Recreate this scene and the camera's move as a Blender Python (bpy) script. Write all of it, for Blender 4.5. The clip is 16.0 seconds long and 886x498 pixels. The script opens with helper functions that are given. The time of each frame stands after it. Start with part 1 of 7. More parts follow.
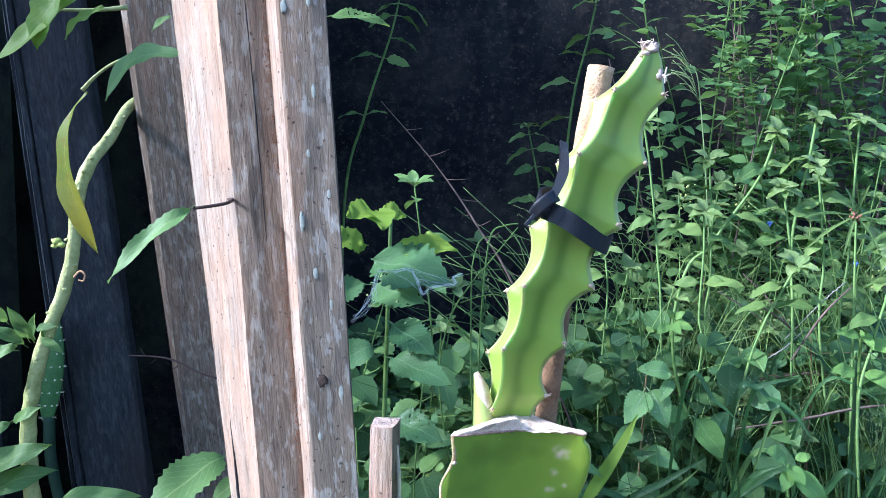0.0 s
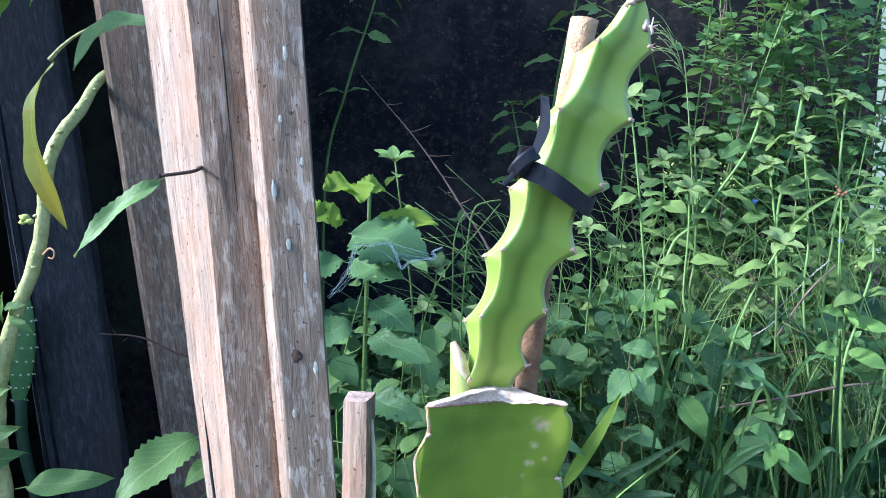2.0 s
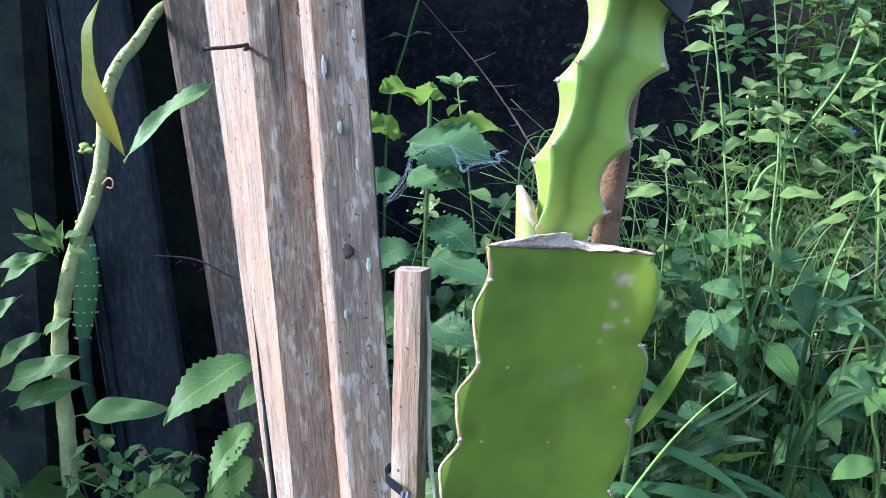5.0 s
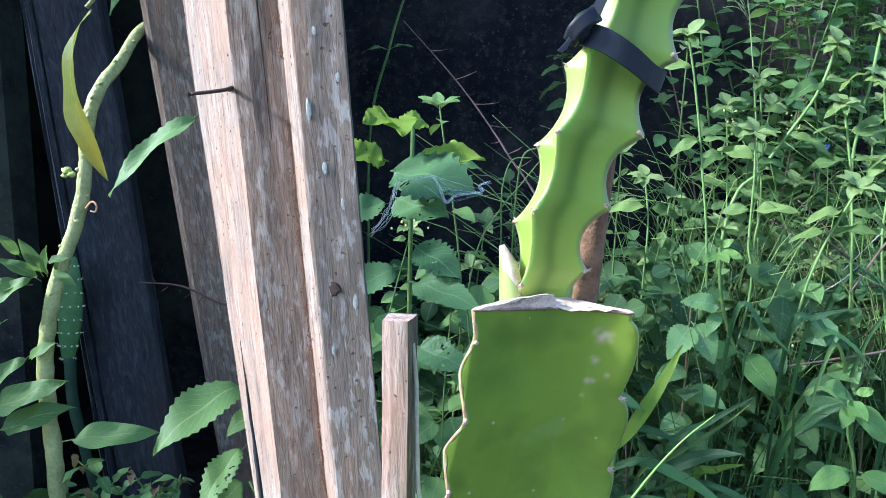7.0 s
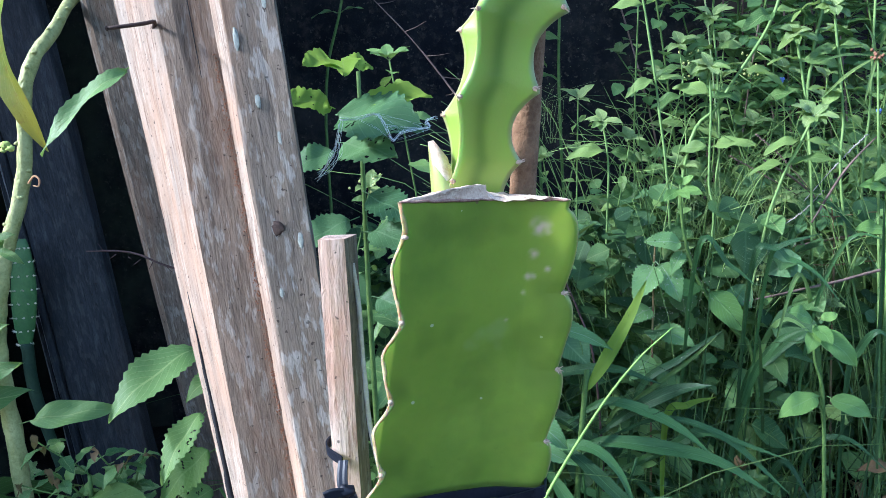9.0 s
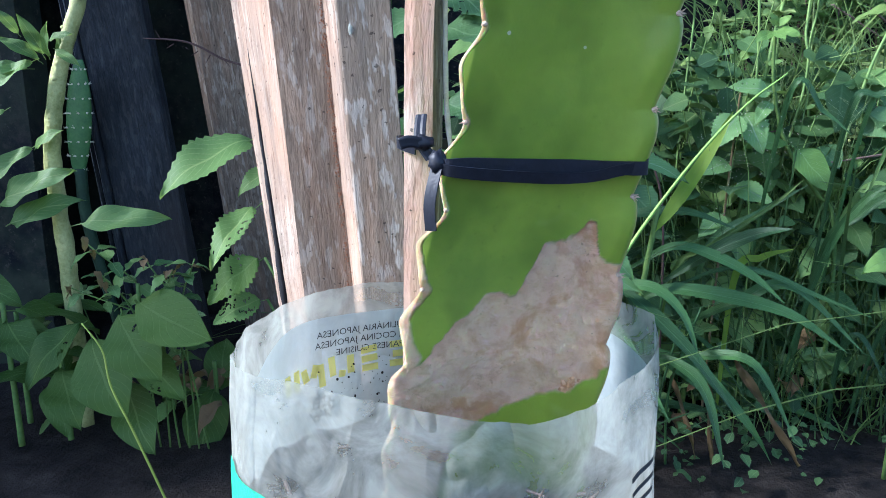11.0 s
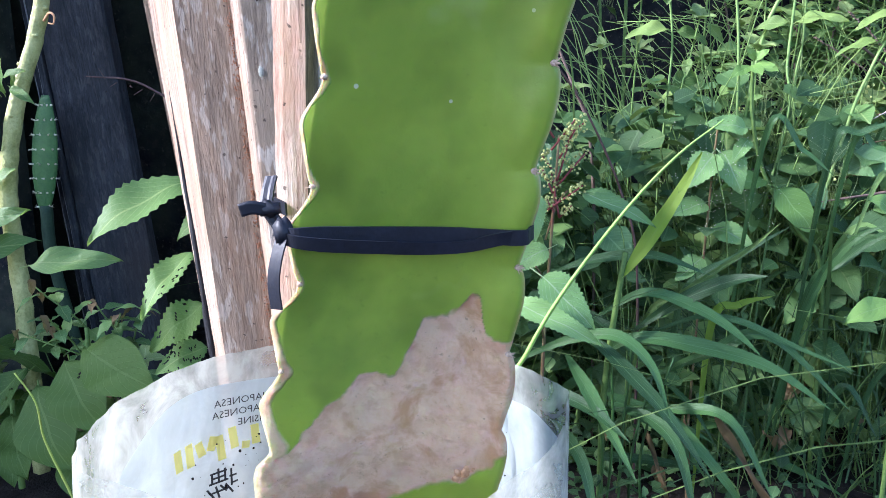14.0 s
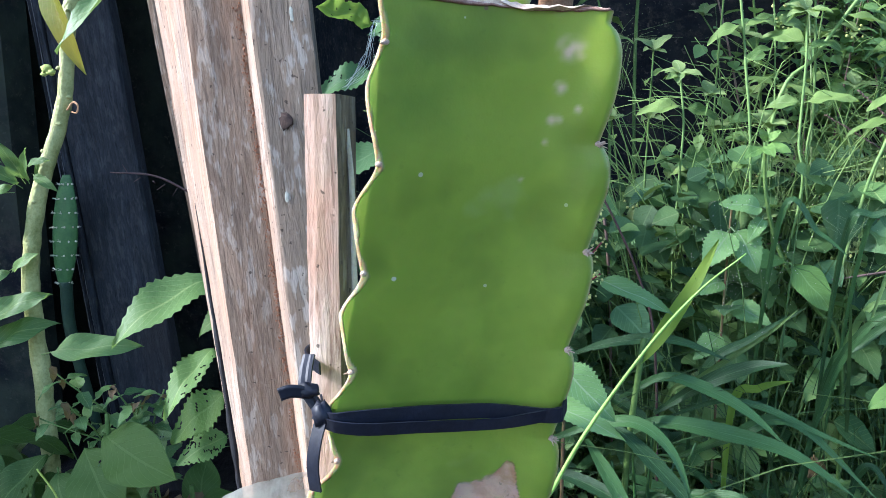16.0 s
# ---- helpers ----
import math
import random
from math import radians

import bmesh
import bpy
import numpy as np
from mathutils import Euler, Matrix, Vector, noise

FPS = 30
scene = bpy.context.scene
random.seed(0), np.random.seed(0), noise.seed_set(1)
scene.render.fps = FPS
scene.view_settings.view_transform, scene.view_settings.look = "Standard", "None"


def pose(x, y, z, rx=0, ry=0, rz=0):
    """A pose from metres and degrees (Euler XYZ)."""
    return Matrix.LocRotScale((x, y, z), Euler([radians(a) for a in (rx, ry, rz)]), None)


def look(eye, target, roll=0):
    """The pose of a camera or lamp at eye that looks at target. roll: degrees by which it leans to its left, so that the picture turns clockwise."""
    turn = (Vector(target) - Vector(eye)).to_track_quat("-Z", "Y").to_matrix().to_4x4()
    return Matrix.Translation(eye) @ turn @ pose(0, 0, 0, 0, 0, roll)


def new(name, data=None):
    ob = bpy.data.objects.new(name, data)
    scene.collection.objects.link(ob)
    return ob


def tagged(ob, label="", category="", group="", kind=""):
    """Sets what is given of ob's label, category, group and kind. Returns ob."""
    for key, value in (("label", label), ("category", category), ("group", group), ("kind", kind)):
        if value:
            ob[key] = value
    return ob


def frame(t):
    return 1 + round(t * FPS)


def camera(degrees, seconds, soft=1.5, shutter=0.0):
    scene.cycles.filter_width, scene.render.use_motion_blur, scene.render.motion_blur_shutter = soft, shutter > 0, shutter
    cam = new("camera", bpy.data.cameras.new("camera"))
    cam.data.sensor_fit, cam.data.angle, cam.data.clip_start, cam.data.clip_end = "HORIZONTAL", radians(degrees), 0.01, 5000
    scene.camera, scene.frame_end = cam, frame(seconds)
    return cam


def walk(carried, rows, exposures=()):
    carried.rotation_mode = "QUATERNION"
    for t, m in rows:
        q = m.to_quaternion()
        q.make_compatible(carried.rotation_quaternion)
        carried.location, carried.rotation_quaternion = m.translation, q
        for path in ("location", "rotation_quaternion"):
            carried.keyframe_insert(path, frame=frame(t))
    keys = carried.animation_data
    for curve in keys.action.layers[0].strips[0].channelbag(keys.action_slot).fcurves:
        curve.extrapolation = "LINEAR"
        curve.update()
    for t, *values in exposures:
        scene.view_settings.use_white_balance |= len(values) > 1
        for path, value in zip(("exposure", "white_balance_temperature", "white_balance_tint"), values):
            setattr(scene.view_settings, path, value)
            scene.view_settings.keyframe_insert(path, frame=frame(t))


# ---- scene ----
cam = camera(63.2, 16.0, 0.85)
PATH = [
    (0, (0.015, 0.023, 0.638), (-0.01, 2.017, 0.491), 0.2),
    (0.5, (0.015, 0.025, 0.64), (0.007, 2.021, 0.51), 0.1),
    (1, (0.025, 0.025, 0.645), (0.036, 2.022, 0.53), -0.7),
    (1.5, (0.025, 0.027, 0.641), (0.04, 2.022, 0.495), -0.2),
    (2, (0.02, 0.041, 0.625), (0.036, 2.032, 0.44), 0.3),
    (2.5, (0.02, 0.045, 0.624), (0.021, 2.036, 0.441), 0.5),
    (3, (0.021, 0.053, 0.596), (-0.008, 2.037, 0.349), 1.4),
    (3.5, (0.012, 0.061, 0.563), (-0.082, 2.043, 0.309), 0.9),
    (4, (0.011, 0.081, 0.504), (-0.069, 2.066, 0.27), -2.0),
    (4.5, (0.014, 0.087, 0.504), (-0.064, 2.067, 0.236), 0.9),
    (5, (0.021, 0.083, 0.55), (-0.142, 2.064, 0.335), 0.1),
    (5.2, (0.02, 0.077, 0.562), (-0.097, 2.064, 0.369), 0.5),
    (7.3, (0.021, 0.076, 0.586), (-0.107, 2.058, 0.356), -0.9),
    (7.5, (0.024, 0.074, 0.592), (-0.132, 2.057, 0.384), -1.5),
    (8, (0.029, 0.076, 0.599), (-0.032, 2.065, 0.397), -0.5),
    (8.5, (0.039, 0.078, 0.596), (0.037, 2.069, 0.405), -0.8),
    (9, (0.039, 0.088, 0.54), (-0.016, 2.068, 0.266), -3.9),
    (9.5, (0.013, 0.098, 0.467), (-0.098, 2.075, 0.184), -3.2),
    (10, (0.004, 0.093, 0.431), (-0.055, 2.078, 0.198), -1.5),
    (10.2, (0.004, 0.091, 0.422), (-0.057, 2.069, 0.129), -0.3),
    (12.3, (0.068, 0.145, 0.405), (-0.264, 2.064, -0.049), -3.1),
    (12.5, (0.08, 0.148, 0.406), (-0.185, 2.084, -0.018), -0.5),
    (13, (0.093, 0.151, 0.408), (-0.083, 2.105, 0.023), -0.4),
    (13.5, (0.082, 0.151, 0.413), (-0.101, 2.107, 0.04), 0.3),
    (14, (0.069, 0.151, 0.42), (-0.157, 2.107, 0.068), -0.5),
    (14.5, (0.072, 0.154, 0.427), (-0.11, 2.121, 0.112), 0.1),
    (15, (0.067, 0.152, 0.445), (-0.165, 2.119, 0.169), 0.1),
    (15.5, (0.061, 0.152, 0.456), (-0.164, 2.118, 0.166), -0.4),
    (16, (0.06, 0.153, 0.473), (-0.189, 2.12, 0.212), -1.3),
]
walk(cam, [(t, look(eye, target, roll)) for t, eye, target, roll in PATH], [(0, 1.5, 4980, 12), (3.5, 1.5, 5080, 12), (9.5, 1.47, 5080, 10), (12.5, 1.66, 5350, 17), (14.0, 1.88, 5400, 20), (15.0, 1.85, 5400, 19), (16, 1.62, 5330, 13)])

# ---- light ----
world = bpy.data.worlds.new("world")
scene.world = world
world.use_nodes = True
wn = world.node_tree
sky = wn.nodes.new("ShaderNodeTexSky")
sky.sky_type, sky.sun_disc = "NISHITA", False
SUN_FROM = Vector((-0.80, -0.19, 0.57)).normalized()
sky.sun_elevation = math.asin(SUN_FROM.z)
sky.sun_rotation = math.atan2(SUN_FROM.x, SUN_FROM.y)
wn.nodes["Background"].inputs["Strength"].default_value = 0.15
wn.links.new(sky.outputs["Color"], wn.nodes["Background"].inputs["Color"])
sun = new("sun", bpy.data.lights.new("sun", "SUN"))
sun.data.energy, sun.data.angle, sun.data.color = 4.0, radians(7.0), (1.0, 0.94, 0.85)
sun.matrix_world = look(SUN_FROM * 5, (0, 0, 0))


# ---- materials ----
class Mat:
    """A node material with short helpers."""

    def __init__(self, name, rough=0.7, spec=0.4, metal=0.0):
        self.m = bpy.data.materials.new(name)
        self.m.use_nodes = True
        self.t = self.m.node_tree
        self.b = self.t.nodes["Principled BSDF"]
        self.b.inputs["Roughness"].default_value = rough
        self.b.inputs["Specular IOR Level"].default_value = spec
        self.b.inputs["Metallic"].default_value = metal
        self.out = self.t.nodes["Material Output"]

    def n(self, kind, **ins):
        node = self.t.nodes.new("ShaderNode" + kind)
        for k, v in ins.items():
            sock = node.inputs[k.replace("_", " ")]
            if isinstance(v, bpy.types.NodeSocket):
                self.t.links.new(v, sock)
            else:
                sock.default_value = v
        return node

    def coords(self, scale=(1, 1, 1), which="Object"):
        c = self.t.nodes.new("ShaderNodeTexCoord")
        mp = self.n("Mapping", Vector=c.outputs[which])
        mp.inputs["Scale"].default_value = scale
        return mp.outputs["Vector"]

    def noise(self, vec, scale, detail=5.0, rough=0.6, dist=0.0):
        return self.n("TexNoise", Vector=vec, Scale=scale, Detail=detail, Roughness=rough, Distortion=dist).outputs["Fac"]

    def ramp(self, fac, *stops):
        r = self.n("ValToRGB", Fac=fac)
        el = r.color_ramp.elements
        while len(el) < len(stops):
            el.new(0.5)
        for e, (p, c) in zip(el, stops):
            e.position = p
            e.color = (*c, 1) if isinstance(c, tuple) else (c, c, c, 1)
        return r.outputs["Color"]

    def mix(self, fac, a, b, mode="MIX"):
        x = self.t.nodes.new("ShaderNodeMix")
        x.data_type, x.blend_type = "RGBA", mode
        for key, v in ((0, fac), (6, a), (7, b)):
            if isinstance(v, bpy.types.NodeSocket):
                self.t.links.new(v, x.inputs[key])
            elif key == 0:
                x.inputs[0].default_value = v
            else:
                x.inputs[key].default_value = (*v, 1) if isinstance(v, tuple) else (v, v, v, 1)
        return x.outputs[2]

    def math(self, op, a, b=0.0):
        x = self.t.nodes.new("ShaderNodeMath")
        x.operation = op
        for k, v in ((0, a), (1, b)):
            if isinstance(v, bpy.types.NodeSocket):
                self.t.links.new(v, x.inputs[k])
            else:
                x.inputs[k].default_value = v
        return x.outputs[0]

    def base(self, col):
        self.t.links.new(col, self.b.inputs["Base Color"])
        return self

    def bump(self, fac, depth=0.001, strength=1.0):
        bp = self.n("Bump", Height=fac, Distance=depth, Strength=strength)
        self.t.links.new(bp.outputs["Normal"], self.b.inputs["Normal"])
        return self

    def rough(self, fac):
        self.t.links.new(fac, self.b.inputs["Roughness"])
        return self

    def rand(self):
        return self.t.nodes.new("ShaderNodeObjectInfo").outputs["Random"]

    def thin(self, col, share=0.4):
        """Lets part of the light through a leaf or film."""
        tr = self.n("BsdfTranslucent", Color=col)
        ms = self.n("MixShader", Fac=share)
        self.t.links.new(self.b.outputs[0], ms.inputs[1])
        self.t.links.new(tr.outputs[0], ms.inputs[2])
        self.t.links.new(ms.outputs[0], self.out.inputs["Surface"])
        return self


def weathered_wood(name, pale, dark, stain, lichen=0.0, seed=0.0, pink=None):
    m = Mat(name, 0.85, 0.2)
    v = m.coords((1, 1, 1))
    v = m.n("VectorMath", Vector=v)
    v.inputs[1].default_value = (seed, seed, seed)
    v = v.outputs[0]
    st = m.n("Mapping", Vector=v)
    st.inputs["Scale"].default_value = (1, 1, 0.13)
    fine = m.noise(st.outputs[0], 270, 8, 0.78, 0.7)
    st2 = m.n("Mapping", Vector=v)
    st2.inputs["Scale"].default_value = (1, 1, 0.12)
    mid = m.noise(st2.outputs[0], 90, 5, 0.65, 0.4)
    big = m.noise(v, 14, 4, 0.6)
    col = m.ramp(fine, (0.38, dark), (0.50, tuple(0.5 * (a + b) for a, b in zip(pale, dark))), (0.60, pale))
    col = m.mix(m.ramp(mid, (0.42, 0.0), (0.62, 0.75)), col, stain)
    if pink:
        col = m.mix(m.ramp(big, (0.4, 0.0), (0.65, 0.8)), col, pink)
    else:
        col = m.mix(m.ramp(big, (0.35, 0.55), (0.7, 0.0)), col, tuple(c * 0.6 for c in stain))
    if lichen:
        st3 = m.n("Mapping", Vector=v)
        st3.inputs["Scale"].default_value = (1, 1, 0.35)
        sp = m.noise(st3.outputs[0], 130, 3, 0.55)
        sp2 = m.noise(st2.outputs[0], 210, 4, 0.7)
        sp = m.math('ADD', m.math('MULTIPLY', sp, 0.7), m.math('MULTIPLY', sp2, 0.3))
        col = m.mix(m.ramp(sp, (0.525, 0.0), (0.57, 0.85 * lichen)), col, (0.44, 0.40, 0.35))
    st4 = m.n('Mapping', Vector=v)
    st4.inputs['Scale'].default_value = (1, 1, 0.22)
    col = m.mix(m.ramp(m.noise(st4.outputs[0], 34, 6, 0.7, 0.5), (0.46, 0.0), (0.66, 0.62)), col, tuple(0.45 * c for c in stain))
    st5 = m.n('Mapping', Vector=v)
    st5.inputs['Scale'].default_value = (1, 1, 0.10)
    col = m.mix(m.ramp(m.noise(st5.outputs[0], 190, 4, 0.6, 0.6), (0.57, 0.0), (0.66, 0.55)), col, tuple(0.9 * c for c in dark))
    rust = m.noise(st2.outputs[0], 26, 4, 0.6, 0.5)
    col = m.mix(m.ramp(rust, (0.48, 0.0), (0.66, 0.5)), col, (stain[0] * 1.15, stain[1] * 0.86, stain[2] * 0.68))
    pits = m.noise(v, 230, 2, 0.5)
    col = m.mix(m.ramp(pits, (0.68, 0.0), (0.73, 0.75)), col, (0.03, 0.02, 0.015))
    m.base(col)
    m.bump(m.mix(0.5, fine, mid), 0.0050)
    return m.m


W_PALE = weathered_wood("split_pale_wood", (0.57, 0.462, 0.365), (0.12, 0.064, 0.040), (0.51, 0.422, 0.340), 0, 1.3, pink=(0.42, 0.275, 0.19))
W_FRONT = weathered_wood("weathered_brown_wood", (0.355, 0.265, 0.195), (0.110, 0.075, 0.052), (0.235, 0.174, 0.128), 0.5, 3.1)
W_LICHEN = weathered_wood("lichened_grey_wood", (0.38, 0.296, 0.222), (0.125, 0.091, 0.066), (0.265, 0.208, 0.158), 0.8, 5.7)
W_BACK = weathered_wood("dark_weathered_wood", (0.32, 0.250, 0.190), (0.060, 0.045, 0.034), (0.195, 0.150, 0.114), 0.4, 8.2)
W_STAKE = weathered_wood("rough_stake_wood", (0.82, 0.67, 0.56), (0.13, 0.06, 0.04), (0.74, 0.59, 0.49), 0, 2.4, pink=(0.52, 0.29, 0.21))
W_BLACK = weathered_wood("black_fence_wood", (0.062, 0.066, 0.074), (0.014, 0.015, 0.018), (0.036, 0.038, 0.043), 0.06, 4.4)
W_BLACK_EDGE = weathered_wood("worn_black_edge_wood", (0.32, 0.315, 0.31), (0.08, 0.08, 0.083), (0.15, 0.15, 0.155), 0.1, 9.4)


def wall_material():
    m = Mat("stained_dark_concrete", 0.95, 0.06)
    v = m.coords()
    big = m.noise(v, 5.0, 8, 0.72)
    fine = m.noise(v, 55, 6, 0.75)
    st = m.n("Mapping", Vector=v)
    st.inputs["Scale"].default_value = (1, 1, 0.15)
    streak = m.noise(st.outputs[0], 18, 5, 0.6)
    col = m.ramp(big, (0.3, (0.005, 0.0058, 0.009)), (0.5, (0.016, 0.0165, 0.019)), (0.75, (0.060, 0.053, 0.046)))
    col = m.mix(m.ramp(streak, (0.5, 0.0), (0.75, 0.5)), col, (0.028, 0.030, 0.030))
    col = m.mix(m.ramp(fine, (0.50, 0.0), (0.68, 0.6)), col, (0.075, 0.060, 0.048))
    col = m.mix(m.ramp(m.noise(v, 130, 3, 0.6), (0.62, 0.0), (0.68, 0.6)), col, (0.11, 0.09, 0.07))
    sx = m.n("SeparateXYZ", Vector=v)
    moss = m.math("MULTIPLY", m.math("LESS_THAN", sx.outputs[0], -0.60), m.noise(v, 9, 4, 0.6))
    col = m.mix(m.ramp(moss, (0.35, 0.0), (0.6, 0.8)), col, (0.050, 0.058, 0.038))
    m.base(col)
    m.bump(m.mix(0.5, fine, big), 0.004)
    return m.m


def soil_material():
    m = Mat("dark_damp_soil", 0.95, 0.2)
    v = m.coords()
    a, b = m.noise(v, 25, 6, 0.7), m.noise(v, 160, 4, 0.7)
    col = m.ramp(a, (0.3, (0.008, 0.006, 0.005)), (0.55, (0.032, 0.025, 0.020)), (0.8, (0.075, 0.060, 0.048)))
    col = m.mix(m.ramp(b, (0.6, 0.0), (0.75, 0.5)), col, (0.075, 0.062, 0.05))
    m.base(col)
    m.bump(m.mix(0.5, a, b), 0.012)
    return m.m


def leaf_material(name, lo, hi, vein=(0.25, 0.36, 0.12), share=0.25, rough=0.5, spots=None, gloss=0.28, tip=None):
    m = Mat(name, rough, gloss)
    lo, hi, vein = ((0.92 * c[0] + 0.13 * c[1], c[1], 0.95 * c[2] + 0.04 * c[1]) for c in (lo, hi, vein))
    isl = m.t.nodes.new("ShaderNodeNewGeometry").outputs["Random Per Island"]
    r = m.math("FRACT", m.math("ADD", m.rand(), isl))
    v = m.coords((1, 1, 1))
    nz = m.noise(v, 45, 3, 0.6)
    f = m.math("ADD", m.math("MULTIPLY", r, 0.75), m.math("MULTIPLY", nz, 0.35))
    col = m.ramp(f, (0.1, lo), (0.9, hi))
    uv = m.n("SeparateXYZ", Vector=m.n("UVMap").outputs["UV"])
    au = m.math("ABSOLUTE", m.math("SUBTRACT", uv.outputs[0], 0.5))
    rib = m.math("LESS_THAN", au, 0.022)
    w = m.math("SUBTRACT", m.math("MULTIPLY", uv.outputs[1], 9.0), m.math("MULTIPLY", au, 7.0))
    side = m.math("LESS_THAN", m.math("FRACT", w), 0.10)
    side = m.math("MULTIPLY", side, 0.45)
    col = m.mix(m.math("MAXIMUM", m.math("MULTIPLY", rib, 0.7), side), col, vein)
    if tip:
        col = m.mix(m.ramp(m.math("ADD", uv.outputs[1], m.math("MULTIPLY", m.math("SUBTRACT", nz, 0.5), 0.6)), (0.50, 0.0), (0.78, 0.9)), col, tip)
    if spots:
        col = m.mix(m.ramp(m.noise(v, 60, 3, 0.6), (0.55, 0.0), (0.7, 0.9)), col, spots)
    m.base(col)
    m.bump(m.math("SUBTRACT", m.noise(v, 220, 2), m.math("MULTIPLY", m.math("MAXIMUM", rib, side), 1.2)), 0.0009)
    m.thin(m.mix(0.5, col, (0.28, 0.42, 0.07)), share)
    return m.m


L_NETTLE = leaf_material("serrated_leaf", (0.044, 0.135, 0.040), (0.19, 0.36, 0.09), gloss=0.4)
L_HERB = leaf_material("herb_leaf", (0.050, 0.135, 0.036), (0.215, 0.35, 0.088), (0.26, 0.37, 0.13), 0.35)
L_PALE = leaf_material("young_pale_leaf", (0.14, 0.24, 0.07), (0.23, 0.34, 0.11), (0.35, 0.45, 0.2))
L_SHRUB = leaf_material("small_round_leaf", (0.055, 0.160, 0.060), (0.22, 0.43, 0.13), (0.16, 0.30, 0.12), 0.4, 0.42, gloss=0.4)
L_BLADE = leaf_material("grass_blade", (0.015, 0.064, 0.020), (0.056, 0.170, 0.040), (0.10, 0.22, 0.08), 0.2, 0.5, gloss=0.38)
L_BRIGHT = leaf_material("bright_blade", (0.28, 0.48, 0.045), (0.36, 0.57, 0.06), (0.34, 0.5, 0.1), 0.6)
L_YELLOW = leaf_material("yellowing_leaf", (0.16, 0.23, 0.025), (0.26, 0.32, 0.035), (0.40, 0.42, 0.10), 0.45, 0.45, spots=(0.30, 0.16, 0.03), tip=(0.40, 0.34, 0.03))
# sunlight put into the green itself
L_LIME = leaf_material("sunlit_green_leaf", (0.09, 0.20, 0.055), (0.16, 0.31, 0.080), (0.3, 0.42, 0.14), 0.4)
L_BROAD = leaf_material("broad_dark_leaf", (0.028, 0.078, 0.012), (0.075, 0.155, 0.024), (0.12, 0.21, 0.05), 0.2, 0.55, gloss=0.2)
# lighter than L_NETTLE, the light on these leaves put into colour
L_TOOTHED = leaf_material("sunlit_toothed_leaf", (0.13, 0.30, 0.085), (0.24, 0.46, 0.14), (0.34, 0.48, 0.26), 0.3, gloss=0.35)
L_SOFT = leaf_material("soft_rounded_leaf", (0.10, 0.24, 0.05), (0.20, 0.39, 0.08), (0.24, 0.42, 0.13), 0.3, 0.5)
# dark green whose tone stands for the shade low in the thicket
L_LOW = leaf_material("shaded_low_leaf", (0.014, 0.052, 0.022), (0.070, 0.165, 0.050), (0.10, 0.2, 0.07), 0.2, 0.6)
# bluer green, the sheen of the sky painted into the leaf
L_SHEEN = leaf_material("bluish_sheen_leaf", (0.042, 0.125, 0.045), (0.10, 0.225, 0.085), (0.14, 0.27, 0.12), 0.2, 0.42)
# brighter yellow-green, painting light shining through the top leaves
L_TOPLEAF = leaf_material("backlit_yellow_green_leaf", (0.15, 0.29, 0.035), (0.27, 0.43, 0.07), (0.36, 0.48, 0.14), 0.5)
L_DRY = leaf_material("dry_leaf", (0.12, 0.075, 0.035), (0.26, 0.17, 0.085), (0.2, 0.13, 0.06), 0.2, 0.8)


def plain(name, lo, hi, scale=60, rough=0.7, spec=0.35, bumpd=0.0006, stretch=1.0):
    m = Mat(name, rough, spec)
    v = m.coords((1, 1, stretch))
    a, b = m.noise(v, scale, 5, 0.65), m.noise(v, scale * 6, 3, 0.6)
    m.base(m.ramp(m.mix(0.35, a, b), (0.3, lo), (0.7, hi)))
    m.bump(b, bumpd)
    return m.m


M_STEM = plain("green_stalk", (0.05, 0.11, 0.025), (0.17, 0.26, 0.06), 40)
M_PALESTEM = plain("pale_fleshy_stalk", (0.10, 0.19, 0.05), (0.23, 0.34, 0.10), 40)
M_REDSTEM = plain("reddish_stalk", (0.22, 0.08, 0.06), (0.20, 0.22, 0.08), 40)
M_DARKTWIG = plain("dark_red_twig", (0.035, 0.018, 0.016), (0.12, 0.07, 0.06), 90)
M_CRIMSON = plain("crimson_flower_stalk", (0.20, 0.035, 0.045), (0.35, 0.10, 0.085), 60)
M_TWIG = plain("dry_twig", (0.09, 0.055, 0.045), (0.26, 0.18, 0.15), 90)
M_THICK = plain("thick_green_stem", (0.19, 0.21, 0.055), (0.56, 0.55, 0.23), 36, 0.6, 0.35, 0.0020)
M_BLACK = plain("black_rubber", (0.006, 0.007, 0.010), (0.016, 0.018, 0.026), 150, 0.55, 0.35, 0.0001)
M_BLACKF = plain("black_plastic_film", (0.004, 0.0045, 0.008), (0.013, 0.016, 0.028), 90, 0.5, 0.35, 0.0002)
M_RUST = plain("rusty_iron", (0.035, 0.020, 0.014), (0.10, 0.06, 0.045), 300, 0.8)
M_CRUMB = plain("red_brown_crumbs", (0.17, 0.075, 0.045), (0.34, 0.18, 0.11), 500, 0.95, 0.1)
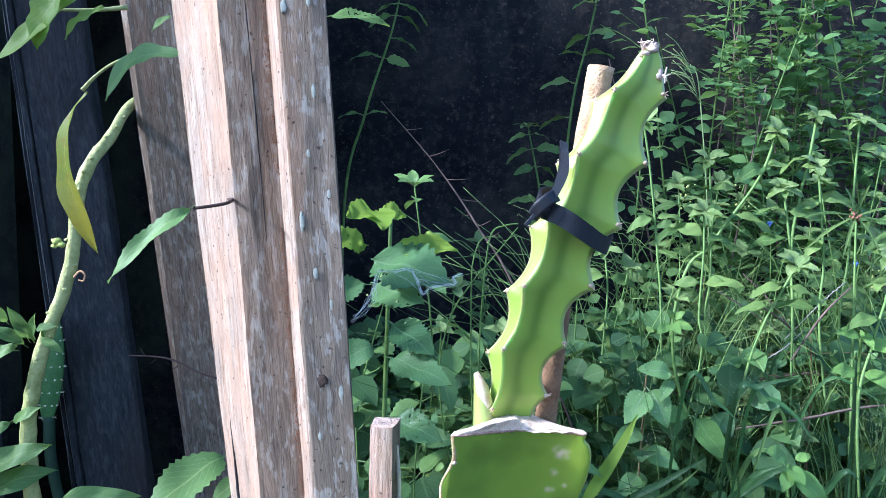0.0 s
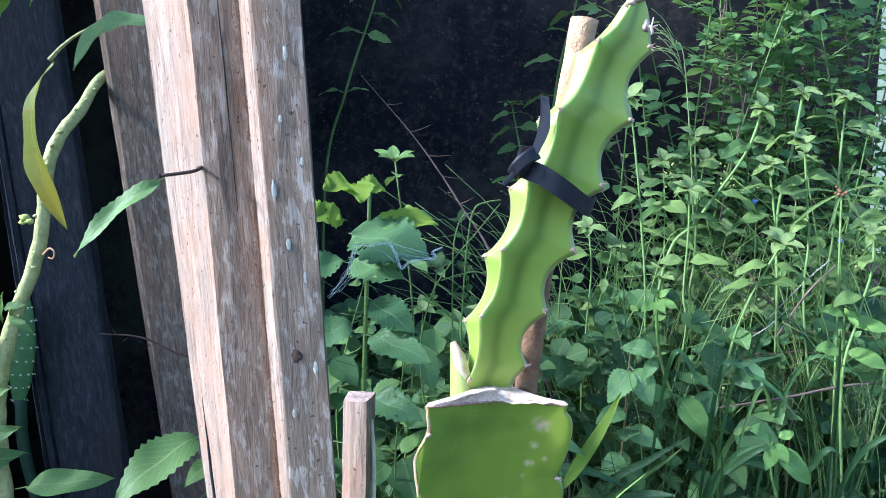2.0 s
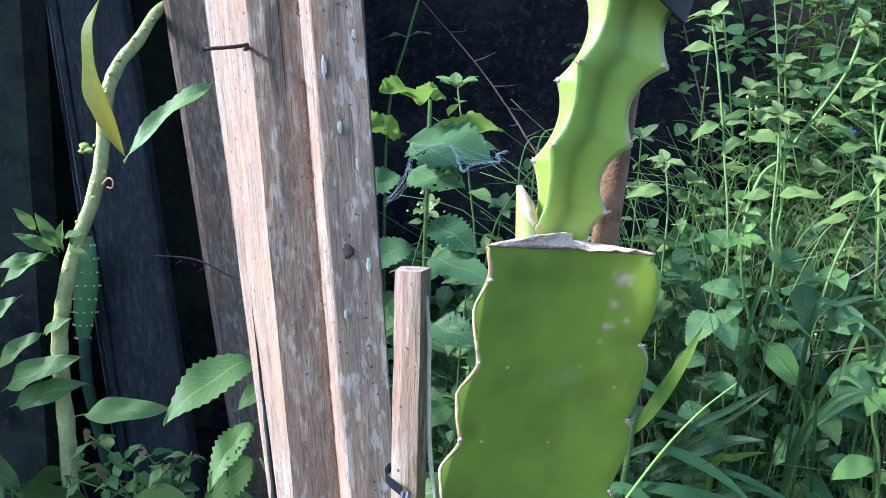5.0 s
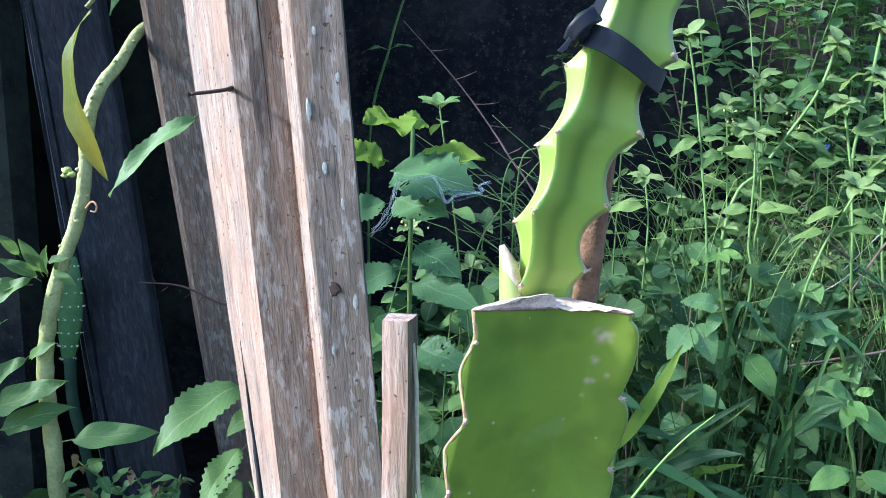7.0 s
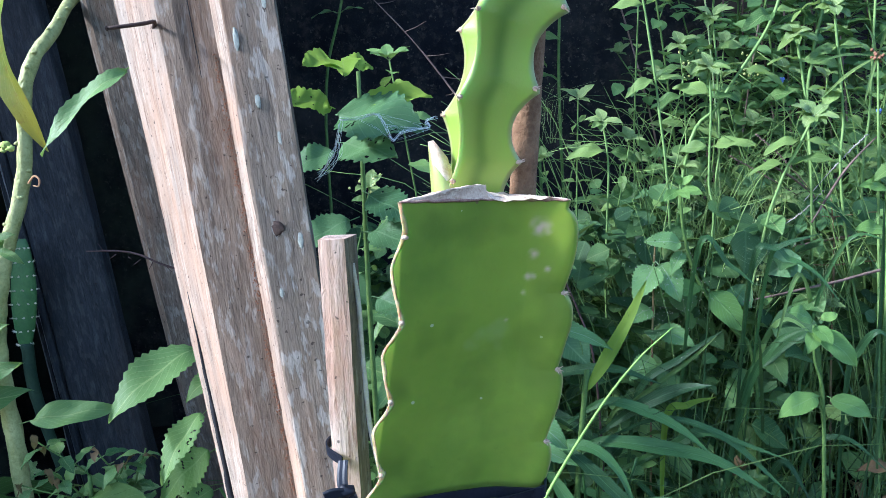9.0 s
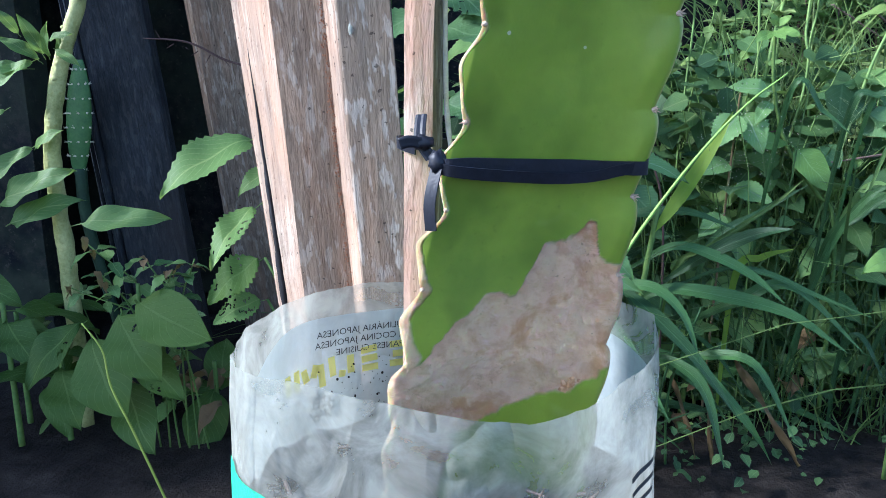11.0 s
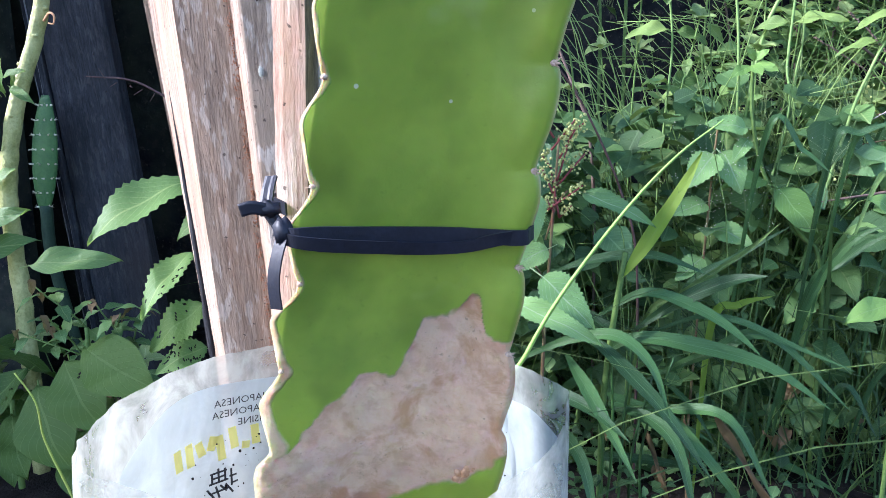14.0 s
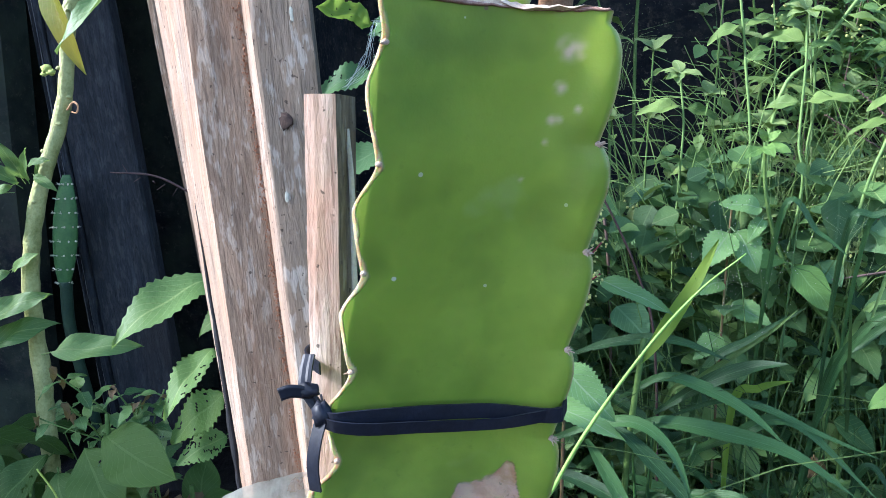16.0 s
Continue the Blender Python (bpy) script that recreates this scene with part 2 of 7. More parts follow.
def stick_material():
    """Peeled pale wood above, brown bark left on the lower half."""
    m = Mat("half_peeled_stick", 0.8, 0.2)
    v = m.coords()
    a, b = m.noise(v, 120, 5, 0.65), m.noise(v, 700, 3, 0.6)
    pale = m.ramp(m.mix(0.35, a, b), (0.3, (0.34, 0.18, 0.09)), (0.7, (0.66, 0.46, 0.28)))
    bark = m.ramp(m.mix(0.35, a, b), (0.3, (0.12, 0.065, 0.035)), (0.7, (0.30, 0.18, 0.10)))
    z = m.n("SeparateXYZ", Vector=v).outputs[2]
    edge = m.math("ADD", z, m.math("MULTIPLY", m.noise(v, 60, 3), 0.03))
    m.base(m.mix(m.ramp(m.math("MULTIPLY", edge, 1.0), (0.645, 0.0), (0.66, 1.0)), bark, pale))
    m.bump(b, 0.0012)
    return m.m


M_HALFSTICK = stick_material()
M_RIM = plain("dried_brown_rim", (0.22, 0.10, 0.07), (0.55, 0.36, 0.28), 400, 0.9, 0.1)
M_ORANGE = plain("orange_brown_crust", (0.34, 0.14, 0.05), (0.80, 0.52, 0.30), 260, 0.95, 0.1)
M_CALLUS = plain("dried_callus", (0.50, 0.28, 0.17), (0.95, 0.80, 0.62), 190, 0.85, 0.2, 0.0007)
M_AREOLE = plain("brown_areole", (0.38, 0.21, 0.12), (0.86, 0.68, 0.52), 700, 0.9, 0.2)
M_WOOL = plain("pale_wool", (0.55, 0.36, 0.27), (0.90, 0.78, 0.67), 600, 0.9, 0.1)
M_PANICLE = plain("pale_panicle", (0.16, 0.24, 0.08), (0.34, 0.42, 0.18), 100)
M_BENT = plain("pale_bent_grass", (0.15, 0.26, 0.06), (0.32, 0.43, 0.13), 30)
M_SPINE = plain("white_spine", (0.46, 0.42, 0.30), (0.72, 0.68, 0.54), 300, 0.6)
M_LICHEN = plain("pale_lichen", (0.27, 0.28, 0.24), (0.46, 0.46, 0.40), 350, 0.95, 0.1)
M_FIBRE = plain("grey_fibre", (0.30, 0.27, 0.24), (0.52, 0.48, 0.44), 200, 0.9)
M_WEB = plain("spider_silk", (0.93, 0.94, 0.90), (0.98, 0.98, 0.95), 300, 0.6)
M_TIPBUD = plain("pale_green_leaf_bud", (0.30, 0.38, 0.07), (0.50, 0.55, 0.14), 300, 0.7)
M_BUD = plain("yellow_green_bud", (0.42, 0.45, 0.11), (0.68, 0.68, 0.28), 400, 0.8)
M_BLUE = plain("blue_petal", (0.10, 0.16, 0.55), (0.18, 0.28, 0.75), 300, 0.6)
M_WALL, M_SOIL = wall_material(), soil_material()


def cactus_material(name, lo, hi, edge, mask=True):
    m = Mat(name, 0.36, 0.45)
    v = m.coords()
    big, fine = m.noise(v, 22, 4, 0.6), m.noise(v, 300, 4, 0.6)
    col = m.ramp(big, (0.3, lo), (0.7, hi if mask else tuple(0.7 * a + 0.3 * b for a, b in zip(lo, hi))))
    col = m.mix(m.ramp(fine, (0.62, 0.0), (0.75, 0.35)), col, tuple(c * 0.7 for c in lo))
    if mask:
        tone = m.noise(v, 9, 3, 0.5)
        col = m.mix(m.ramp(tone, (0.42, 0.0), (0.62, 0.65)), col, (0.27, 0.355, 0.035))
        col = m.mix(m.ramp(m.noise(v, 34, 2, 0.5), (0.50, 0.0), (0.70, 0.6)), col, tuple(c * 0.62 for c in lo))
        dots = m.n("TexVoronoi", Vector=v, Scale=70.0)
        keep = m.math("GREATER_THAN", m.n("SeparateColor", Color=dots.outputs["Color"]).outputs[0], 0.66)
        dot = m.math("MULTIPLY", m.math("LESS_THAN", dots.outputs["Distance"], 0.062), keep)
        col = m.mix(m.math("MULTIPLY", dot, 0.8), col, (0.55, 0.55, 0.42))
        dark = m.n("TexVoronoi", Vector=v, Scale=52.0)
        keep = m.math("GREATER_THAN", m.n("SeparateColor", Color=dark.outputs["Color"]).outputs[1], 0.84)
        dot = m.math("MULTIPLY", m.math("LESS_THAN", dark.outputs["Distance"], 0.050), keep)
        col = m.mix(m.math("MULTIPLY", dot, 0.8), col, (0.16, 0.10, 0.07))
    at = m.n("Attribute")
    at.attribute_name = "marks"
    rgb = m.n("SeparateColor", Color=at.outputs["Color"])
    # the third mark lightens the skin where light would fall
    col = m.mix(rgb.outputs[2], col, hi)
    if mask:
        blot = m.noise(v, 26, 3, 0.5)
        col = m.mix(m.ramp(blot, (0.62, 0.0), (0.75, 0.40)), col, (0.36, 0.42, 0.22))
        cork = m.ramp(m.mix(0.4, m.noise(v, 55, 6, 0.7, 0.6), m.noise(v, 240, 4, 0.7)), (0.3, (0.50, 0.26, 0.12)), (0.45, (0.86, 0.58, 0.36)), (0.7, (0.97, 0.75, 0.53)))
        cork = m.mix(m.ramp(m.noise(v, 17, 3), (0.45, 0.0), (0.65, 0.5)), cork, (0.93, 0.67, 0.46))
        cork = m.mix(m.ramp(m.noise(v, 120, 4, 0.65), (0.50, 0.0), (0.64, 0.55)), cork, (0.66, 0.37, 0.19))
        cork = m.mix(m.ramp(m.noise(v, 42, 5, 0.6, 0.5), (0.50, 0.0), (0.60, 0.8)), cork, (0.66, 0.36, 0.17))
        cork = m.mix(m.ramp(m.noise(v, 420, 2, 0.5), (0.70, 0.0), (0.76, 0.45)), cork, (0.30, 0.17, 0.10))
        col = m.mix(rgb.outputs[0], col, cork)
    col = m.mix(rgb.outputs[1], col, edge)
    m.base(col)
    m.rough(m.mix(rgb.outputs[0], 0.34, 0.9))
    h = m.mix(rgb.outputs[0], m.mix(0.94, fine, 0.5), m.math("MULTIPLY", m.noise(v, 95, 8, 0.8, 0.7), 2.6))
    m.bump(h, 0.0030)
    m.b.inputs["Subsurface Weight"].default_value = 0.35
    m.b.inputs["Subsurface Radius"].default_value = (0.01, 0.02, 0.004)
    m.b.inputs["Subsurface Scale"].default_value = 0.3
    return m.m


M_PAD = cactus_material("dragon_fruit_skin", (0.158, 0.240, 0.028), (0.275, 0.368, 0.045), (0.60, 0.44, 0.33))
M_SHOOT = cactus_material("young_cactus_skin", (0.085, 0.165, 0.020), (0.36, 0.46, 0.075), (0.50, 0.45, 0.26), False)
M_OPUNTIA = plain("prickly_pear_skin", (0.030, 0.088, 0.028), (0.072, 0.165, 0.045), 60, 0.5)


def bag_material(name, lo, hi, clear, thin):
    """Thin plastic film: part see-through, part glowing with the light behind it."""
    m = Mat(name, 0.38, 0.45)
    v = m.coords()
    a = m.noise(v, 16, 5, 0.6)
    col = m.ramp(a, (0.3, lo), (0.7, hi))
    dirt = m.noise(v, 70, 6, 0.75)
    col = m.mix(m.ramp(dirt, (0.66, 0.0), (0.78, 0.4)), col, (0.34, 0.30, 0.22))
    up = m.n("Mapping", Vector=v)
    up.inputs["Scale"].default_value = (1, 1, 0.45)
    crease = m.math("ABSOLUTE", m.math("SUBTRACT", m.noise(up.outputs[0], 24, 3, 0.5, 0.3), 0.5))
    # crease lines painted darker, standing in for shade in the folds
    col = m.mix(m.ramp(crease, (0.0, 0.18), (0.03, 0.0)), col, tuple(0.7 * c for c in lo))
    m.base(col)
    m.bump(m.mix(0.4, m.ramp(crease, (0.0, 0.0), (0.10, 1.0)), m.noise(v, 60, 4, 0.6)), 0.0038)
    tr = m.n("BsdfTranslucent", Color=(*hi, 1))
    ms = m.n("MixShader", Fac=thin)
    m.t.links.new(m.b.outputs[0], ms.inputs[1])
    m.t.links.new(tr.outputs[0], ms.inputs[2])
    see = m.n("BsdfTransparent", Color=(0.95, 0.96, 0.93, 1))
    m2 = m.n("MixShader", Fac=m.ramp(m.noise(v, 34, 5, 0.65, 0.6), (0.35, clear * 0.5), (0.66, min(0.9, clear * 1.6))))
    m.t.links.new(ms.outputs[0], m2.inputs[1])
    m.t.links.new(see.outputs[0], m2.inputs[2])
    m.t.links.new(m2.outputs[0], m.out.inputs["Surface"])
    return m.m


M_BAG = bag_material("white_plastic_sack", (0.42, 0.43, 0.375), (0.53, 0.54, 0.475), 0.46, 0.5)
M_INK = plain("black_print", (0.03, 0.03, 0.03), (0.07, 0.07, 0.07), 200, 0.6)
M_YELLOWINK = bag_material("yellow_print", (0.80, 0.70, 0.14), (0.92, 0.84, 0.26), 0.05, 0.45)
M_GREENINK = plain("green_print", (0.03, 0.30, 0.16), (0.06, 0.42, 0.24), 120, 0.6)
M_WHITEPRINT = bag_material("white_print", (0.40, 0.44, 0.44), (0.56, 0.61, 0.61), 0.16, 0.45)
M_FAR = plain("bright_distance", (0.22, 0.30, 0.16), (0.50, 0.55, 0.40), 9, 0.9)


# ---- building helpers ----
def mesh(name, verts, faces, mats, smooth=True, uvs=None, marks=None, mat_of=None):
    me = bpy.data.meshes.new(name)
    me.from_pydata([tuple(v) for v in verts], [], faces)
    for m in mats if isinstance(mats, (list, tuple)) else [mats]:
        me.materials.append(m)
    if mat_of is not None:
        me.polygons.foreach_set("material_index", mat_of)
    me.polygons.foreach_set("use_smooth", [smooth] * len(me.polygons))
    if uvs is not None:
        lay = me.uv_layers.new(name="UVMap")
        idx = [0] * len(me.loops)
        me.loops.foreach_get("vertex_index", idx)
        lay.data.foreach_set("uv", [c for i in idx for c in uvs[i]])
    if marks is not None:
        at = me.color_attributes.new("marks", "FLOAT_COLOR", "POINT")
        at.data.foreach_set("color", [c for m in marks for c in (*m, 1.0)])
    me.update()
    return me


def thing(name, data=None, at=None, label="", category="", group="", kind=""):
    ob = new(name, data)
    if at is not None:
        ob.matrix_world = at if isinstance(at, Matrix) else Matrix.Translation(at)
    return tagged(ob, label, category, group, kind)


def sub(name, data, parent, at=None, label="", kind=""):
    ob = new(name, data)
    ob.parent = parent
    if at is not None:
        ob.matrix_local = at if isinstance(at, Matrix) else Matrix.Translation(at)
    return tagged(ob, label, kind=kind)


def smooth_path(pts, n):
    """n points along a Catmull-Rom curve through pts."""
    p = [Vector(q) for q in pts]
    p = [2 * p[0] - p[1]] + p + [2 * p[-1] - p[-2]]
    out = []
    for k in range(n):
        s = k / (n - 1) * (len(p) - 3)
        i = min(int(s), len(p) - 4)
        t = s - i
        a, b, c, d = p[i : i + 4]
        out.append(0.5 * (2 * b + (c - a) * t + (2 * a - 5 * b + 4 * c - d) * t * t + (3 * b - a - 3 * c + d) * t ** 3))
    return out


def frames_along(path, up=Vector((0, -1, 0))):
    out = []
    for i, p in enumerate(path):
        d = (path[min(i + 1, len(path) - 1)] - path[max(i - 1, 0)]).normalized()
        s = d.cross(up)
        if s.length < 1e-4:
            s = d.cross(Vector((1, 0, 0.1)))
        s.normalize()
        out.append((p, d, s, s.cross(d).normalized()))
    return out


def tube(pts, radii, n=24, seg=8, flat=1.0, lumps=0.0, up=Vector((0, -1, 0)), verts=None, faces=None):
    """Verts and faces of a tube through pts; flat squeezes it into a strip across up."""
    path = smooth_path(pts, n)
    verts, faces = ([], []) if verts is None else (verts, faces)
    o = len(verts)
    rs = np.interp(np.linspace(0, 1, n), np.linspace(0, 1, len(radii)), radii)
    for i, (p, d, s, u) in enumerate(frames_along(path, up)):
        for k in range(seg):
            a = 2 * math.pi * k / seg
            r = rs[i] * (1 + lumps * noise.noise(Vector((p.x * 60 + k, p.y * 60, p.z * 60))))
            verts.append(p + s * (r * math.cos(a)) + u * (r * flat * math.sin(a)))
    for i in range(n - 1):
        for k in range(seg):
            a, b = o + i * seg + k, o + i * seg + (k + 1) % seg
            faces.append((a, b, b + seg, a + seg))
    faces.append(tuple(o + k for k in range(seg - 1, -1, -1)))
    faces.append(tuple(o + (n - 1) * seg + k for k in range(seg)))
    return verts, faces


def ribbon(pts, width, thick, n=30, wide=Vector((0, 0, 1)), groove=1.0):
    """A flat strap: wide is the way its width points."""
    path = smooth_path(pts, n)
    verts, faces = [], []
    for i, p in enumerate(path):
        d = (path[min(i + 1, n - 1)] - path[max(i - 1, 0)]).normalized()
        w = (wide - d * wide.dot(d)).normalized()
        nn = d.cross(w)
        wob = 1 + 0.10 * noise.noise(p * 70)
        for a, b in ((-1, -1), (-0.55, -1 - 0.4 * groove), (0.05, -1 + 0.3 * groove), (0.5, -1 - 0.5 * groove), (1, -1), (1, 1), (0, 1), (-1, 1)):
            verts.append(p + w * (a * width / 2 * wob) + nn * (b * thick / 2))
    for i in range(n - 1):
        for k in range(8):
            a, b = i * 8 + k, i * 8 + (k + 1) % 8
            faces.append((a, b, b + 8, a + 8))
    faces += [tuple(range(7, -1, -1)), tuple((n - 1) * 8 + k for k in range(8))]
    return verts, faces


def blob(c, r, seg=10, rings=7, squash=(1, 1, 1), rough=0.15, seed=0.0):
    verts, faces = [], []
    for i in range(rings + 1):
        th = math.pi * i / rings
        for k in range(seg):
            ph = 2 * math.pi * k / seg
            d = Vector((math.sin(th) * math.cos(ph), math.sin(th) * math.sin(ph), math.cos(th)))
            q = r * (1 + rough * noise.noise(d * 2.3 + Vector((seed, seed, 0))))
            verts.append(Vector(c) + Vector((d.x * squash[0], d.y * squash[1], d.z * squash[2])) * q)
    for i in range(rings):
        for k in range(seg):
            a, b = i * seg + k, i * seg + (k + 1) % seg
            faces.append((a, a + seg, b + seg, b))
    return verts, faces


def join(*pairs):
    verts, faces = [], []
    for v, f in pairs:
        o = len(verts)
        verts += list(v)
        faces += [tuple(i + o for i in g) for g in f]
    return verts, faces


def leaf_mesh(name, mat, length, width, teeth=0, curl=0.25, fold=0.25, shape=1.0, wave=0.0, rows=12, holes=0, stalk=0.0, seed=0):
    """A leaf along +y with its face up (+z); shape < 1 puts the widest part nearer the base."""
    rnd = random.Random(seed)
    verts, faces, uvs = [], [], []
    cols = (-1, -0.55, 0, 0.55, 1) if not holes else tuple(np.linspace(-1, 1, 17))
    rows = max(rows, 2 * teeth) if not holes else 48
    nc = len(cols)
    for i in range(rows + 1):
        t = i / rows
        w = width / 2 * (math.sin(math.pi * t ** shape) ** 0.85 if 0 < t < 1 else 0) + 0.0004
        edge = w * (1.0 if not teeth else (1.0 if i * 2 * teeth // rows % 2 else 0.86))
        droop = -curl * length * t * t
        y = length * (t - 0.18 * curl * t * t)
        for c in cols:
            x = (edge if abs(c) == 1 else w) * c
            z = droop + abs(x) * fold + wave * length * 0.06 * math.sin(t * 11 + c * 2.0 + seed)
            verts.append((x + 0.04 * length * math.sin(t * 2.5 + seed), y + stalk, z))
            uvs.append((0.5 + c / 2, t))
    gone = set()
    for _ in range(holes):
        i, k = rnd.randrange(5, rows - 6), rnd.choice((2, 3, 4, 5, 10, 11, 12, 13))
        for _ in range(rnd.choice((1, 2, 3, 6))):
            gone.add((i, k))
            i, k = i + rnd.choice((0, 1, 1)), max(1, min(14, k + rnd.choice((-1, 0, 0, 1))))
    for i in range(rows):
        for k in range(nc - 1):
            if (i, k) in gone:
                continue
            a = i * nc + k
            faces.append((a, a + 1, a + nc + 1, a + nc))
    if stalk:
        o = len(verts)
        r = 0.0008
        for y, z in ((0, 0.0), (stalk * 1.15, 0.0)):
            for dx, dz in ((-r, 0), (0, r), (r, 0), (0, -r)):
                verts.append((dx, y, z + dz))
                uvs.append((0.5, 0.5))
        for k in range(4):
            faces.append((o + k, o + (k + 1) % 4, o + 4 + (k + 1) % 4, o + 4 + k))
    me = mesh(name, verts, faces, mat, True, uvs)
    me["tip"] = (length * (1 - 0.18 * curl) + stalk, -curl * length)
    return me


def facing(p, heading, pitch, roll=0.0, size=1.0, open_side=0.0):
    """Where a leaf springs from: heading about z, pitch above level; open_side turns its face towards the open garden."""
    return Matrix.Translation(p) @ Matrix.Rotation(radians(open_side), 4, "X") @ Matrix.Rotation(radians(heading), 4, "Z") @ Matrix.Rotation(radians(pitch), 4, "X") @ Matrix.Rotation(radians(roll), 4, "Y") @ Matrix.Scale(size, 4)


def leaf_to(me, base, tip, face=(0.0, -0.8, 0.6), wide=1.0):
    """Lays the leaf me from base to tip, its face turned towards face."""
    b, t = Vector(base), Vector(tip)
    y = (t - b).normalized()
    x = y.cross(Vector(face)).normalized()
    z = x.cross(y)
    ty, tz = me["tip"]
    s = (t - b).length / math.hypot(ty, tz)
    return Matrix.Translation(b) @ Matrix((x, y, z)).transposed().to_4x4() @ Matrix.Rotation(math.atan2(-tz, ty), 4, "X") @ Matrix.Diagonal((s * wide, s, s, 1))


# ---- setting ----
def ground():
    xs = sorted(set(list(np.linspace(-1.4, 1.9, 90)) + [-400, -60, -12, -4, 4, 12, 60, 400]))
    ys = sorted(set(list(np.linspace(0.1, 1.9, 60)) + [-400, -60, -12, -3, 4, 12, 60, 400]))
    verts, faces = [], []
    for y in ys:
        for x in xs:
            near = abs(x) < 2 and 0 < y < 2
            z = 0.014 * noise.noise(Vector((x * 6, y * 6, 0))) + 0.008 * noise.noise(Vector((x * 23, y * 23, 3))) if near else -0.01
            verts.append((x, y, z - 0.006))
    n = len(xs)
    for j in range(len(ys) - 1):
        for i in range(n - 1):
            a = j * n + i
            faces.append((a, a + 1, a + n + 1, a + n))
    thing("ground", mesh("ground", verts, faces, M_SOIL), None, "dark damp garden soil under the weeds", "ground", kind="structure")


def box(name, x0, x1, y0, y1, z0, z1, mat, nx=1, nz=1):
    v = [(x, y, z) for z in (z0, z1) for x, y in ((x0, y0), (x1, y0), (x1, y1), (x0, y1))]
    f = [(3, 2, 1, 0), (4, 5, 6, 7), (0, 1, 5, 4), (1, 2, 6, 5), (2, 3, 7, 6), (3, 0, 4, 7)]
    return mesh(name, v, f, mat, False)


ground()
thing("wall_north", box("wall_north", -3.0, 0.93, 1.55, 1.70, -0.05, 2.1, M_WALL), None, "dark weather-stained concrete garden wall", "wall", kind="structure")
# three added walls out of view; heights and gap shape the sun
thing("wall_west_low", box("wall_west_low", -1.50, -1.35, 0.612, 0.818, -0.05, 0.88, M_WALL), None, "low stretch of the added unseen wall, letting sun through", "wall", kind="structure")
thing("wall_west_end", box("wall_west_end", -1.50, -1.35, 0.48, 0.608, -0.05, 1.60, M_WALL), None, "end block of the added unseen wall, shading low weeds", "wall", kind="structure")
thing("wall_west", box("wall_west", -1.50, -1.35, 0.822, 1.55, -0.05, 2.1, M_WALL), None, "added unseen wall that shades the fence", "wall", kind="structure")
thing("wall_shed", box("wall_shed", -1.346, -0.703, 1.14, 1.20, -0.05, 1.36, M_WALL), None, "mossy grey wall left of the fence", "wall", kind="structure")
# unseen side and roof, added so the gap in the fence stays black
thing("wall_shed_side", box("wall_shed_side", -0.32, -0.28, 1.25, 1.546, -0.05, 1.36, M_WALL), None, "added unseen side wall that keeps the fence gap dark", "wall", kind="structure")
thing("roof_shed", box("roof_shed", -1.346, -0.26, 1.13, 1.546, 1.364, 1.40, W_BACK), None, "added unseen board roof that keeps the fence gap dark", "roof", kind="structure")
# stand-in for the bright foliage and sky past the wall's end
thing("backdrop", box("backdrop", -2.0, 9.0, 6.0, 6.2, -0.05, 3.2, M_FAR), None, "pale greenish sheet standing in for bright foliage and sky beyond", "wall", kind="structure")


def board(name, prof, length, mats, mat_of, slope, wob=0.0015, rows=60, seed=0.0, flare=0.0):
    """A split board: prof is its outline (x, y) going round; slope leans it by metres of (x, y) per metre up. Origin at its foot."""
    verts, faces, mi = [], [], []
    n = len(prof)
    for i in range(rows + 1):
        z = length * i / rows
        for k, (x, y) in enumerate(prof):
            d = wob * noise.noise(Vector((k * 3.7 + seed, z * 9, seed))) + 0.4 * wob * noise.noise(Vector((k * 5.1, z * 60, seed)))
            e = wob * noise.noise(Vector((k * 2.9 + seed, z * 13, 7 + seed)))
            wider = 1 + 0.45 * (z - 0.42) if flare and x < -0.001 else 1.0
            verts.append((x * wider + d, y + e, z))
    for i in range(rows):
        for k in range(n):
            a, b = i * n + k, i * n + (k + 1) % n
            faces.append((a, b, b + n, a + n))
            mi.append(mat_of[k])
    faces += [tuple(range(n - 1, -1, -1)), tuple(rows * n + k for k in range(n))]
    mi += [0, 0]
    return mesh(name, verts, faces, mats, False, None, None, mi)


def lean(x, y, z, sx, sy):
    """A pose whose z axis goes sx, sy sideways per metre up."""
    up = Vector((sx, sy, 1)).normalized()
    xa = Vector((1, 0, -sx)).normalized()
    ya = up.cross(xa)
    m = Matrix((xa, ya, up)).transposed().to_4x4()
    return Matrix.Translation((x, y, z)) @ m


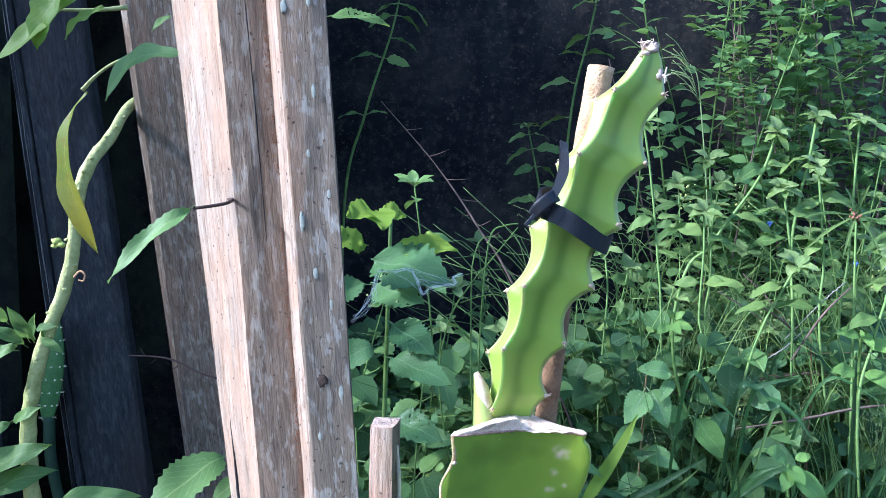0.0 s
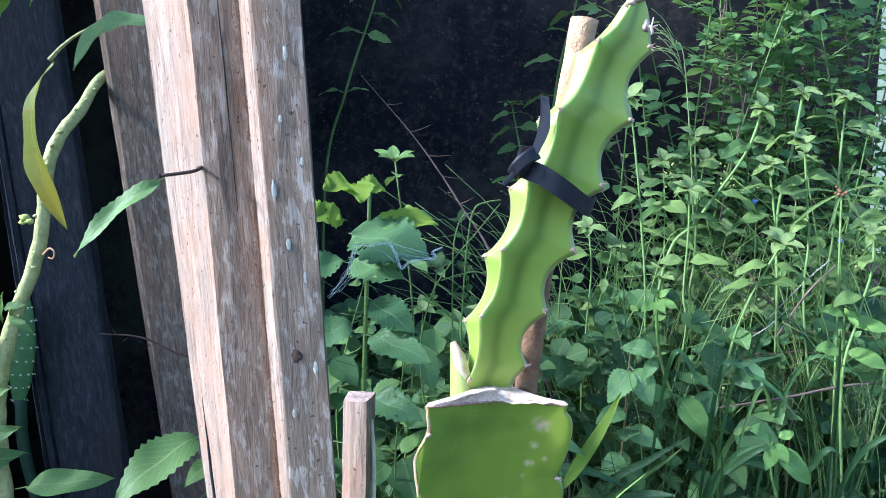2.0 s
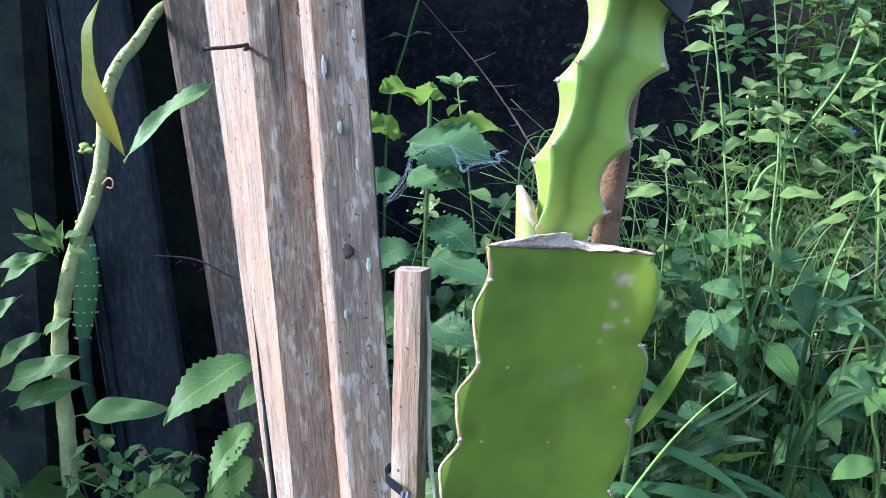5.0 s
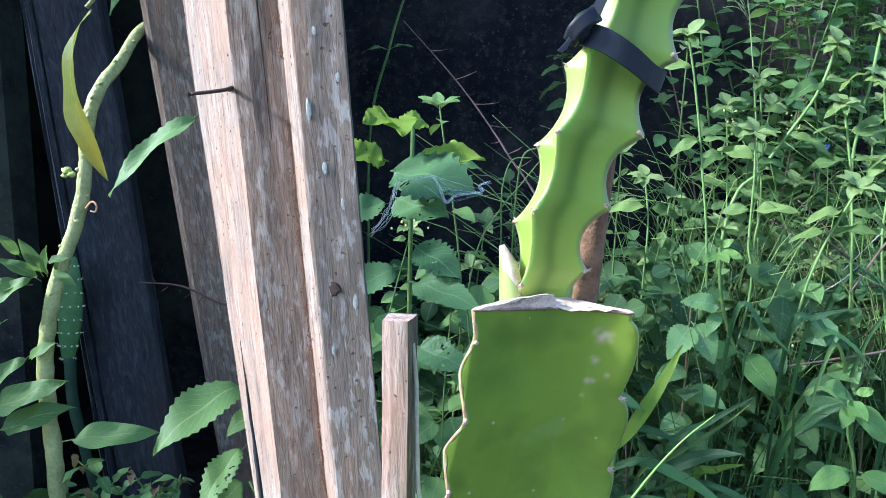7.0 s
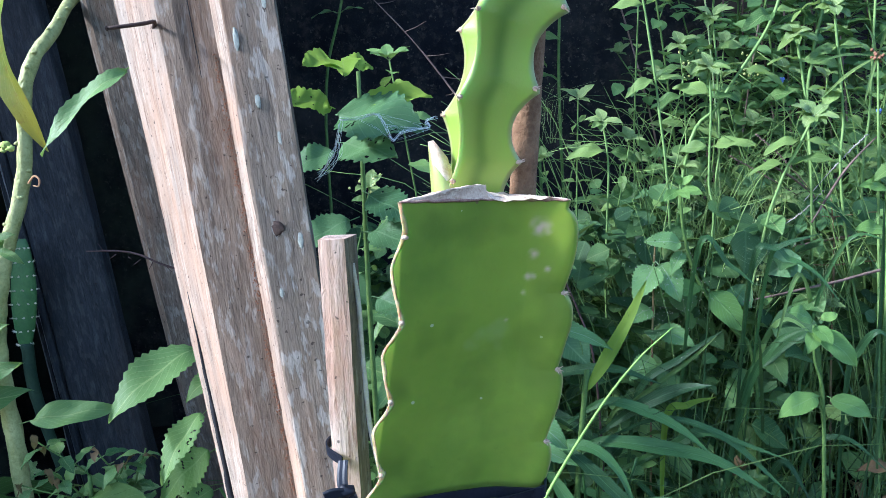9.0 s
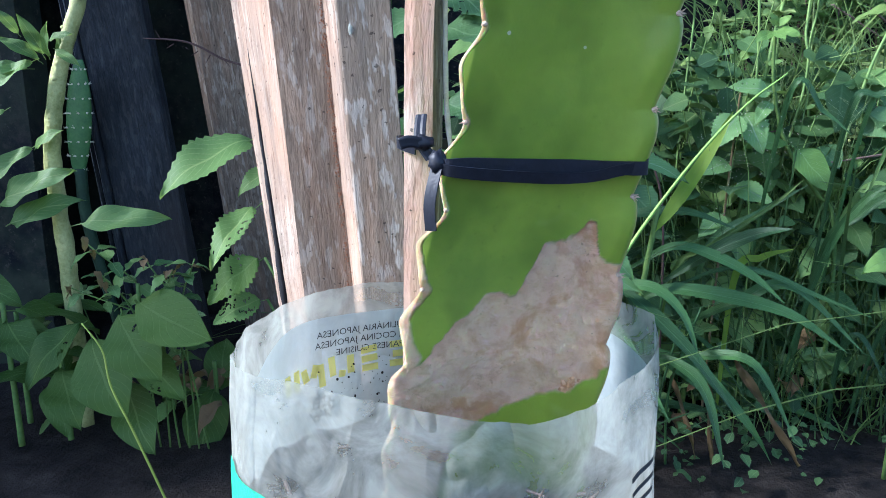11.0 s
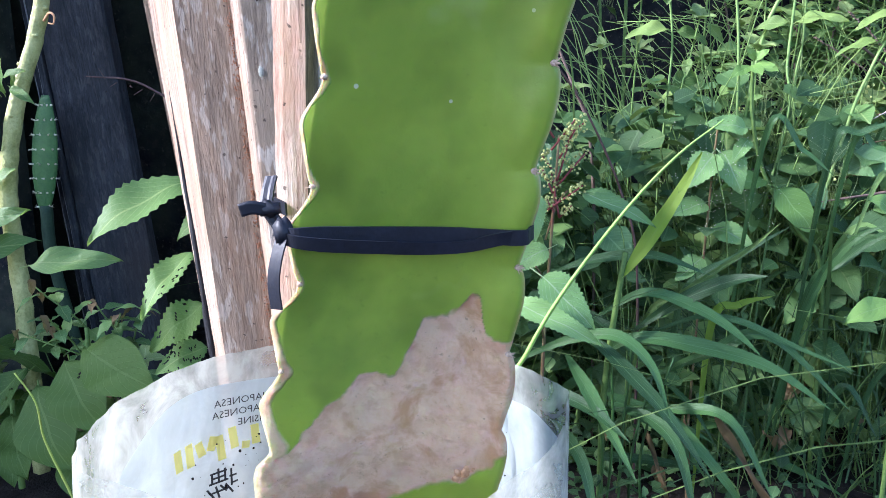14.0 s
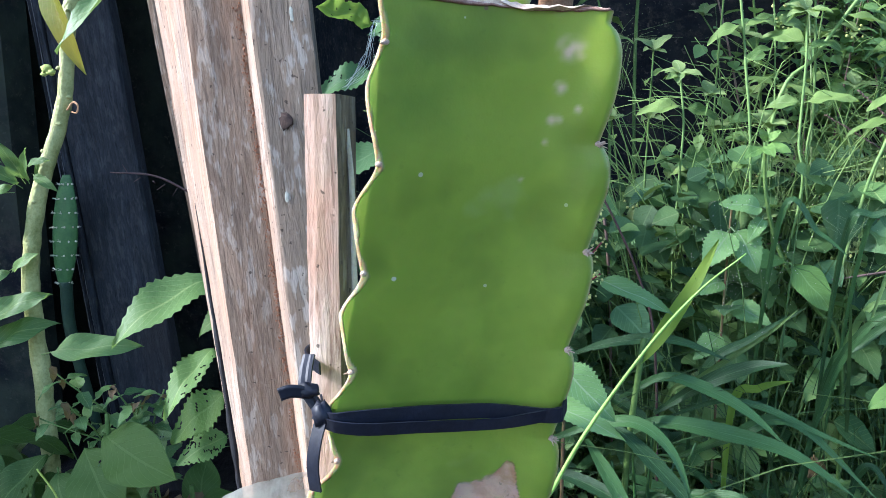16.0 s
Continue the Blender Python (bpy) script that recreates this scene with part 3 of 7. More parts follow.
# ---- the split post and the boards behind ----
def post():
    foot = lean(-0.122, 0.629, -0.02, -0.047, -0.08)
    ob = thing("split_post", None, foot, "thick split timber post, pale fresh side and weathered front, leaning", "post")
    L = 1.15
    prof = [(0.0, 0.0), (0.012, -0.0005), (0.024, 0.0005), (0.040, 0.001), (0.042, 0.05), (-0.040, 0.080), (-0.051, 0.073), (-0.034, 0.049), (-0.017, 0.024)]
    sub("log", board("log", prof, L, [W_FRONT, W_PALE, W_BACK], [0, 0, 0, 2, 2, 1, 1, 1, 1], None, 0.0012, 80, 1.0, 1.0), ob)
    # the narrower slab that stands proud beside it
    prof = [(0.0340, 0.004), (0.0470, -0.015), (0.0490, -0.0165), (0.060, -0.016), (0.072, -0.0155), (0.0825, -0.015), (0.0815, -0.004), (0.038, 0.012)]
    sub("slab", board("slab", prof, L, [W_LICHEN, W_PALE, W_BACK], [1, 0, 0, 0, 0, 2, 2, 1], None, 0.0010, 110, 4.0), ob, None, "grey lichened slab with a pale broken edge")
    # crumbs packed in the seam
    rnd = random.Random(3)
    parts = []
    for i in range(1500):
        z = rnd.uniform(0.2, 1.0)
        if noise.noise(Vector((0, 0, z * 7))) > 0.25:
            continue
        parts.append(blob((0.0345 + rnd.gauss(0, 0.0011), -0.0012 + rnd.uniform(0, 0.003), z), rnd.uniform(0.0003, 0.0008), 5, 3, rough=0.5, seed=i))
    sub("crumb_seam", mesh("crumb_seam", *join(*parts), M_CRUMB), ob, None, "red-brown insect crumbs in the seam", "stuff")
    # drying cracks along the pale side and the front
    for a, b, r in (((-0.0318, 0.0440, 0.18), (-0.0362, 0.0500, 0.462), 0.0030), ((0.0225, -0.0004, 0.62), (0.018, -0.0004, 0.92), 0.0006)):
        v, f = tube([a, ((a[0] + b[0]) / 2 + 0.0012, (a[1] + b[1]) / 2, (a[2] + b[2]) / 2), b], [0.0002, r, r * 0.6, 0.0002], 30, 5, 0.6, 0.6)
        sub("crack", mesh("crack", v, f, W_BLACK), ob)
    v, f = blob((0.0600, -0.0160, 0.515), 0.0050, 14, 8, (1, 0.08, 1.0), 0.5)
    sub("knot", mesh("knot", v, f, M_RUST), ob, None, "dark round knot in the slab")
    for k, (x, z, s) in enumerate(((0.0465, 0.795, 1.0), (0.0645, 0.80, 0.7), (0.0648, 0.815, 0.7), (0.0570, 0.690, 0.6), (0.0640, 0.735, 0.7), (0.0485, 0.640, 0.8), (0.0700, 0.660, 0.6), (0.0560, 0.600, 0.7), (0.0660, 0.575, 0.5), (0.0500, 0.470, 0.6), (0.0690, 0.505, 0.8), (0.0480, 0.845, 0.6), (0.0600, 0.88, 0.8))):
        x, y = x + 0.006, -0.0166
        v, f = blob((x, y, z), 0.0040 * s, 12, 6, (0.62, 0.05, 1.2 + 0.5 * (k % 3)), 0.6, k)
        sub("lichen", mesh("lichen", v, f, M_LICHEN), ob)
    # a bent nail in the corner
    v, f = tube([(-0.008, 0.012, 0.657), (0.001, -0.008, 0.658), (-0.002, -0.020, 0.656), (-0.0205, -0.030, 0.6545)], [0.0013, 0.0013, 0.0013, 0.0012], 16, 8)
    v2, f2 = blob((-0.0208, -0.0302, 0.6545), 0.0018, 10, 5, (0.45, 1, 1), 0.05)
    nail = thing("nail", mesh("nail", *join((v, f), (v2, f2)), M_RUST), foot, "bent rusty iron nail in the split post", "nail")


def back_board():
    at = lean(-0.394, 1.166, -0.02, -0.035, -0.20)
    prof = [(0.0, 0.007), (0.011, 0.0), (0.06, 0.001), (0.115, -0.001), (0.17, 0.0), (0.17, 0.026), (0.0, 0.026)]
    ob = thing("old_board", board("old_board", prof, 1.5, [W_BACK, W_FRONT], [1, 0, 0, 0, 0, 0, 0], None, 0.0016, 90, 6.0), at, "old grey-brown board with black worm stains, leaning behind the post", "board")


def fence():
    ob = thing("fence", None, None, "blackened leaning plank fence with open gaps", "fence")
    rnd = random.Random(5)
    for k, (x, w, y, s, mats) in enumerate(((-0.544, 0.006, 1.088, -0.108, 1), (-0.533, 0.009, 1.084, -0.112, 1), (-0.522, 0.098, 1.09, -0.114, 0))):
        prof = [(0, 0.003), (0.003, 0), (w * 0.5, 0.001), (w - 0.003, 0), (w, 0.003), (w, 0.022), (0, 0.022)]
        me = board("plank", prof, 1.5, [W_BLACK, W_BLACK_EDGE], [1 if mats else 0] + [0] * 4 + [0, 1], None, 0.0016, 50, 11.0 + k)
        sub("plank", me, ob, lean(x, y, -0.02, s, 0.0))


post()
back_board()
fence()


# ---- the dragon fruit cutting ----
PAD_LOW, PAD_TOP = 0.19, 0.5155
LEFT_TOP, LEFT_GAP, RIGHT_TOP, RIGHT_GAP = 0.5065, 0.0362, 0.5115, 0.0365


def pad_y(z):
    return 0.388 + 0.2 * (0.505 - z)


def scallop(s, sharp=1.0):
    """A wavy rib: 0 at the areoles, 1 half-way between them."""
    return abs(math.sin(math.pi * s)) ** sharp


def pad_left(z):
    s = (LEFT_TOP - z) / LEFT_GAP
    k = math.floor(s)
    e = min(1.0, (s - k) / 0.45)
    zz = LEFT_TOP - LEFT_GAP * (k + e * e * (3 - 2 * e))
    out = float(np.interp(zz, (0.19, 0.268, 0.291, 0.319, 0.345, 0.376, 0.40, 0.43, 0.47, 0.506, 0.53), (-0.050, -0.039, -0.0325, -0.0265, -0.0178, -0.0097, -0.0044, 0.0020, 0.0105, 0.0155, 0.0190)))
    return out - 0.0012 * math.sin(math.pi * (s - k)) + 0.0008 * noise.noise(Vector((0, 3, z * 60)))


def pad_right(z):
    s = (RIGHT_TOP - z) / RIGHT_GAP
    s -= math.floor(s)
    return float(np.interp(z, (0.19, 0.27, 0.308, 0.335, 0.370, 0.404, 0.4385, 0.475, 0.50, 0.52), (0.050, 0.0580, 0.0616, 0.0639, 0.0674, 0.0726, 0.0781, 0.0822, 0.0838, 0.0845))) + float(np.interp(z, (0.38, 0.46), (0.0034, 0.0044))) * math.sin(math.pi * s ** 0.6) + 0.0008 * noise.noise(Vector((5, 3, z * 60)))


def forward(u):
    """The left rib stands out towards the front."""
    return 0.018 * max(0.0, 1 - u / 0.75) ** 1.3


def slant(u, t):
    """The saw went through a little higher at the left rib."""
    return 0.0050 * (1 - u) * max(0.0, (t - 0.86) / 0.14) ** 1.5


def rib_line(z):
    """Where the left rib runs without its waves, and the width to the right one."""
    l = float(np.interp(z, (0.19, 0.30, 0.40, 0.47, 0.52), (-0.050, -0.031, -0.0055, 0.0105, 0.0175)))
    r = float(np.interp(z, (0.19, 0.345, 0.452, 0.52), (0.051, 0.066, 0.080, 0.0865)))
    return l, r - l


def callused(x, z):
    """How far a spot lies inside the dried patch, 0 to 1."""
    j = 0.0022 * noise.noise(Vector((x * 150, z * 150, 2))) + 0.001 * noise.noise(Vector((x * 420, z * 420, 5)))
    hi = float(np.interp(x, (-0.036, -0.032, -0.026, -0.013, 0.002, 0.006, 0.017, 0.025, 0.030, 0.044, 0.049, 0.052, 0.054, 0.062), (0.300, 0.283, 0.286, 0.304, 0.317, 0.321, 0.318, 0.333, 0.343, 0.347, 0.354, 0.352, 0.338, 0.334))) + j
    lo = float(np.interp(x, (-0.03, -0.012, 0.018, 0.045, 0.051, 0.06), (0.18, 0.243, 0.261, 0.268, 0.274, 0.281))) + j
    return max(0.0, min(1.0, 0.5 + (hi - z) / 0.0016)) * max(0.0, min(1.0, 0.5 + (z - lo) / 0.0016))


SCARS = ((0.0725, 0.5045, 0.0060, 0.0050), (0.0690, 0.4930, 0.0030, 0.0028), (0.0670, 0.4830, 0.0034, 0.0022), (0.0745, 0.4860, 0.0018, 0.0018), (0.0640, 0.4760, 0.0016, 0.0014), (0.0560, 0.4640, 0.0013, 0.0011))


def areole(parent, p, out, r=0.0022, spines=4, seed=0):
    rnd = random.Random(seed)
    out = Vector(out).normalized()
    base = blob(p, r, 8, 5, (1, 1, 0.85), 0.35, seed)
    a = sub("areole", mesh("areole", *base, M_AREOLE), parent)
    for k in range(spines):
        d = (out + Vector((rnd.uniform(-0.8, 0.8), rnd.uniform(-0.8, 0.4), rnd.uniform(-0.8, 0.8)))).normalized()
        sub("spine", mesh("spine", *tube([Vector(p), Vector(p) + d * r * 1.3, Vector(p) + d * rnd.uniform(1.6, 2.6) * r], [0.0005, 0.0003, 0.0001], 4, 5), M_AREOLE), a)


def pad():
    NF, NB, ROWS_ = 150, 26, 380
    verts, faces, marks = [], [], []
    for i in range(ROWS_ + 1):
        z = PAD_LOW + (PAD_TOP - PAD_LOW) * i / ROWS_
        l, r, y = pad_left(z), pad_right(z), pad_y(z)
        w = r - l
        ls, ws = rib_line(z)
        for k in range(NF):
            u = k / (NF - 1)
            x = l + w * u
            us = max(0.0, min(1.0, (x - ls) / ws))
            # gently hollow face, swelling between the areoles near the ribs
            hollow = 0.0035 * math.sin(math.pi * us) ** 1.5
            swell = 0.0005 * math.exp(-((u - 0.09) / 0.07) ** 2) * scallop((z - LEFT_TOP) / LEFT_GAP) + 0.0016 * max(0.0, min(1.0, (0.503 - z) / 0.02)) * math.exp(-((u - 0.92) / 0.07) ** 2) * scallop((z - RIGHT_TOP) / RIGHT_GAP)
            rimroll = 0.0005 * max(0.0, 1 - u / 0.025) ** 2 + 0.003 * max(0.0, (u - 0.97) / 0.03) ** 2
            c = callused(x, z)
            scar = max(max(0.0, 1 - math.hypot((x - sx) / sw, (z - sz) / sh)) for sx, sz, sw, sh in SCARS) * (0.7 + 1.2 * noise.noise(Vector((x * 330, z * 330, 4))))
            yy = y + hollow - forward(us) - swell + rimroll + 0.0016 * c + 0.0008 * noise.noise(Vector((x * 40, z * 40, 0))) + c * (0.0011 * noise.noise(Vector((x * 130, z * 130, 7))) + 0.0006 * noise.noise(Vector((x * 330, z * 330, 9))) - 0.0020 * max(0.0, (u - 0.93) / 0.07))
            verts.append((x, yy, z + slant(us, i / ROWS_)))
            s = (LEFT_TOP - z) / LEFT_GAP
            wide = 0.019 + 0.016 * math.exp(-((s - round(s)) / 0.16) ** 2) + 0.008 * noise.noise(Vector((1, 1, z * 90))) + 0.007 * noise.noise(Vector((4, 1, z * 300))) + 0.07 * max(0.0, (0.36 - z) / 0.1)
            e = min(1.0, 2.6 * max(0.0, 1 - u / wide)) + 0.3 * max(0.0, (u - 0.985) / 0.015)
            # skin painted lighter towards the right, as the light falls on it
            lit_side = 0.32 * max(0.0, min(1.0, (u - 0.45) / 0.4))
            marks.append((max(c, min(1.0, 1.3 * e)), max(0.22 * min(1.0, e), min(0.8, max(0.0, scar))), lit_side))
        for k in range(NB):
            # the blunt right rib, the third rib at the back, the blunt left rib
            v = (k + 0.5) / NB
            x = r - w * v
            ridge = max(0.0, 1 - abs(v - 0.5) / 0.47)
            depth = 0.008 + 0.030 * ridge ** 1.7 * (0.94 + 0.10 * scallop((z - 0.50) / 0.039))
            bx = x + 0.002 * math.sin(3.1 * v)
            verts.append((bx, y + depth - 0.020 * max(0.0, (v - 0.45) / 0.55) ** 1.6, z + slant(1 - v, i / ROWS_)))
            e = max(0.0, 1 - v / 0.05) * 0.3 + max(0.0, 1 - (1 - v) / 0.10)
            marks.append((0, min(1.0, e), 0))
    n = NF + NB
    for i in range(ROWS_):
        for k in range(n):
            a, b = i * n + k, i * n + (k + 1) % n
            faces.append((a, b, b + n, a + n))
    faces.append(tuple(range(n - 1, -1, -1)))
    ob = thing("dragon_fruit_cutting", None, None, "broad green dragon fruit cutting, sawn top, tan dried patch", "cactus")
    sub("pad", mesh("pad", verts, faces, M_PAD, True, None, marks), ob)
    # the sawn top: a crust drawn up to a hump at the back
    ring = [Vector(verts[ROWS_ * n + k]) for k in range(n)]
    c = sum(ring, Vector()) / n
    cv, cf = [], []
    steps = 9
    for s in range(steps + 1):
        q = s / steps
        for p in ring:
            r = p.lerp(c, q)
            rise = 0.0012 * math.sin(min(1, q * 5) * math.pi / 2) + 0.0035 * max(0, 1 - ((r.x - 0.040) / 0.018) ** 2) * q + (0.0012 * noise.noise(r * 220) + 0.0008 * noise.noise(r * 500)) * min(1, q * 4)
            cv.append(Vector((r.x, r.y, p.z + rise + 0.0002)))
    for s in range(steps):
        for k in range(n):
            a, b = s * n + k, s * n + (k + 1) % n
            cf.append((a, b, b + n, a + n))
    sub("cut_top", mesh("cut_top", cv, cf, M_CALLUS), ob, None, "whitish dried cut surface")
    rim = [ring[k] + Vector((0, -0.0003, 0.0002 + 0.0004 * noise.noise(ring[k] * 300))) for k in range(2, NF - 2, 4)]
    sub("dried_rim", mesh("dried_rim", *tube(rim, [0.0005, 0.0008, 0.0004, 0.0008, 0.0005], 120, 5, 1.0, 0.5), M_RIM), ob, None, "thin brown dried edge")
    z, k = LEFT_TOP, 0
    while z > 0.29:
        areole(ob, (pad_left(z) + 0.0010, pad_y(z) - 0.0178, z), (-1, -0.5, 0), 0.0012, 1 if k % 3 == 0 else 0, k)
        z, k = z - LEFT_GAP, k + 1
    z = RIGHT_TOP - RIGHT_GAP
    while z > 0.30:
        areole(ob, (pad_right(z) - 0.0006, pad_y(z) + 0.001, z), (1, -0.4, 0), 0.0014, 6, 40 + k)
        z, k = z - RIGHT_GAP, k + 1
    rnd = random.Random(71)
    pairs = []
    for k in range(46):
        x = rnd.uniform(0.040, 0.0575)
        z = 0.2655 + 0.0095 * (x - 0.040) / 0.0175 + rnd.gauss(0.002, 0.0022)
        u = (x - pad_left(z)) / (pad_right(z) - pad_left(z))
        pairs.append(blob((x, pad_y(z) - forward(u) + 0.0022, z), rnd.uniform(0.0006, 0.0017), 6, 4, (1, 0.6, 1), 0.6, k))
    sub("crumbling_edge", mesh("crumbling_edge", *join(*pairs), M_ORANGE), ob, None, "orange-brown crumbling edge of the dried patch", "stuff")
    # the stump of a rib left beside the graft, cut slantwise
    v, f = [], []
    prof = ((-0.0060, 0.004), (-0.0035, -0.004), (0.0030, -0.005), (0.0065, 0.001), (0.004, 0.007), (-0.003, 0.008))
    for i in range(9):
        t = i / 8
        for x, y in prof:
            s = 1.05 - 0.25 * t
            v.append((0.0332 + x * s - 0.0015 * t, 0.398 + y * s, 0.513 + (0.021 - 1.0 * x + 0.9 * y) * t))
    for i in range(8):
        for k in range(6):
            a, b = i * 6 + k, i * 6 + (k + 1) % 6
            f.append((a, b, b + 6, a + 6))
    f.append(tuple(48 + k for k in range(6)))
    sub("rib_stump", mesh("rib_stump", v, f, [M_SHOOT, M_CALLUS], True, None, [(0, 0.25, 0.6)] * len(v), [0] * 48 + [1]), ob, None, "small stub of rib with a dried white cut")
    return ob


def shoot():
    """The young three-ribbed stem grafted on top."""
    ob = thing("young_cactus_stem", None, None, "bright green three-ribbed young cactus stem tied to a stick", "cactus")
    line = smooth_path([(0.0450, 0.410, 0.508), (0.0485, 0.398, 0.545), (0.058, 0.391, 0.580), (0.069, 0.387, 0.612), (0.082, 0.384, 0.645), (0.096, 0.383, 0.677), (0.1085, 0.382, 0.700), (0.1125, 0.382, 0.7115)], 150)
    n, ARE = len(line), 0.0345
    ribs = ((-0.0150, 0.007), (-0.0105, -0.0100), (0.0168, -0.001))
    verts, faces, marks, dist = [], [], [], 0.0
    spots = []
    last = [None] * 3
    per = 14
    for i, p in enumerate(line):
        if i:
            dist += (p - line[i - 1]).length
        d = (line[min(i + 1, n - 1)] - line[max(i - 1, 0)]).normalized()
        s = Vector((d.z, 0, -d.x)).normalized()
        t = i / (n - 1)
        taper = (1.0 if t < 0.60 else 1 - 0.84 * ((t - 0.60) / 0.40) ** 1.4) * (0.96 + 0.06 * math.sin(3 * t))
        pts = []
        for k, (a, b) in enumerate(ribs):
            ph = dist / ARE + (0.68, 0.50, 0.20)[k]
            bump_ = 1.15 - 0.42 * scallop(ph, 0.75)
            pts.append(Vector((a + (0.0058 * min(1.0, t / 0.4) if k == 2 else 0.0), b, 0)) * (taper * bump_))
            if last[k] is not None and int(ph) != int(last[k]):
                spots.append((k, i))
            last[k] = ph
        for k in range(3):
            A, B = pts[k], pts[(k + 1) % 3]
            for j in range(per):
                u = j / per
                q = A.lerp(B, u)
                hollow = 1 - 0.34 * math.sin(math.pi * u) ** 1.1
                q = q * hollow
                verts.append(p + s * q.x + Vector((0, 1, 0)) * q.y)
                edge = max(0.0, 1 - min(u, 1 - u) / 0.055)
                # light painted per face: ribs lighter, hollow of the front face darker
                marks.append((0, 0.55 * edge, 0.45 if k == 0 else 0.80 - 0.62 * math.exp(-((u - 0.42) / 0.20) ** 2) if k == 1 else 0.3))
    m = 3 * per
    for i in range(n - 1):
        for k in range(m):
            a, b = i * m + k, i * m + (k + 1) % m
            faces.append((a, b, b + m, a + m))
    faces += [tuple(range(m - 1, -1, -1)), tuple((n - 1) * m + k for k in range(m))]
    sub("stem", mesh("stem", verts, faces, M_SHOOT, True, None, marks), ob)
    for j, (k, i) in enumerate(spots):
        p = Vector(verts[i * m + k * per])
        areole(ob, p.lerp(line[i], 0.10), p - line[i], 0.0013, 3, 90 + j)
    pairs = [blob((0.1122, 0.3815, 0.7100), 0.0030, 10, 6, (1.2, 1, 0.8), 0.9, 4), blob((0.1085, 0.3805, 0.7072), 0.0022, 10, 6, (1, 1, 0.7), 0.9, 6)]
    rnd = random.Random(14)
    for k in range(14):
        a = Vector((0.111 + rnd.uniform(-0.004, 0.002), 0.381, 0.709))
        pairs.append(tube([a, a + Vector((rnd.uniform(-0.002, 0.002), rnd.uniform(-0.002, 0.001), 0.003)), a + Vector((rnd.uniform(-0.004, 0.003), rnd.uniform(-0.003, 0.001), rnd.uniform(0.003, 0.006)))], [0.0004, 0.0002], 4, 4))
    sub("dried_tip", mesh("dried_tip", *join(*pairs), M_WOOL), ob, None, "pale woolly growing tip")
    pairs = [blob((0.1160, 0.3815, 0.6975), 0.0024, 10, 6, (0.8, 0.8, 1.3), 0.9, 8)]
    for k in range(7):
        a = Vector((0.1160, 0.3812, 0.6975))
        pairs.append(tube([a, a + Vector((0.002, -0.001, -0.001)), a + Vector((rnd.uniform(0.002, 0.005), -0.002, rnd.uniform(-0.006, 0.004)))], [0.0007, 0.0003], 4, 4))
    sub("wool_tuft", mesh("wool_tuft", *join(*pairs), M_WOOL), ob, None, "white woolly tuft with bristles")


def stick():
    v, f = tube([(0.0665, 0.416, 0.506), (0.0735, 0.412, 0.575), (0.081, 0.404, 0.64), (0.0915, 0.401, 0.7045)], [0.0060, 0.0062, 0.0064, 0.0069], 60, 16, 1.0, 0.09)
    thing("support_stick", mesh("support_stick", v, f, M_HALFSTICK), None, "pale peeled round stick with a rough bark surface behind the stem", "stick")


def stem_tie():
    ob = thing("rubber_tie", None, None, "black rubber strip knotted round the young stem and stick", "tie")
    w = Vector((0.35, 0, 1))
    v, f = ribbon([(0.060, 0.3735, 0.6315), (0.068, 0.3695, 0.6280), (0.078, 0.3700, 0.6215), (0.0875, 0.377, 0.6155), (0.0945, 0.388, 0.6135), (0.093, 0.404, 0.6200), (0.083, 0.415, 0.630), (0.070, 0.412, 0.638), (0.060, 0.398, 0.638), (0.0575, 0.382, 0.634)], 0.0088, 0.0012, 60, w, 0.2)
    sub("band", mesh("band", v, f, M_BLACK, False), ob)
    v, f = ribbon([(0.0590, 0.3700, 0.632), (0.0645, 0.3705, 0.6400), (0.0690, 0.372, 0.650), (0.0690, 0.3735, 0.6605), (0.0690, 0.378, 0.6640), (0.0695, 0.381, 0.655), (0.0675, 0.380, 0.645), (0.0630, 0.378, 0.635)], 0.0038, 0.0010, 50, Vector((1, -0.3, -0.4)), 0.0)
    sub("loop", mesh("loop", v, f, M_BLACK, False), ob)
    a = blob((0.0580, 0.3720, 0.6315), 0.0040, 12, 8, (1.0, 0.8, 0.95), 0.7, 2)
    b = ribbon([(0.0545, 0.3735, 0.6285), (0.0560, 0.3680, 0.6320), (0.0610, 0.3675, 0.6365), (0.0650, 0.3710, 0.6385)], 0.0062, 0.0014, 16, Vector((0.6, 0, -0.8)), 0.2)
    v3 = ribbon([(0.0555, 0.371, 0.630), (0.0525, 0.370, 0.6265), (0.0500, 0.369, 0.6240)], 0.0020, 0.0006, 8, Vector((0, 0.3, 1)))
    sub("knot", mesh("knot", *join(a, b, v3), M_BLACK), ob)


def stake():
    at = lean(-0.0403, 0.447, 0.16, 0.022, 0.0)
    prof = [(-0.0010, 0.0), (0.003, -0.0006), (0.0080, -0.0004), (0.0126, 0.0), (0.0150, 0.010), (0.0155, 0.020), (0.0, 0.020)]
    ob = thing("wooden_stake", None, at, "short rough-sawn square wooden stake standing in the sack", "stake")
    # right and back faces take dark wood, painting in their shaded side
    sub("shaft", board("shaft", prof, 0.339, [W_STAKE, W_BACK], [0, 0, 0, 1, 1, 1, 0], None, 0.0007, 70, 7.0), ob)
    v, f = tube([(0.0145, 0.010, 0.325), (0.0165, 0.008, 0.305), (0.0175, 0.006, 0.270), (0.0195, 0.004, 0.235), (0.0245, 0.001, 0.205)], [0.0011, 0.0014, 0.0012, 0.0014, 0.0006], 30, 6, 0.6, 0.3)
    sub("bark_fibre", mesh("bark_fibre", v, f, M_FIBRE), ob, None, "loose grey strip of bark")


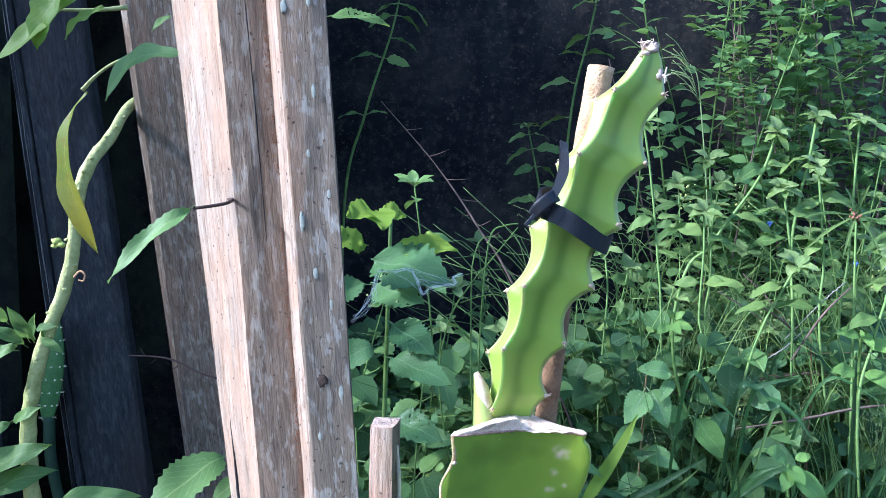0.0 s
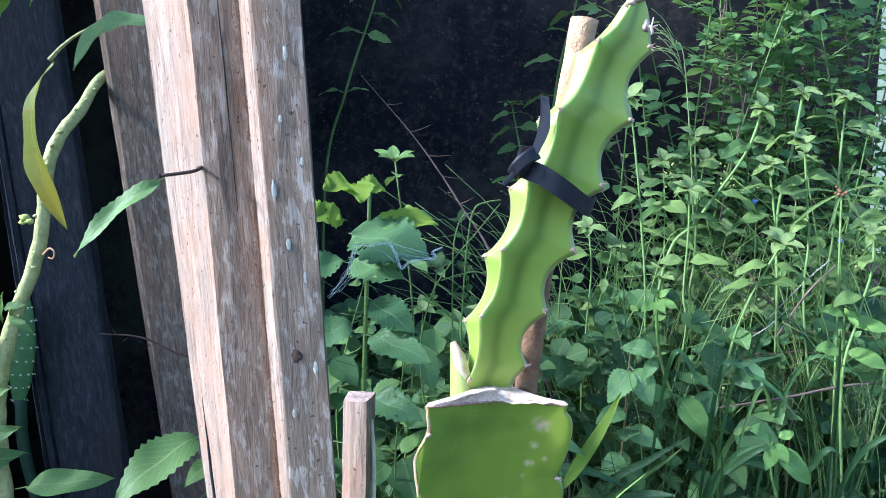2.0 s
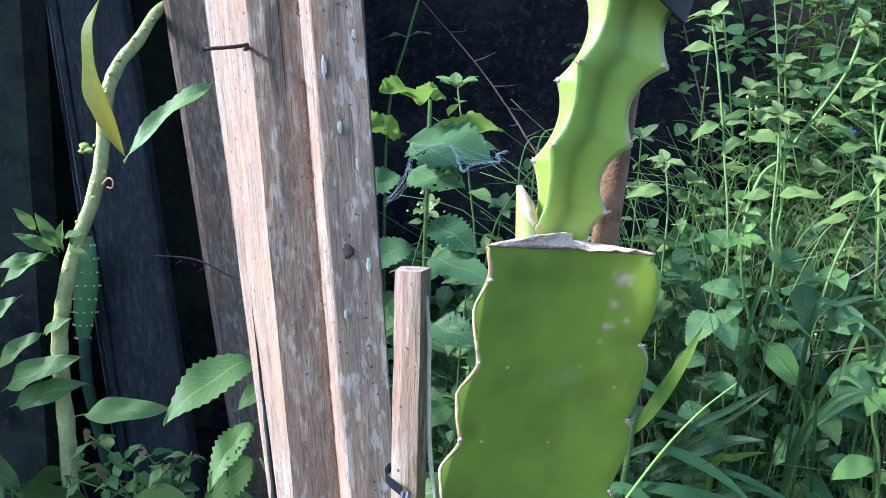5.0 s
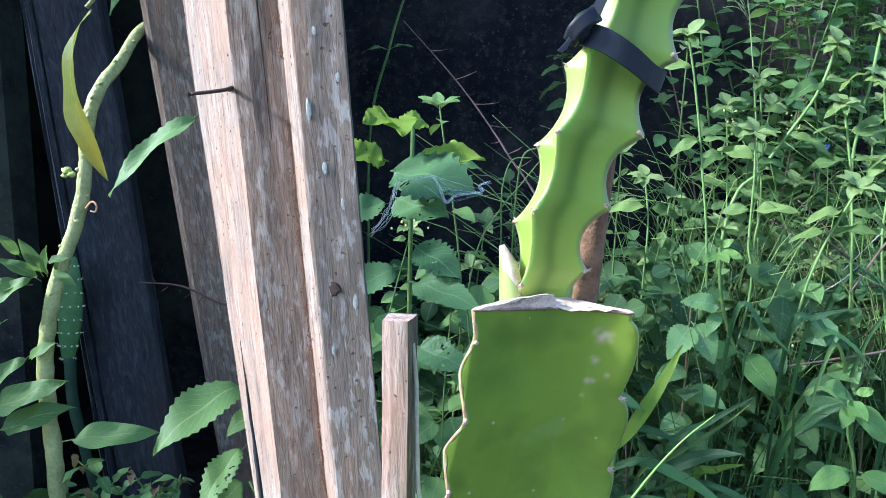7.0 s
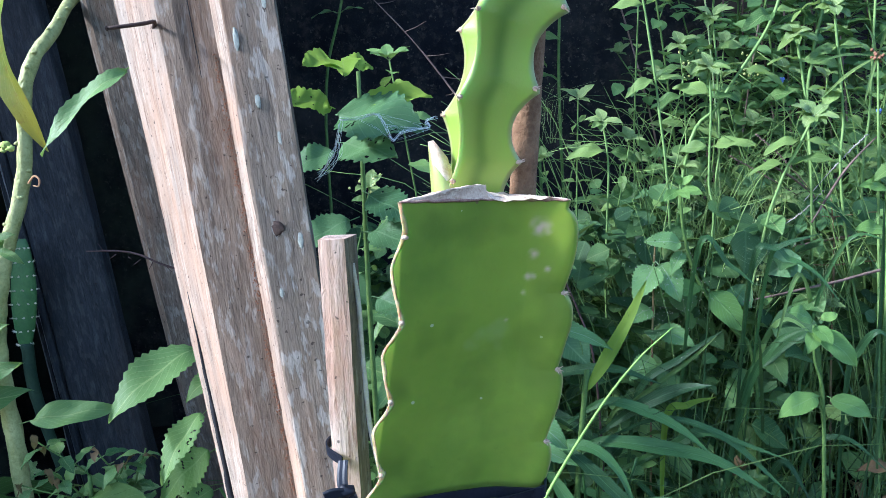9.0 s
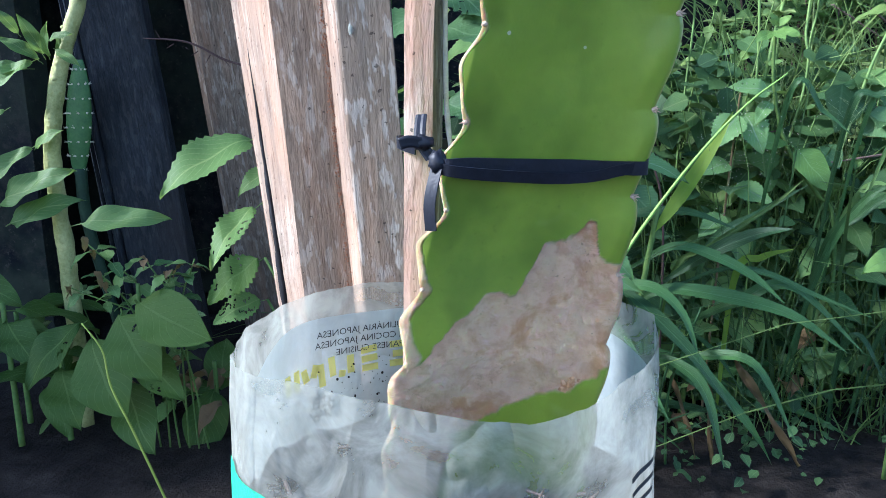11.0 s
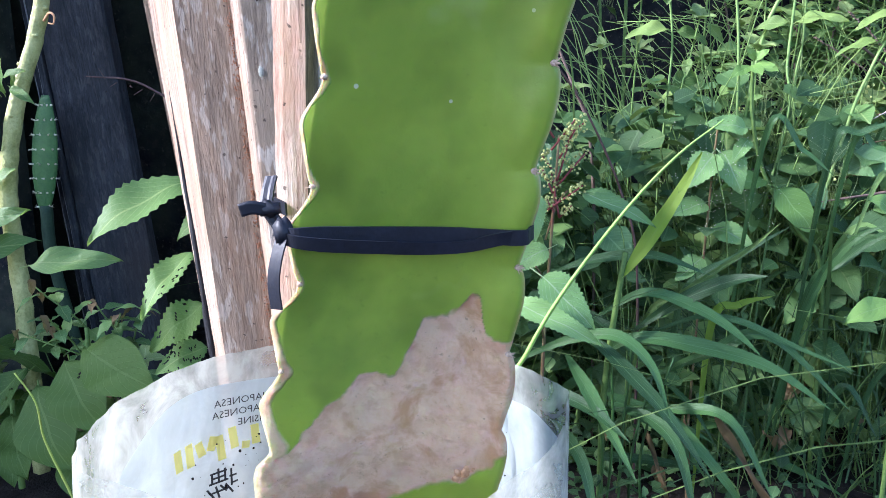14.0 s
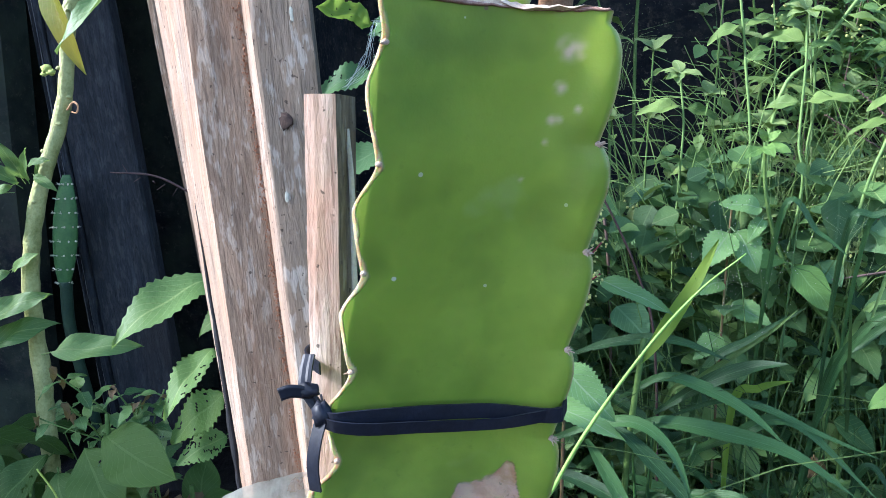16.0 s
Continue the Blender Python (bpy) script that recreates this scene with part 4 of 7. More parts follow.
def pad_tie():
    ob = thing("plastic_tie", None, None, "glossy black plastic strip tied round the pad and stake", "tie")
    up = Vector((0, -0.15, 1))
    y = 0.404
    v, f = ribbon([(-0.0190, 0.405, 0.3825), (-0.0125, 0.3905, 0.3810), (-0.002, 0.3915, 0.3812), (0.018, 0.4010, 0.3800), (0.045, 0.4080, 0.3790), (0.066, y + 0.0015, 0.3785), (0.0706, 0.411, 0.3788), (0.0695, 0.428, 0.3800), (0.045, 0.452, 0.383), (0.01, 0.468, 0.383), (-0.02, 0.472, 0.384), (-0.038, 0.466, 0.386), (-0.040, 0.452, 0.386), (-0.030, 0.440, 0.384)], 0.0056, 0.0008, 90, up, 0.3)
    sub("band", mesh("band", v, f, M_BLACKF, False), ob)
    v, f = ribbon([(-0.0150, 0.3910, 0.3800), (-0.009, 0.3885, 0.3790), (0.002, 0.3905, 0.3776), (0.018, 0.3985, 0.3757), (0.034, 0.4042, 0.3745), (0.048, 0.4056, 0.3752), (0.060, 0.4040, 0.3782), (0.0703, 0.4090, 0.3788)], 0.0048, 0.0006, 60, Vector((0, -0.30, 1)), 0.3)
    sub("second_turn", mesh("second_turn", v, f, M_BLACKF, False), ob)
    v, f = ribbon([(-0.0180, 0.396, 0.3835), (-0.0222, 0.397, 0.3900), (-0.0228, 0.400, 0.3955), (-0.0226, 0.404, 0.4005)], 0.0048, 0.0008, 24, Vector((1, 0, 0.3)))
    sub("strap", mesh("strap", v, f, M_BLACKF, False), ob)
    v, f = ribbon([(-0.0150, 0.391, 0.3810), (-0.0170, 0.3885, 0.3720), (-0.0180, 0.388, 0.3640), (-0.0175, 0.3885, 0.3550)], 0.0052, 0.0007, 20, Vector((1, -0.4, 0.1)))
    sub("loose_end", mesh("loose_end", v, f, M_BLACKF, False), ob)
    a = blob((-0.0150, 0.3915, 0.3825), 0.0042, 12, 8, (0.9, 0.7, 1.1), 0.6, 1)
    b = blob((-0.0210, 0.3955, 0.3895), 0.0038, 12, 8, (1.2, 0.7, 0.8), 0.7, 5)
    c = ribbon([(-0.0210, 0.394, 0.3895), (-0.0260, 0.392, 0.3905), (-0.0300, 0.391, 0.3895)], 0.0045, 0.0008, 12, Vector((0.2, 0, 1)))
    sub("knot", mesh("knot", *join(a, b, c), M_BLACKF), ob)


BAG = (-0.0185, 0.452)


def bag_point(a, z, inset=0.0):
    """A point of the sack's skin at angle a (0 is +x, counter-clockwise)."""
    h = z / 0.285
    r = 0.097 + 0.006 * math.sin(math.pi * h) - inset + 0.0022 * math.sin(5 * a + 1.3) * h + 0.0014 * abs(math.sin(4.5 * a + 9 * z))
    r += 0.0030 * noise.noise(Vector((math.cos(a) * 2.2, math.sin(a) * 2.2, z * 9))) + 0.0006 * noise.noise(Vector((math.cos(a) * 7, math.sin(a) * 7, z * 28 + 5)))
    crease = noise.noise(Vector((math.cos(a) * 4.5, math.sin(a) * 4.5, z * 38)))
    r += 0.0011 * (0.5 - abs(crease)) * (0.4 + 0.6 * h)
    # flattened corners where the empty sack was folded
    for at, much in ((3.55, 0.0040), (3.12, 0.0025), (0.22, 0.0055)):
        r += much * h * h * math.exp(-abs((a - at + math.pi) % (2 * math.pi) - math.pi) / 0.13)
    return Vector((BAG[0] + r * math.cos(a) * 1.04, BAG[1] + r * math.sin(a) * 0.98, z))


def rim_z(a):
    """The limp rim: high at the back and at the folded corner, sagging in front."""
    up = np.interp(a % (2 * math.pi), (0.0, 0.45, 0.75, 1.35, 2.1, 2.7, 3.3, 3.6, 3.9, 4.1, 4.65, 5.1, 5.6, 6.0, 6.2832), (0.294, 0.297, 0.295, 0.287, 0.295, 0.291, 0.290, 0.290, 0.2945, 0.2965, 0.293, 0.286, 0.286, 0.289, 0.294))
    return float(up) + 0.0009 * noise.noise(Vector((math.cos(a) * 6, math.sin(a) * 6, 1))) + 0.0006 * noise.noise(Vector((math.cos(a) * 22, math.sin(a) * 22, 1)))


def sack():
    ob = thing("plastic_sack", None, None, "translucent white printed plastic sack filled with soil as a planter", "planter")
    NA, NZ = 300, 90
    verts, faces = [], []
    for side in (0,):
        for i in range(NZ + 1):
            for k in range(NA):
                a = 2 * math.pi * k / NA
                z = rim_z(a) * (i / NZ)
                verts.append(bag_point(a, z, 0.0008 * side))
    for i in range(NZ):
        for k in range(NA):
            a, b = i * NA + k, i * NA + (k + 1) % NA
            faces.append((a, b, b + NA, a + NA))
    faces.append(tuple(range(NA - 1, -1, -1)))
    sub("skin", mesh("skin", verts, faces, M_BAG), ob)
    # soil inside
    sv, sf = [], []
    for i in range(15):
        for k in range(60):
            a = 2 * math.pi * k / 60
            p = bag_point(a, 0.205, 0.003)
            q = Vector((BAG[0], BAG[1], 0.205)).lerp(p, i / 14)
            q.z += 0.007 * noise.noise(q * 60) + 0.004 * noise.noise(q * 170)
            sv.append(q)
    for i in range(14):
        for k in range(60):
            a, b = i * 60 + k, i * 60 + (k + 1) % 60
            sf.append((a, b, b + 60, a + 60))
    sub("soil", mesh("soil", sv, sf, M_SOIL), ob, None, "dark crumbly soil in the sack")
    # the print: a whiter panel with a band above it, lettering that reads backwards from inside
    def patch(name, a0, a1, z0, z1, mat, inset, na=30, nz=8, label="", wave=0.0):
        pv, pf = [], []
        for j in range(nz + 1):
            for k in range(na + 1):
                a = a0 + (a1 - a0) * k / na
                z = z0 + (z1 - z0) * j / nz
                z -= wave * ((z - z0) / (z1 - z0)) * (max(0.0, (a - 2.55) / 0.5) ** 2 + max(0.0, (0.55 - a) / 0.4) ** 2)
                pv.append(bag_point(a, z, inset))
        for j in range(nz):
            for k in range(na):
                q = j * (na + 1) + k
                pf.append((q, q + 1, q + na + 2, q + na + 1))
        return sub(name, mesh(name, pv, pf, mat), ob, None, label)

    patch("print_panel", 0.10, 3.25, 0.150, 0.2765, M_WHITEPRINT, 0.0016, 80, 14, "whiter printed panel inside the sack", 0.016)
    def stroke(name, a0, z0, a1, z1, wide, mat):
        """A straight stroke of the print, laid on the inner skin."""
        d = Vector(((a1 - a0) * 0.098, z1 - z0))
        e = Vector((-d.y, d.x)).normalized() * wide / 2
        pv, pf = [], []
        for i in range(9):
            for s in (-1, 1):
                q = Vector((a0 * 0.098, z0)) + d * (i / 8) + e * s
                pv.append(bag_point(q.x / 0.098, q.y, 0.0024))
        for i in range(8):
            pf.append((2 * i, 2 * i + 1, 2 * i + 3, 2 * i + 2))
        sub(name, mesh(name, pv, pf, mat), ob)

    # heavy yellow strokes of the trade mark
    for a0, z0, a1, z1 in (
        (2.735, 0.2475, 2.715, 0.2345), (2.660, 0.2485, 2.645, 0.2345), (2.600, 0.2470, 2.575, 0.2385), (2.530, 0.2400, 2.505, 0.2480), (2.478, 0.2475, 2.462, 0.2325),
        (2.400, 0.2505, 2.385, 0.2375), (2.345, 0.2380, 2.300, 0.2375), (2.272, 0.2495, 2.262, 0.2370),
        (2.200, 0.2505, 2.095, 0.2520), (2.195, 0.2445, 2.090, 0.2455), (2.190, 0.2385, 2.085, 0.2390), (2.010, 0.2525, 1.915, 0.2530), (1.990, 0.2460, 1.915, 0.2465), (2.010, 0.2395, 1.915, 0.2400),
    ):
        stroke("mark", a0, z0, a1, z1, 0.0046, M_YELLOWINK)
    rnd = random.Random(8)
    # a small bold black device, too worn to read
    for a0, z0, a1, z1 in ((2.61, 0.2285, 2.45, 0.2290), (2.59, 0.2245, 2.47, 0.2250), (2.62, 0.2205, 2.44, 0.2212), (2.59, 0.2290, 2.59, 0.2205), (2.47, 0.2310, 2.47, 0.2205), (2.53, 0.2320, 2.53, 0.2205), (2.64, 0.2170, 2.58, 0.2090), (2.56, 0.2180, 2.53, 0.2080), (2.52, 0.2180, 2.46, 0.2120), (2.47, 0.2180, 2.40, 0.2090), (2.60, 0.2130, 2.44, 0.2140), (2.41, 0.2290, 2.41, 0.2150), (2.43, 0.2230, 2.36, 0.2230), (2.42, 0.2170, 2.35, 0.2175)):
        stroke("print_mark", 2.47 + 0.62 * (a0 - 2.5), 0.219 + 0.75 * (z0 - 0.22), 2.47 + 0.62 * (a1 - 2.5), 0.219 + 0.75 * (z1 - 0.22), 0.0012, M_INK)
    # soil splashed on the inner side
    pairs = []
    for k in range(90):
        a = rnd.gauss(2.15, 0.25) if k % 6 else rnd.gauss(0.6, 0.15)
        z = 0.212 + abs(rnd.gauss(0, 0.018))
        if 0 < a < 3.2 and z < 0.262:
            p = bag_point(a, z, 0.0028)
            pairs.append(blob(p, rnd.uniform(0.0003, 0.0009) * rnd.choice((0.6, 1.0)), 5, 3, (1, 1, rnd.uniform(0.6, 1.4)), 0.5, k))
    sub("soil_splash", mesh("soil_splash", *join(*pairs), M_SOIL), ob, None, "specks of soil on the inner film", "stuff")
    for a0, a1, z0, z1 in ((3.6, 4.1, 0.215, 0.243), (5.55, 5.9, 0.20, 0.215)):
        patch("outer_mark", a0, a1, z0, z1, M_GREENINK if a0 < 4 else M_YELLOWINK, -0.0010, 12, 4)
    for k in range(3):
        patch("outer_line", 5.72, 5.98, 0.240 - 0.007 * k, 0.2425 - 0.007 * k, M_INK, -0.0010, 8, 1)
    for k, (line, size, a0) in enumerate((("PARA CULIN\u00c1RIA JAPONESA", 0.0060, 1.71), ("PARA LA COCINA JAPONESA", 0.0060, 1.71), ("JAPANESE CUISINE", 0.0060, 1.86))):
        cu = bpy.data.curves.new("lettering", "FONT")
        cu.body, cu.size, cu.extrude, cu.resolution_u = line, size, 0.0, 2
        tmp = bpy.data.objects.new("tmp", cu)
        scene.collection.objects.link(tmp)
        dg = bpy.context.evaluated_depsgraph_get()
        me = bpy.data.meshes.new_from_object(tmp.evaluated_get(dg))
        bpy.data.objects.remove(tmp)
        z0 = 0.2640 - 0.0066 * k
        for v in me.vertices:
            # wrapped on the inner skin; it was printed to be read from outside
            a = a0 + v.co.x / 0.098
            v.co = bag_point(a, z0 + v.co.y, 0.0024)
        me.materials.clear()
        me.materials.append(M_INK)
        sub("lettering", me, ob, None, "small black capitals printed on the sack")
    # wood chips and roots on the soil
    pairs = []
    for k in range(60):
        a, r = rnd.uniform(0, 6.28), rnd.uniform(0.02, 0.085)
        c = Vector((BAG[0] + r * math.cos(a), BAG[1] + r * math.sin(a), 0.210))
        d = Vector((rnd.uniform(-1, 1), rnd.uniform(-1, 1), rnd.uniform(-0.1, 0.5))) * rnd.uniform(0.006, 0.018)
        pairs.append(tube([c - d, c, c + d], [0.0006, 0.0012, 0.0005], 5, 5))
    sub("bark_litter", mesh("bark_litter", *join(*pairs), M_TWIG), ob, None, "dark bits of twig and bark on the soil", "stuff")


pad()
shoot()
stick()
stem_tie()
stake()
pad_tie()
sack()


# ---- plants ----
NETTLE = [leaf_mesh("leaf", L_NETTLE, 0.054, 0.033, 11, 0.30, 0.22, 0.72, 0.4, 22, 0, 0.012, s) for s in range(4)]
HERB = [leaf_mesh("leaf", L_HERB, 0.040, 0.0210, 5, 0.38, 0.22, 0.78, 0.6, 10, 0, 0.006, s) for s in range(4)]
PALE = [leaf_mesh("leaf", L_PALE, 0.025, 0.0155, 5, 0.35, 0.3, 0.75, 0.5, 10, 0, 0.002, s) for s in range(3)]
ROUND = [leaf_mesh("leaf", L_SHRUB, 0.031, 0.0215, 0, 0.22, 0.2, 0.85, 0.3, 7, 0, 0.002, s) for s in range(4)]
BLADES = [leaf_mesh("blade", L_BLADE, 0.24, 0.019, 0, c, 0.35, 0.55, 0.15, 22, 0, 0, s) for s, c in enumerate((0.25, 0.45, 0.7, 0.95))]
NARROW = [leaf_mesh("blade", L_BLADE, 0.24, 0.0095, 0, c, 0.35, 0.55, 0.15, 22, 0, 0, s) for s, c in enumerate((0.15, 0.4, 0.7, 1.0))]
DRY = [leaf_mesh("dry_leaf", L_DRY, 0.05, 0.025, 0, 0.6, 0.5, 0.8, 1.2, 9, 0, 0, s) for s in range(3)]


def shade_of_stem(pts, r0, r1, mat=None, n=14, seg=6, lumps=0.05):
    v, f = tube(pts, [r0, (r0 + r1) / 2, r1], n, seg, 1.0, lumps)
    return mesh("stem", v, f, mat or M_STEM)


def weed(x, y, h, kind, seed, group, label, tilt=0.32, bottom=0.14, lean_to=None, z0=-0.005):
    """An upright weed with leaves in opposite pairs and a leafy or budded head."""
    rnd = random.Random(seed)
    dx, dy = lean_to if lean_to else (rnd.uniform(-tilt, tilt) * h, rnd.uniform(-0.16, 0.16) * h)
    wig = 0.07 * h
    pts = [Vector((0, 0, 0)), Vector((dx * 0.25 + rnd.uniform(-wig, wig), dy * 0.3, h * 0.3)), Vector((dx * 0.6 + rnd.uniform(-wig, wig), dy * 0.6, h * 0.65)), Vector((dx, dy, h))]
    path = smooth_path(pts, 40)
    ob = thing("weed", None, (x, y, z0), label, "weed", group)
    r = 0.0008 + 0.0015 * h
    red = kind == "bud"
    sub("stem", shade_of_stem(pts, r * 1.1, r * 0.6, M_REDSTEM if red else M_STEM), ob)
    meshes, gap, size, drop = {
        "nettle": (NETTLE, 0.044, 1.0, 8),
        "herb": (HERB, 0.052, 1.1, 0),
        "bud": (NETTLE, 0.06, 0.85, 10),
        "big": (NETTLE, 0.07, 1.25, 4),
    }[kind]
    z, turn = h * bottom, rnd.uniform(0, 180)
    while z < h - 0.012:
        p = path[min(39, int(39 * z / h))]
        t = z / h
        s = size * (0.65 + 0.5 * math.sin(math.pi * min(1, t * 0.9 + 0.1))) * rnd.uniform(0.65, 1.1) * (1.0 if t < 0.8 else 0.7)
        for side in (0, 180):
            if rnd.random() < 0.08:
                continue
            sub("leaf", rnd.choice(meshes), ob, facing(p, turn + side + rnd.uniform(-20, 20), rnd.uniform(-25, 32) + drop * 0.3, rnd.uniform(-25, 25), s, rnd.uniform(0, 45)))
        turn += 90 + rnd.uniform(-25, 25)
        z += gap * rnd.uniform(0.75, 1.2) * (1.15 - 0.4 * t)
    top = path[-1]
    for k in range(3 if kind == "bud" else 6 if kind == "herb" else 5 if rnd.random() < 0.5 else 2):
        sub("top_leaf", rnd.choice(PALE if kind != "big" else NETTLE), ob, facing(top, k * 72 + rnd.uniform(-20, 20), rnd.uniform(15, 55), 0, rnd.uniform(0.7, 1.2) * (0.55 if kind == "big" else 1), 25))
    if kind in ("bud", "nettle") and rnd.random() < (1.0 if kind == "bud" else 0.4):
        pairs = []
        for k in range(26 if kind == "bud" else 14):
            b = top + Vector((rnd.gauss(0, 0.010), rnd.gauss(0, 0.010), rnd.uniform(-0.012, 0.032)))
            pairs.append(blob(b, rnd.uniform(0.0014, 0.0026), 6, 4, rough=0.4, seed=k))
        sub("bud_cluster", mesh("bud_cluster", *join(*pairs), M_BUD), ob, None, "small yellow-green bud cluster", "stuff")
    return ob


def shrub(x, y, h, seed, reach=0.25):
    """A twiggy shrub with many small round leaves."""
    rnd = random.Random(seed)
    ob = thing("shrub", None, (x, y, -0.005), "wiry shrub with many small blue-green round leaves", "shrub", "shrubs by the wall")
    for b in range(5):
        dx, dy = rnd.uniform(-reach, reach), rnd.uniform(-0.14, 0.06)
        hh = h * rnd.uniform(0.7, 1.05)
        pts = [Vector((rnd.uniform(-0.02, 0.02), 0, 0)), Vector((dx * 0.35, dy * 0.4, hh * 0.55)), Vector((dx, dy, hh))]
        path = smooth_path(pts, 60)
        br = sub("branch", shade_of_stem(pts, 0.0026, 0.0010, M_TWIG if b % 2 else M_STEM, 20), ob)
        z = 0.28 * hh
        side = 0
        while z < hh:
            p = path[min(59, int(59 * z / hh))]
            # short side shoots carrying leaves in two rows
            if rnd.random() < 0.35:
                ang, ln = rnd.uniform(0, 360), rnd.uniform(0.05, 0.12)
                d = Vector((math.cos(radians(ang)), math.sin(radians(ang)) * 0.6, rnd.uniform(0.1, 0.7))).normalized()
                q = p + d * ln
                sub("twig", mesh("twig", *tube([p, p + d * ln * 0.5 + Vector((0, 0, 0.006)), q], [0.0010, 0.0006], 6, 4), M_STEM), br)
                k = 0.25
                while k <= 1.0:
                    s2 = 1 if int(k * 20) % 2 else -1
                    sub("leaf", rnd.choice(ROUND), br, facing(p.lerp(q, k), ang - 90 + s2 * rnd.uniform(35, 75), rnd.uniform(-10, 35), rnd.uniform(-25, 25), rnd.uniform(0.6, 1.15), rnd.uniform(0, 45)))
                    k += 0.026 / ln
            sub("leaf", rnd.choice(ROUND), br, facing(p, side + rnd.uniform(-40, 40), rnd.uniform(0, 40), rnd.uniform(-20, 20), rnd.uniform(0.7, 1.2), rnd.uniform(0, 45)))
            side += 137
            z += rnd.uniform(0.018, 0.034)
    return ob


def blade_clump(x, y, n, seed, size=1.0, spread=(20, 160), lift=(5, 60), label="clump of long broad dark green grass blades", group="grass clumps", mats=None):
    rnd = random.Random(seed)
    ob = thing("grass_clump", None, (x, y, 0.0), label, "grass", group)
    for k in range(n):
        p = Vector((rnd.uniform(-0.03, 0.03), rnd.uniform(-0.03, 0.03), rnd.uniform(0.0, 0.10) * size))
        sub("blade", rnd.choice(mats or BLADES), ob, facing(p, rnd.uniform(*spread), rnd.uniform(*lift), rnd.uniform(-25, 25), size * rnd.uniform(0.7, 1.15)))
    sub("stem", shade_of_stem([(0, 0, 0), (0.005, 0, 0.06 * size), (0.012, -0.004, 0.13 * size)], 0.004, 0.002), ob)
    return ob


def fine_grass():
    """Thin grass and airy seed heads between the weeds: far too many to count."""
    rnd = random.Random(21)
    verts, faces, uvs = [], [], []
    for k in range(6500):
        x = rnd.uniform(-0.12, 1.3)
        y = 0.9 + 0.6 * rnd.random() ** 0.8
        if y < 0.95 and x < 0.2:
            continue
        if noise.noise(Vector((x * 8, y * 8, 4.2))) < -0.12:
            continue
        h = rnd.uniform(0.10, 0.40) + (0.22 if rnd.random() < 0.18 and x > 0.25 else 0)
        if x < 0.3:
            h *= 0.75
        w = rnd.uniform(0.0004, 0.0013) * (2.6 if rnd.random() < 0.14 else 1.0)
        a = rnd.uniform(0, 6.28)
        far = rnd.uniform(0.3, 1.2) * rnd.choice((0.7, 1.2, 1.8))
        dx, dy = math.cos(a) * h * far, math.sin(a) * h * far * 0.5
        bow = rnd.uniform(0.1, 0.7) * far
        pw, foot = rnd.choice(((1.6, 0.0), (1.1, 0.0), (1.05, rnd.uniform(0.02, 0.16))))
        o = len(verts)
        sx, sy = -math.sin(a) * w, math.cos(a) * w
        for i in range(8):
            t = i / 7
            q = (x + dx * t ** pw, y + dy * t ** pw, foot + h * (t - bow * t * t))
            ww = 1 - t ** 3
            verts += [(q[0] + sx * ww, q[1] + sy * ww, q[2]), (q[0] - sx * ww, q[1] - sy * ww, q[2] + 0.0006)]
            uvs += [(0.2, t), (0.8, t)]
        for i in range(7):
            faces.append((o + 2 * i, o + 2 * i + 1, o + 2 * i + 3, o + 2 * i + 2))
    thing("thin_grass", mesh("thin_grass", verts, faces, [L_LOW, L_HERB], True, uvs, None, [1 if i // 7 % 4 == 0 else 0 for i in range(len(faces))]), None, "thin tangled green grass among the weeds", "grass", kind="stuff")
    # long bent stalks that cross higher up
    pairs = []
    for k in range(640):
        x, y = rnd.uniform(0.18, 1.1), rnd.uniform(0.98, 1.38)
        h = rnd.uniform(0.28, 0.62)
        side = rnd.choice((-1, 1)) * rnd.uniform(0.05, 0.34)
        dy = rnd.uniform(-0.05, 0.05)
        sag = rnd.uniform(-0.06, 0.05)
        pairs.append(tube([(x, y, 0.0), (x + side * 0.22, y + dy * 0.3, h * 0.55), (x + side * 0.6, y + dy * 0.7, h * 0.90), (x + side, y + dy, h + sag)], [0.0010, 0.0008, 0.0004], 12, 3))
    thing("bent_grass", mesh("bent_grass", *join(*pairs), M_BENT), None, "long thin bent grass stalks crossing the weeds", "grass", kind="stuff")
    pairs = []
    for k in range(44):
        x, y, h = rnd.uniform(0.18, 1.1), rnd.uniform(0.92, 1.4), rnd.uniform(0.26, 0.50)
        top = Vector((x + rnd.uniform(-0.05, 0.05), y, h))
        pairs.append(tube([(x, y, 0), (x, y, h * 0.6), top], [0.0007, 0.0004], 6, 4))
        for j in range(42):
            d = Vector((rnd.gauss(0, 0.028), rnd.gauss(0, 0.02), rnd.uniform(-0.07, 0.06)))
            pairs.append(blob(top + d, rnd.uniform(0.0006, 0.0012), 4, 2, rough=0.2))
    thing("seed_heads", mesh("seed_heads", *join(*pairs), M_STEM), None, "airy specks of grass seed heads", "grass", kind="stuff")


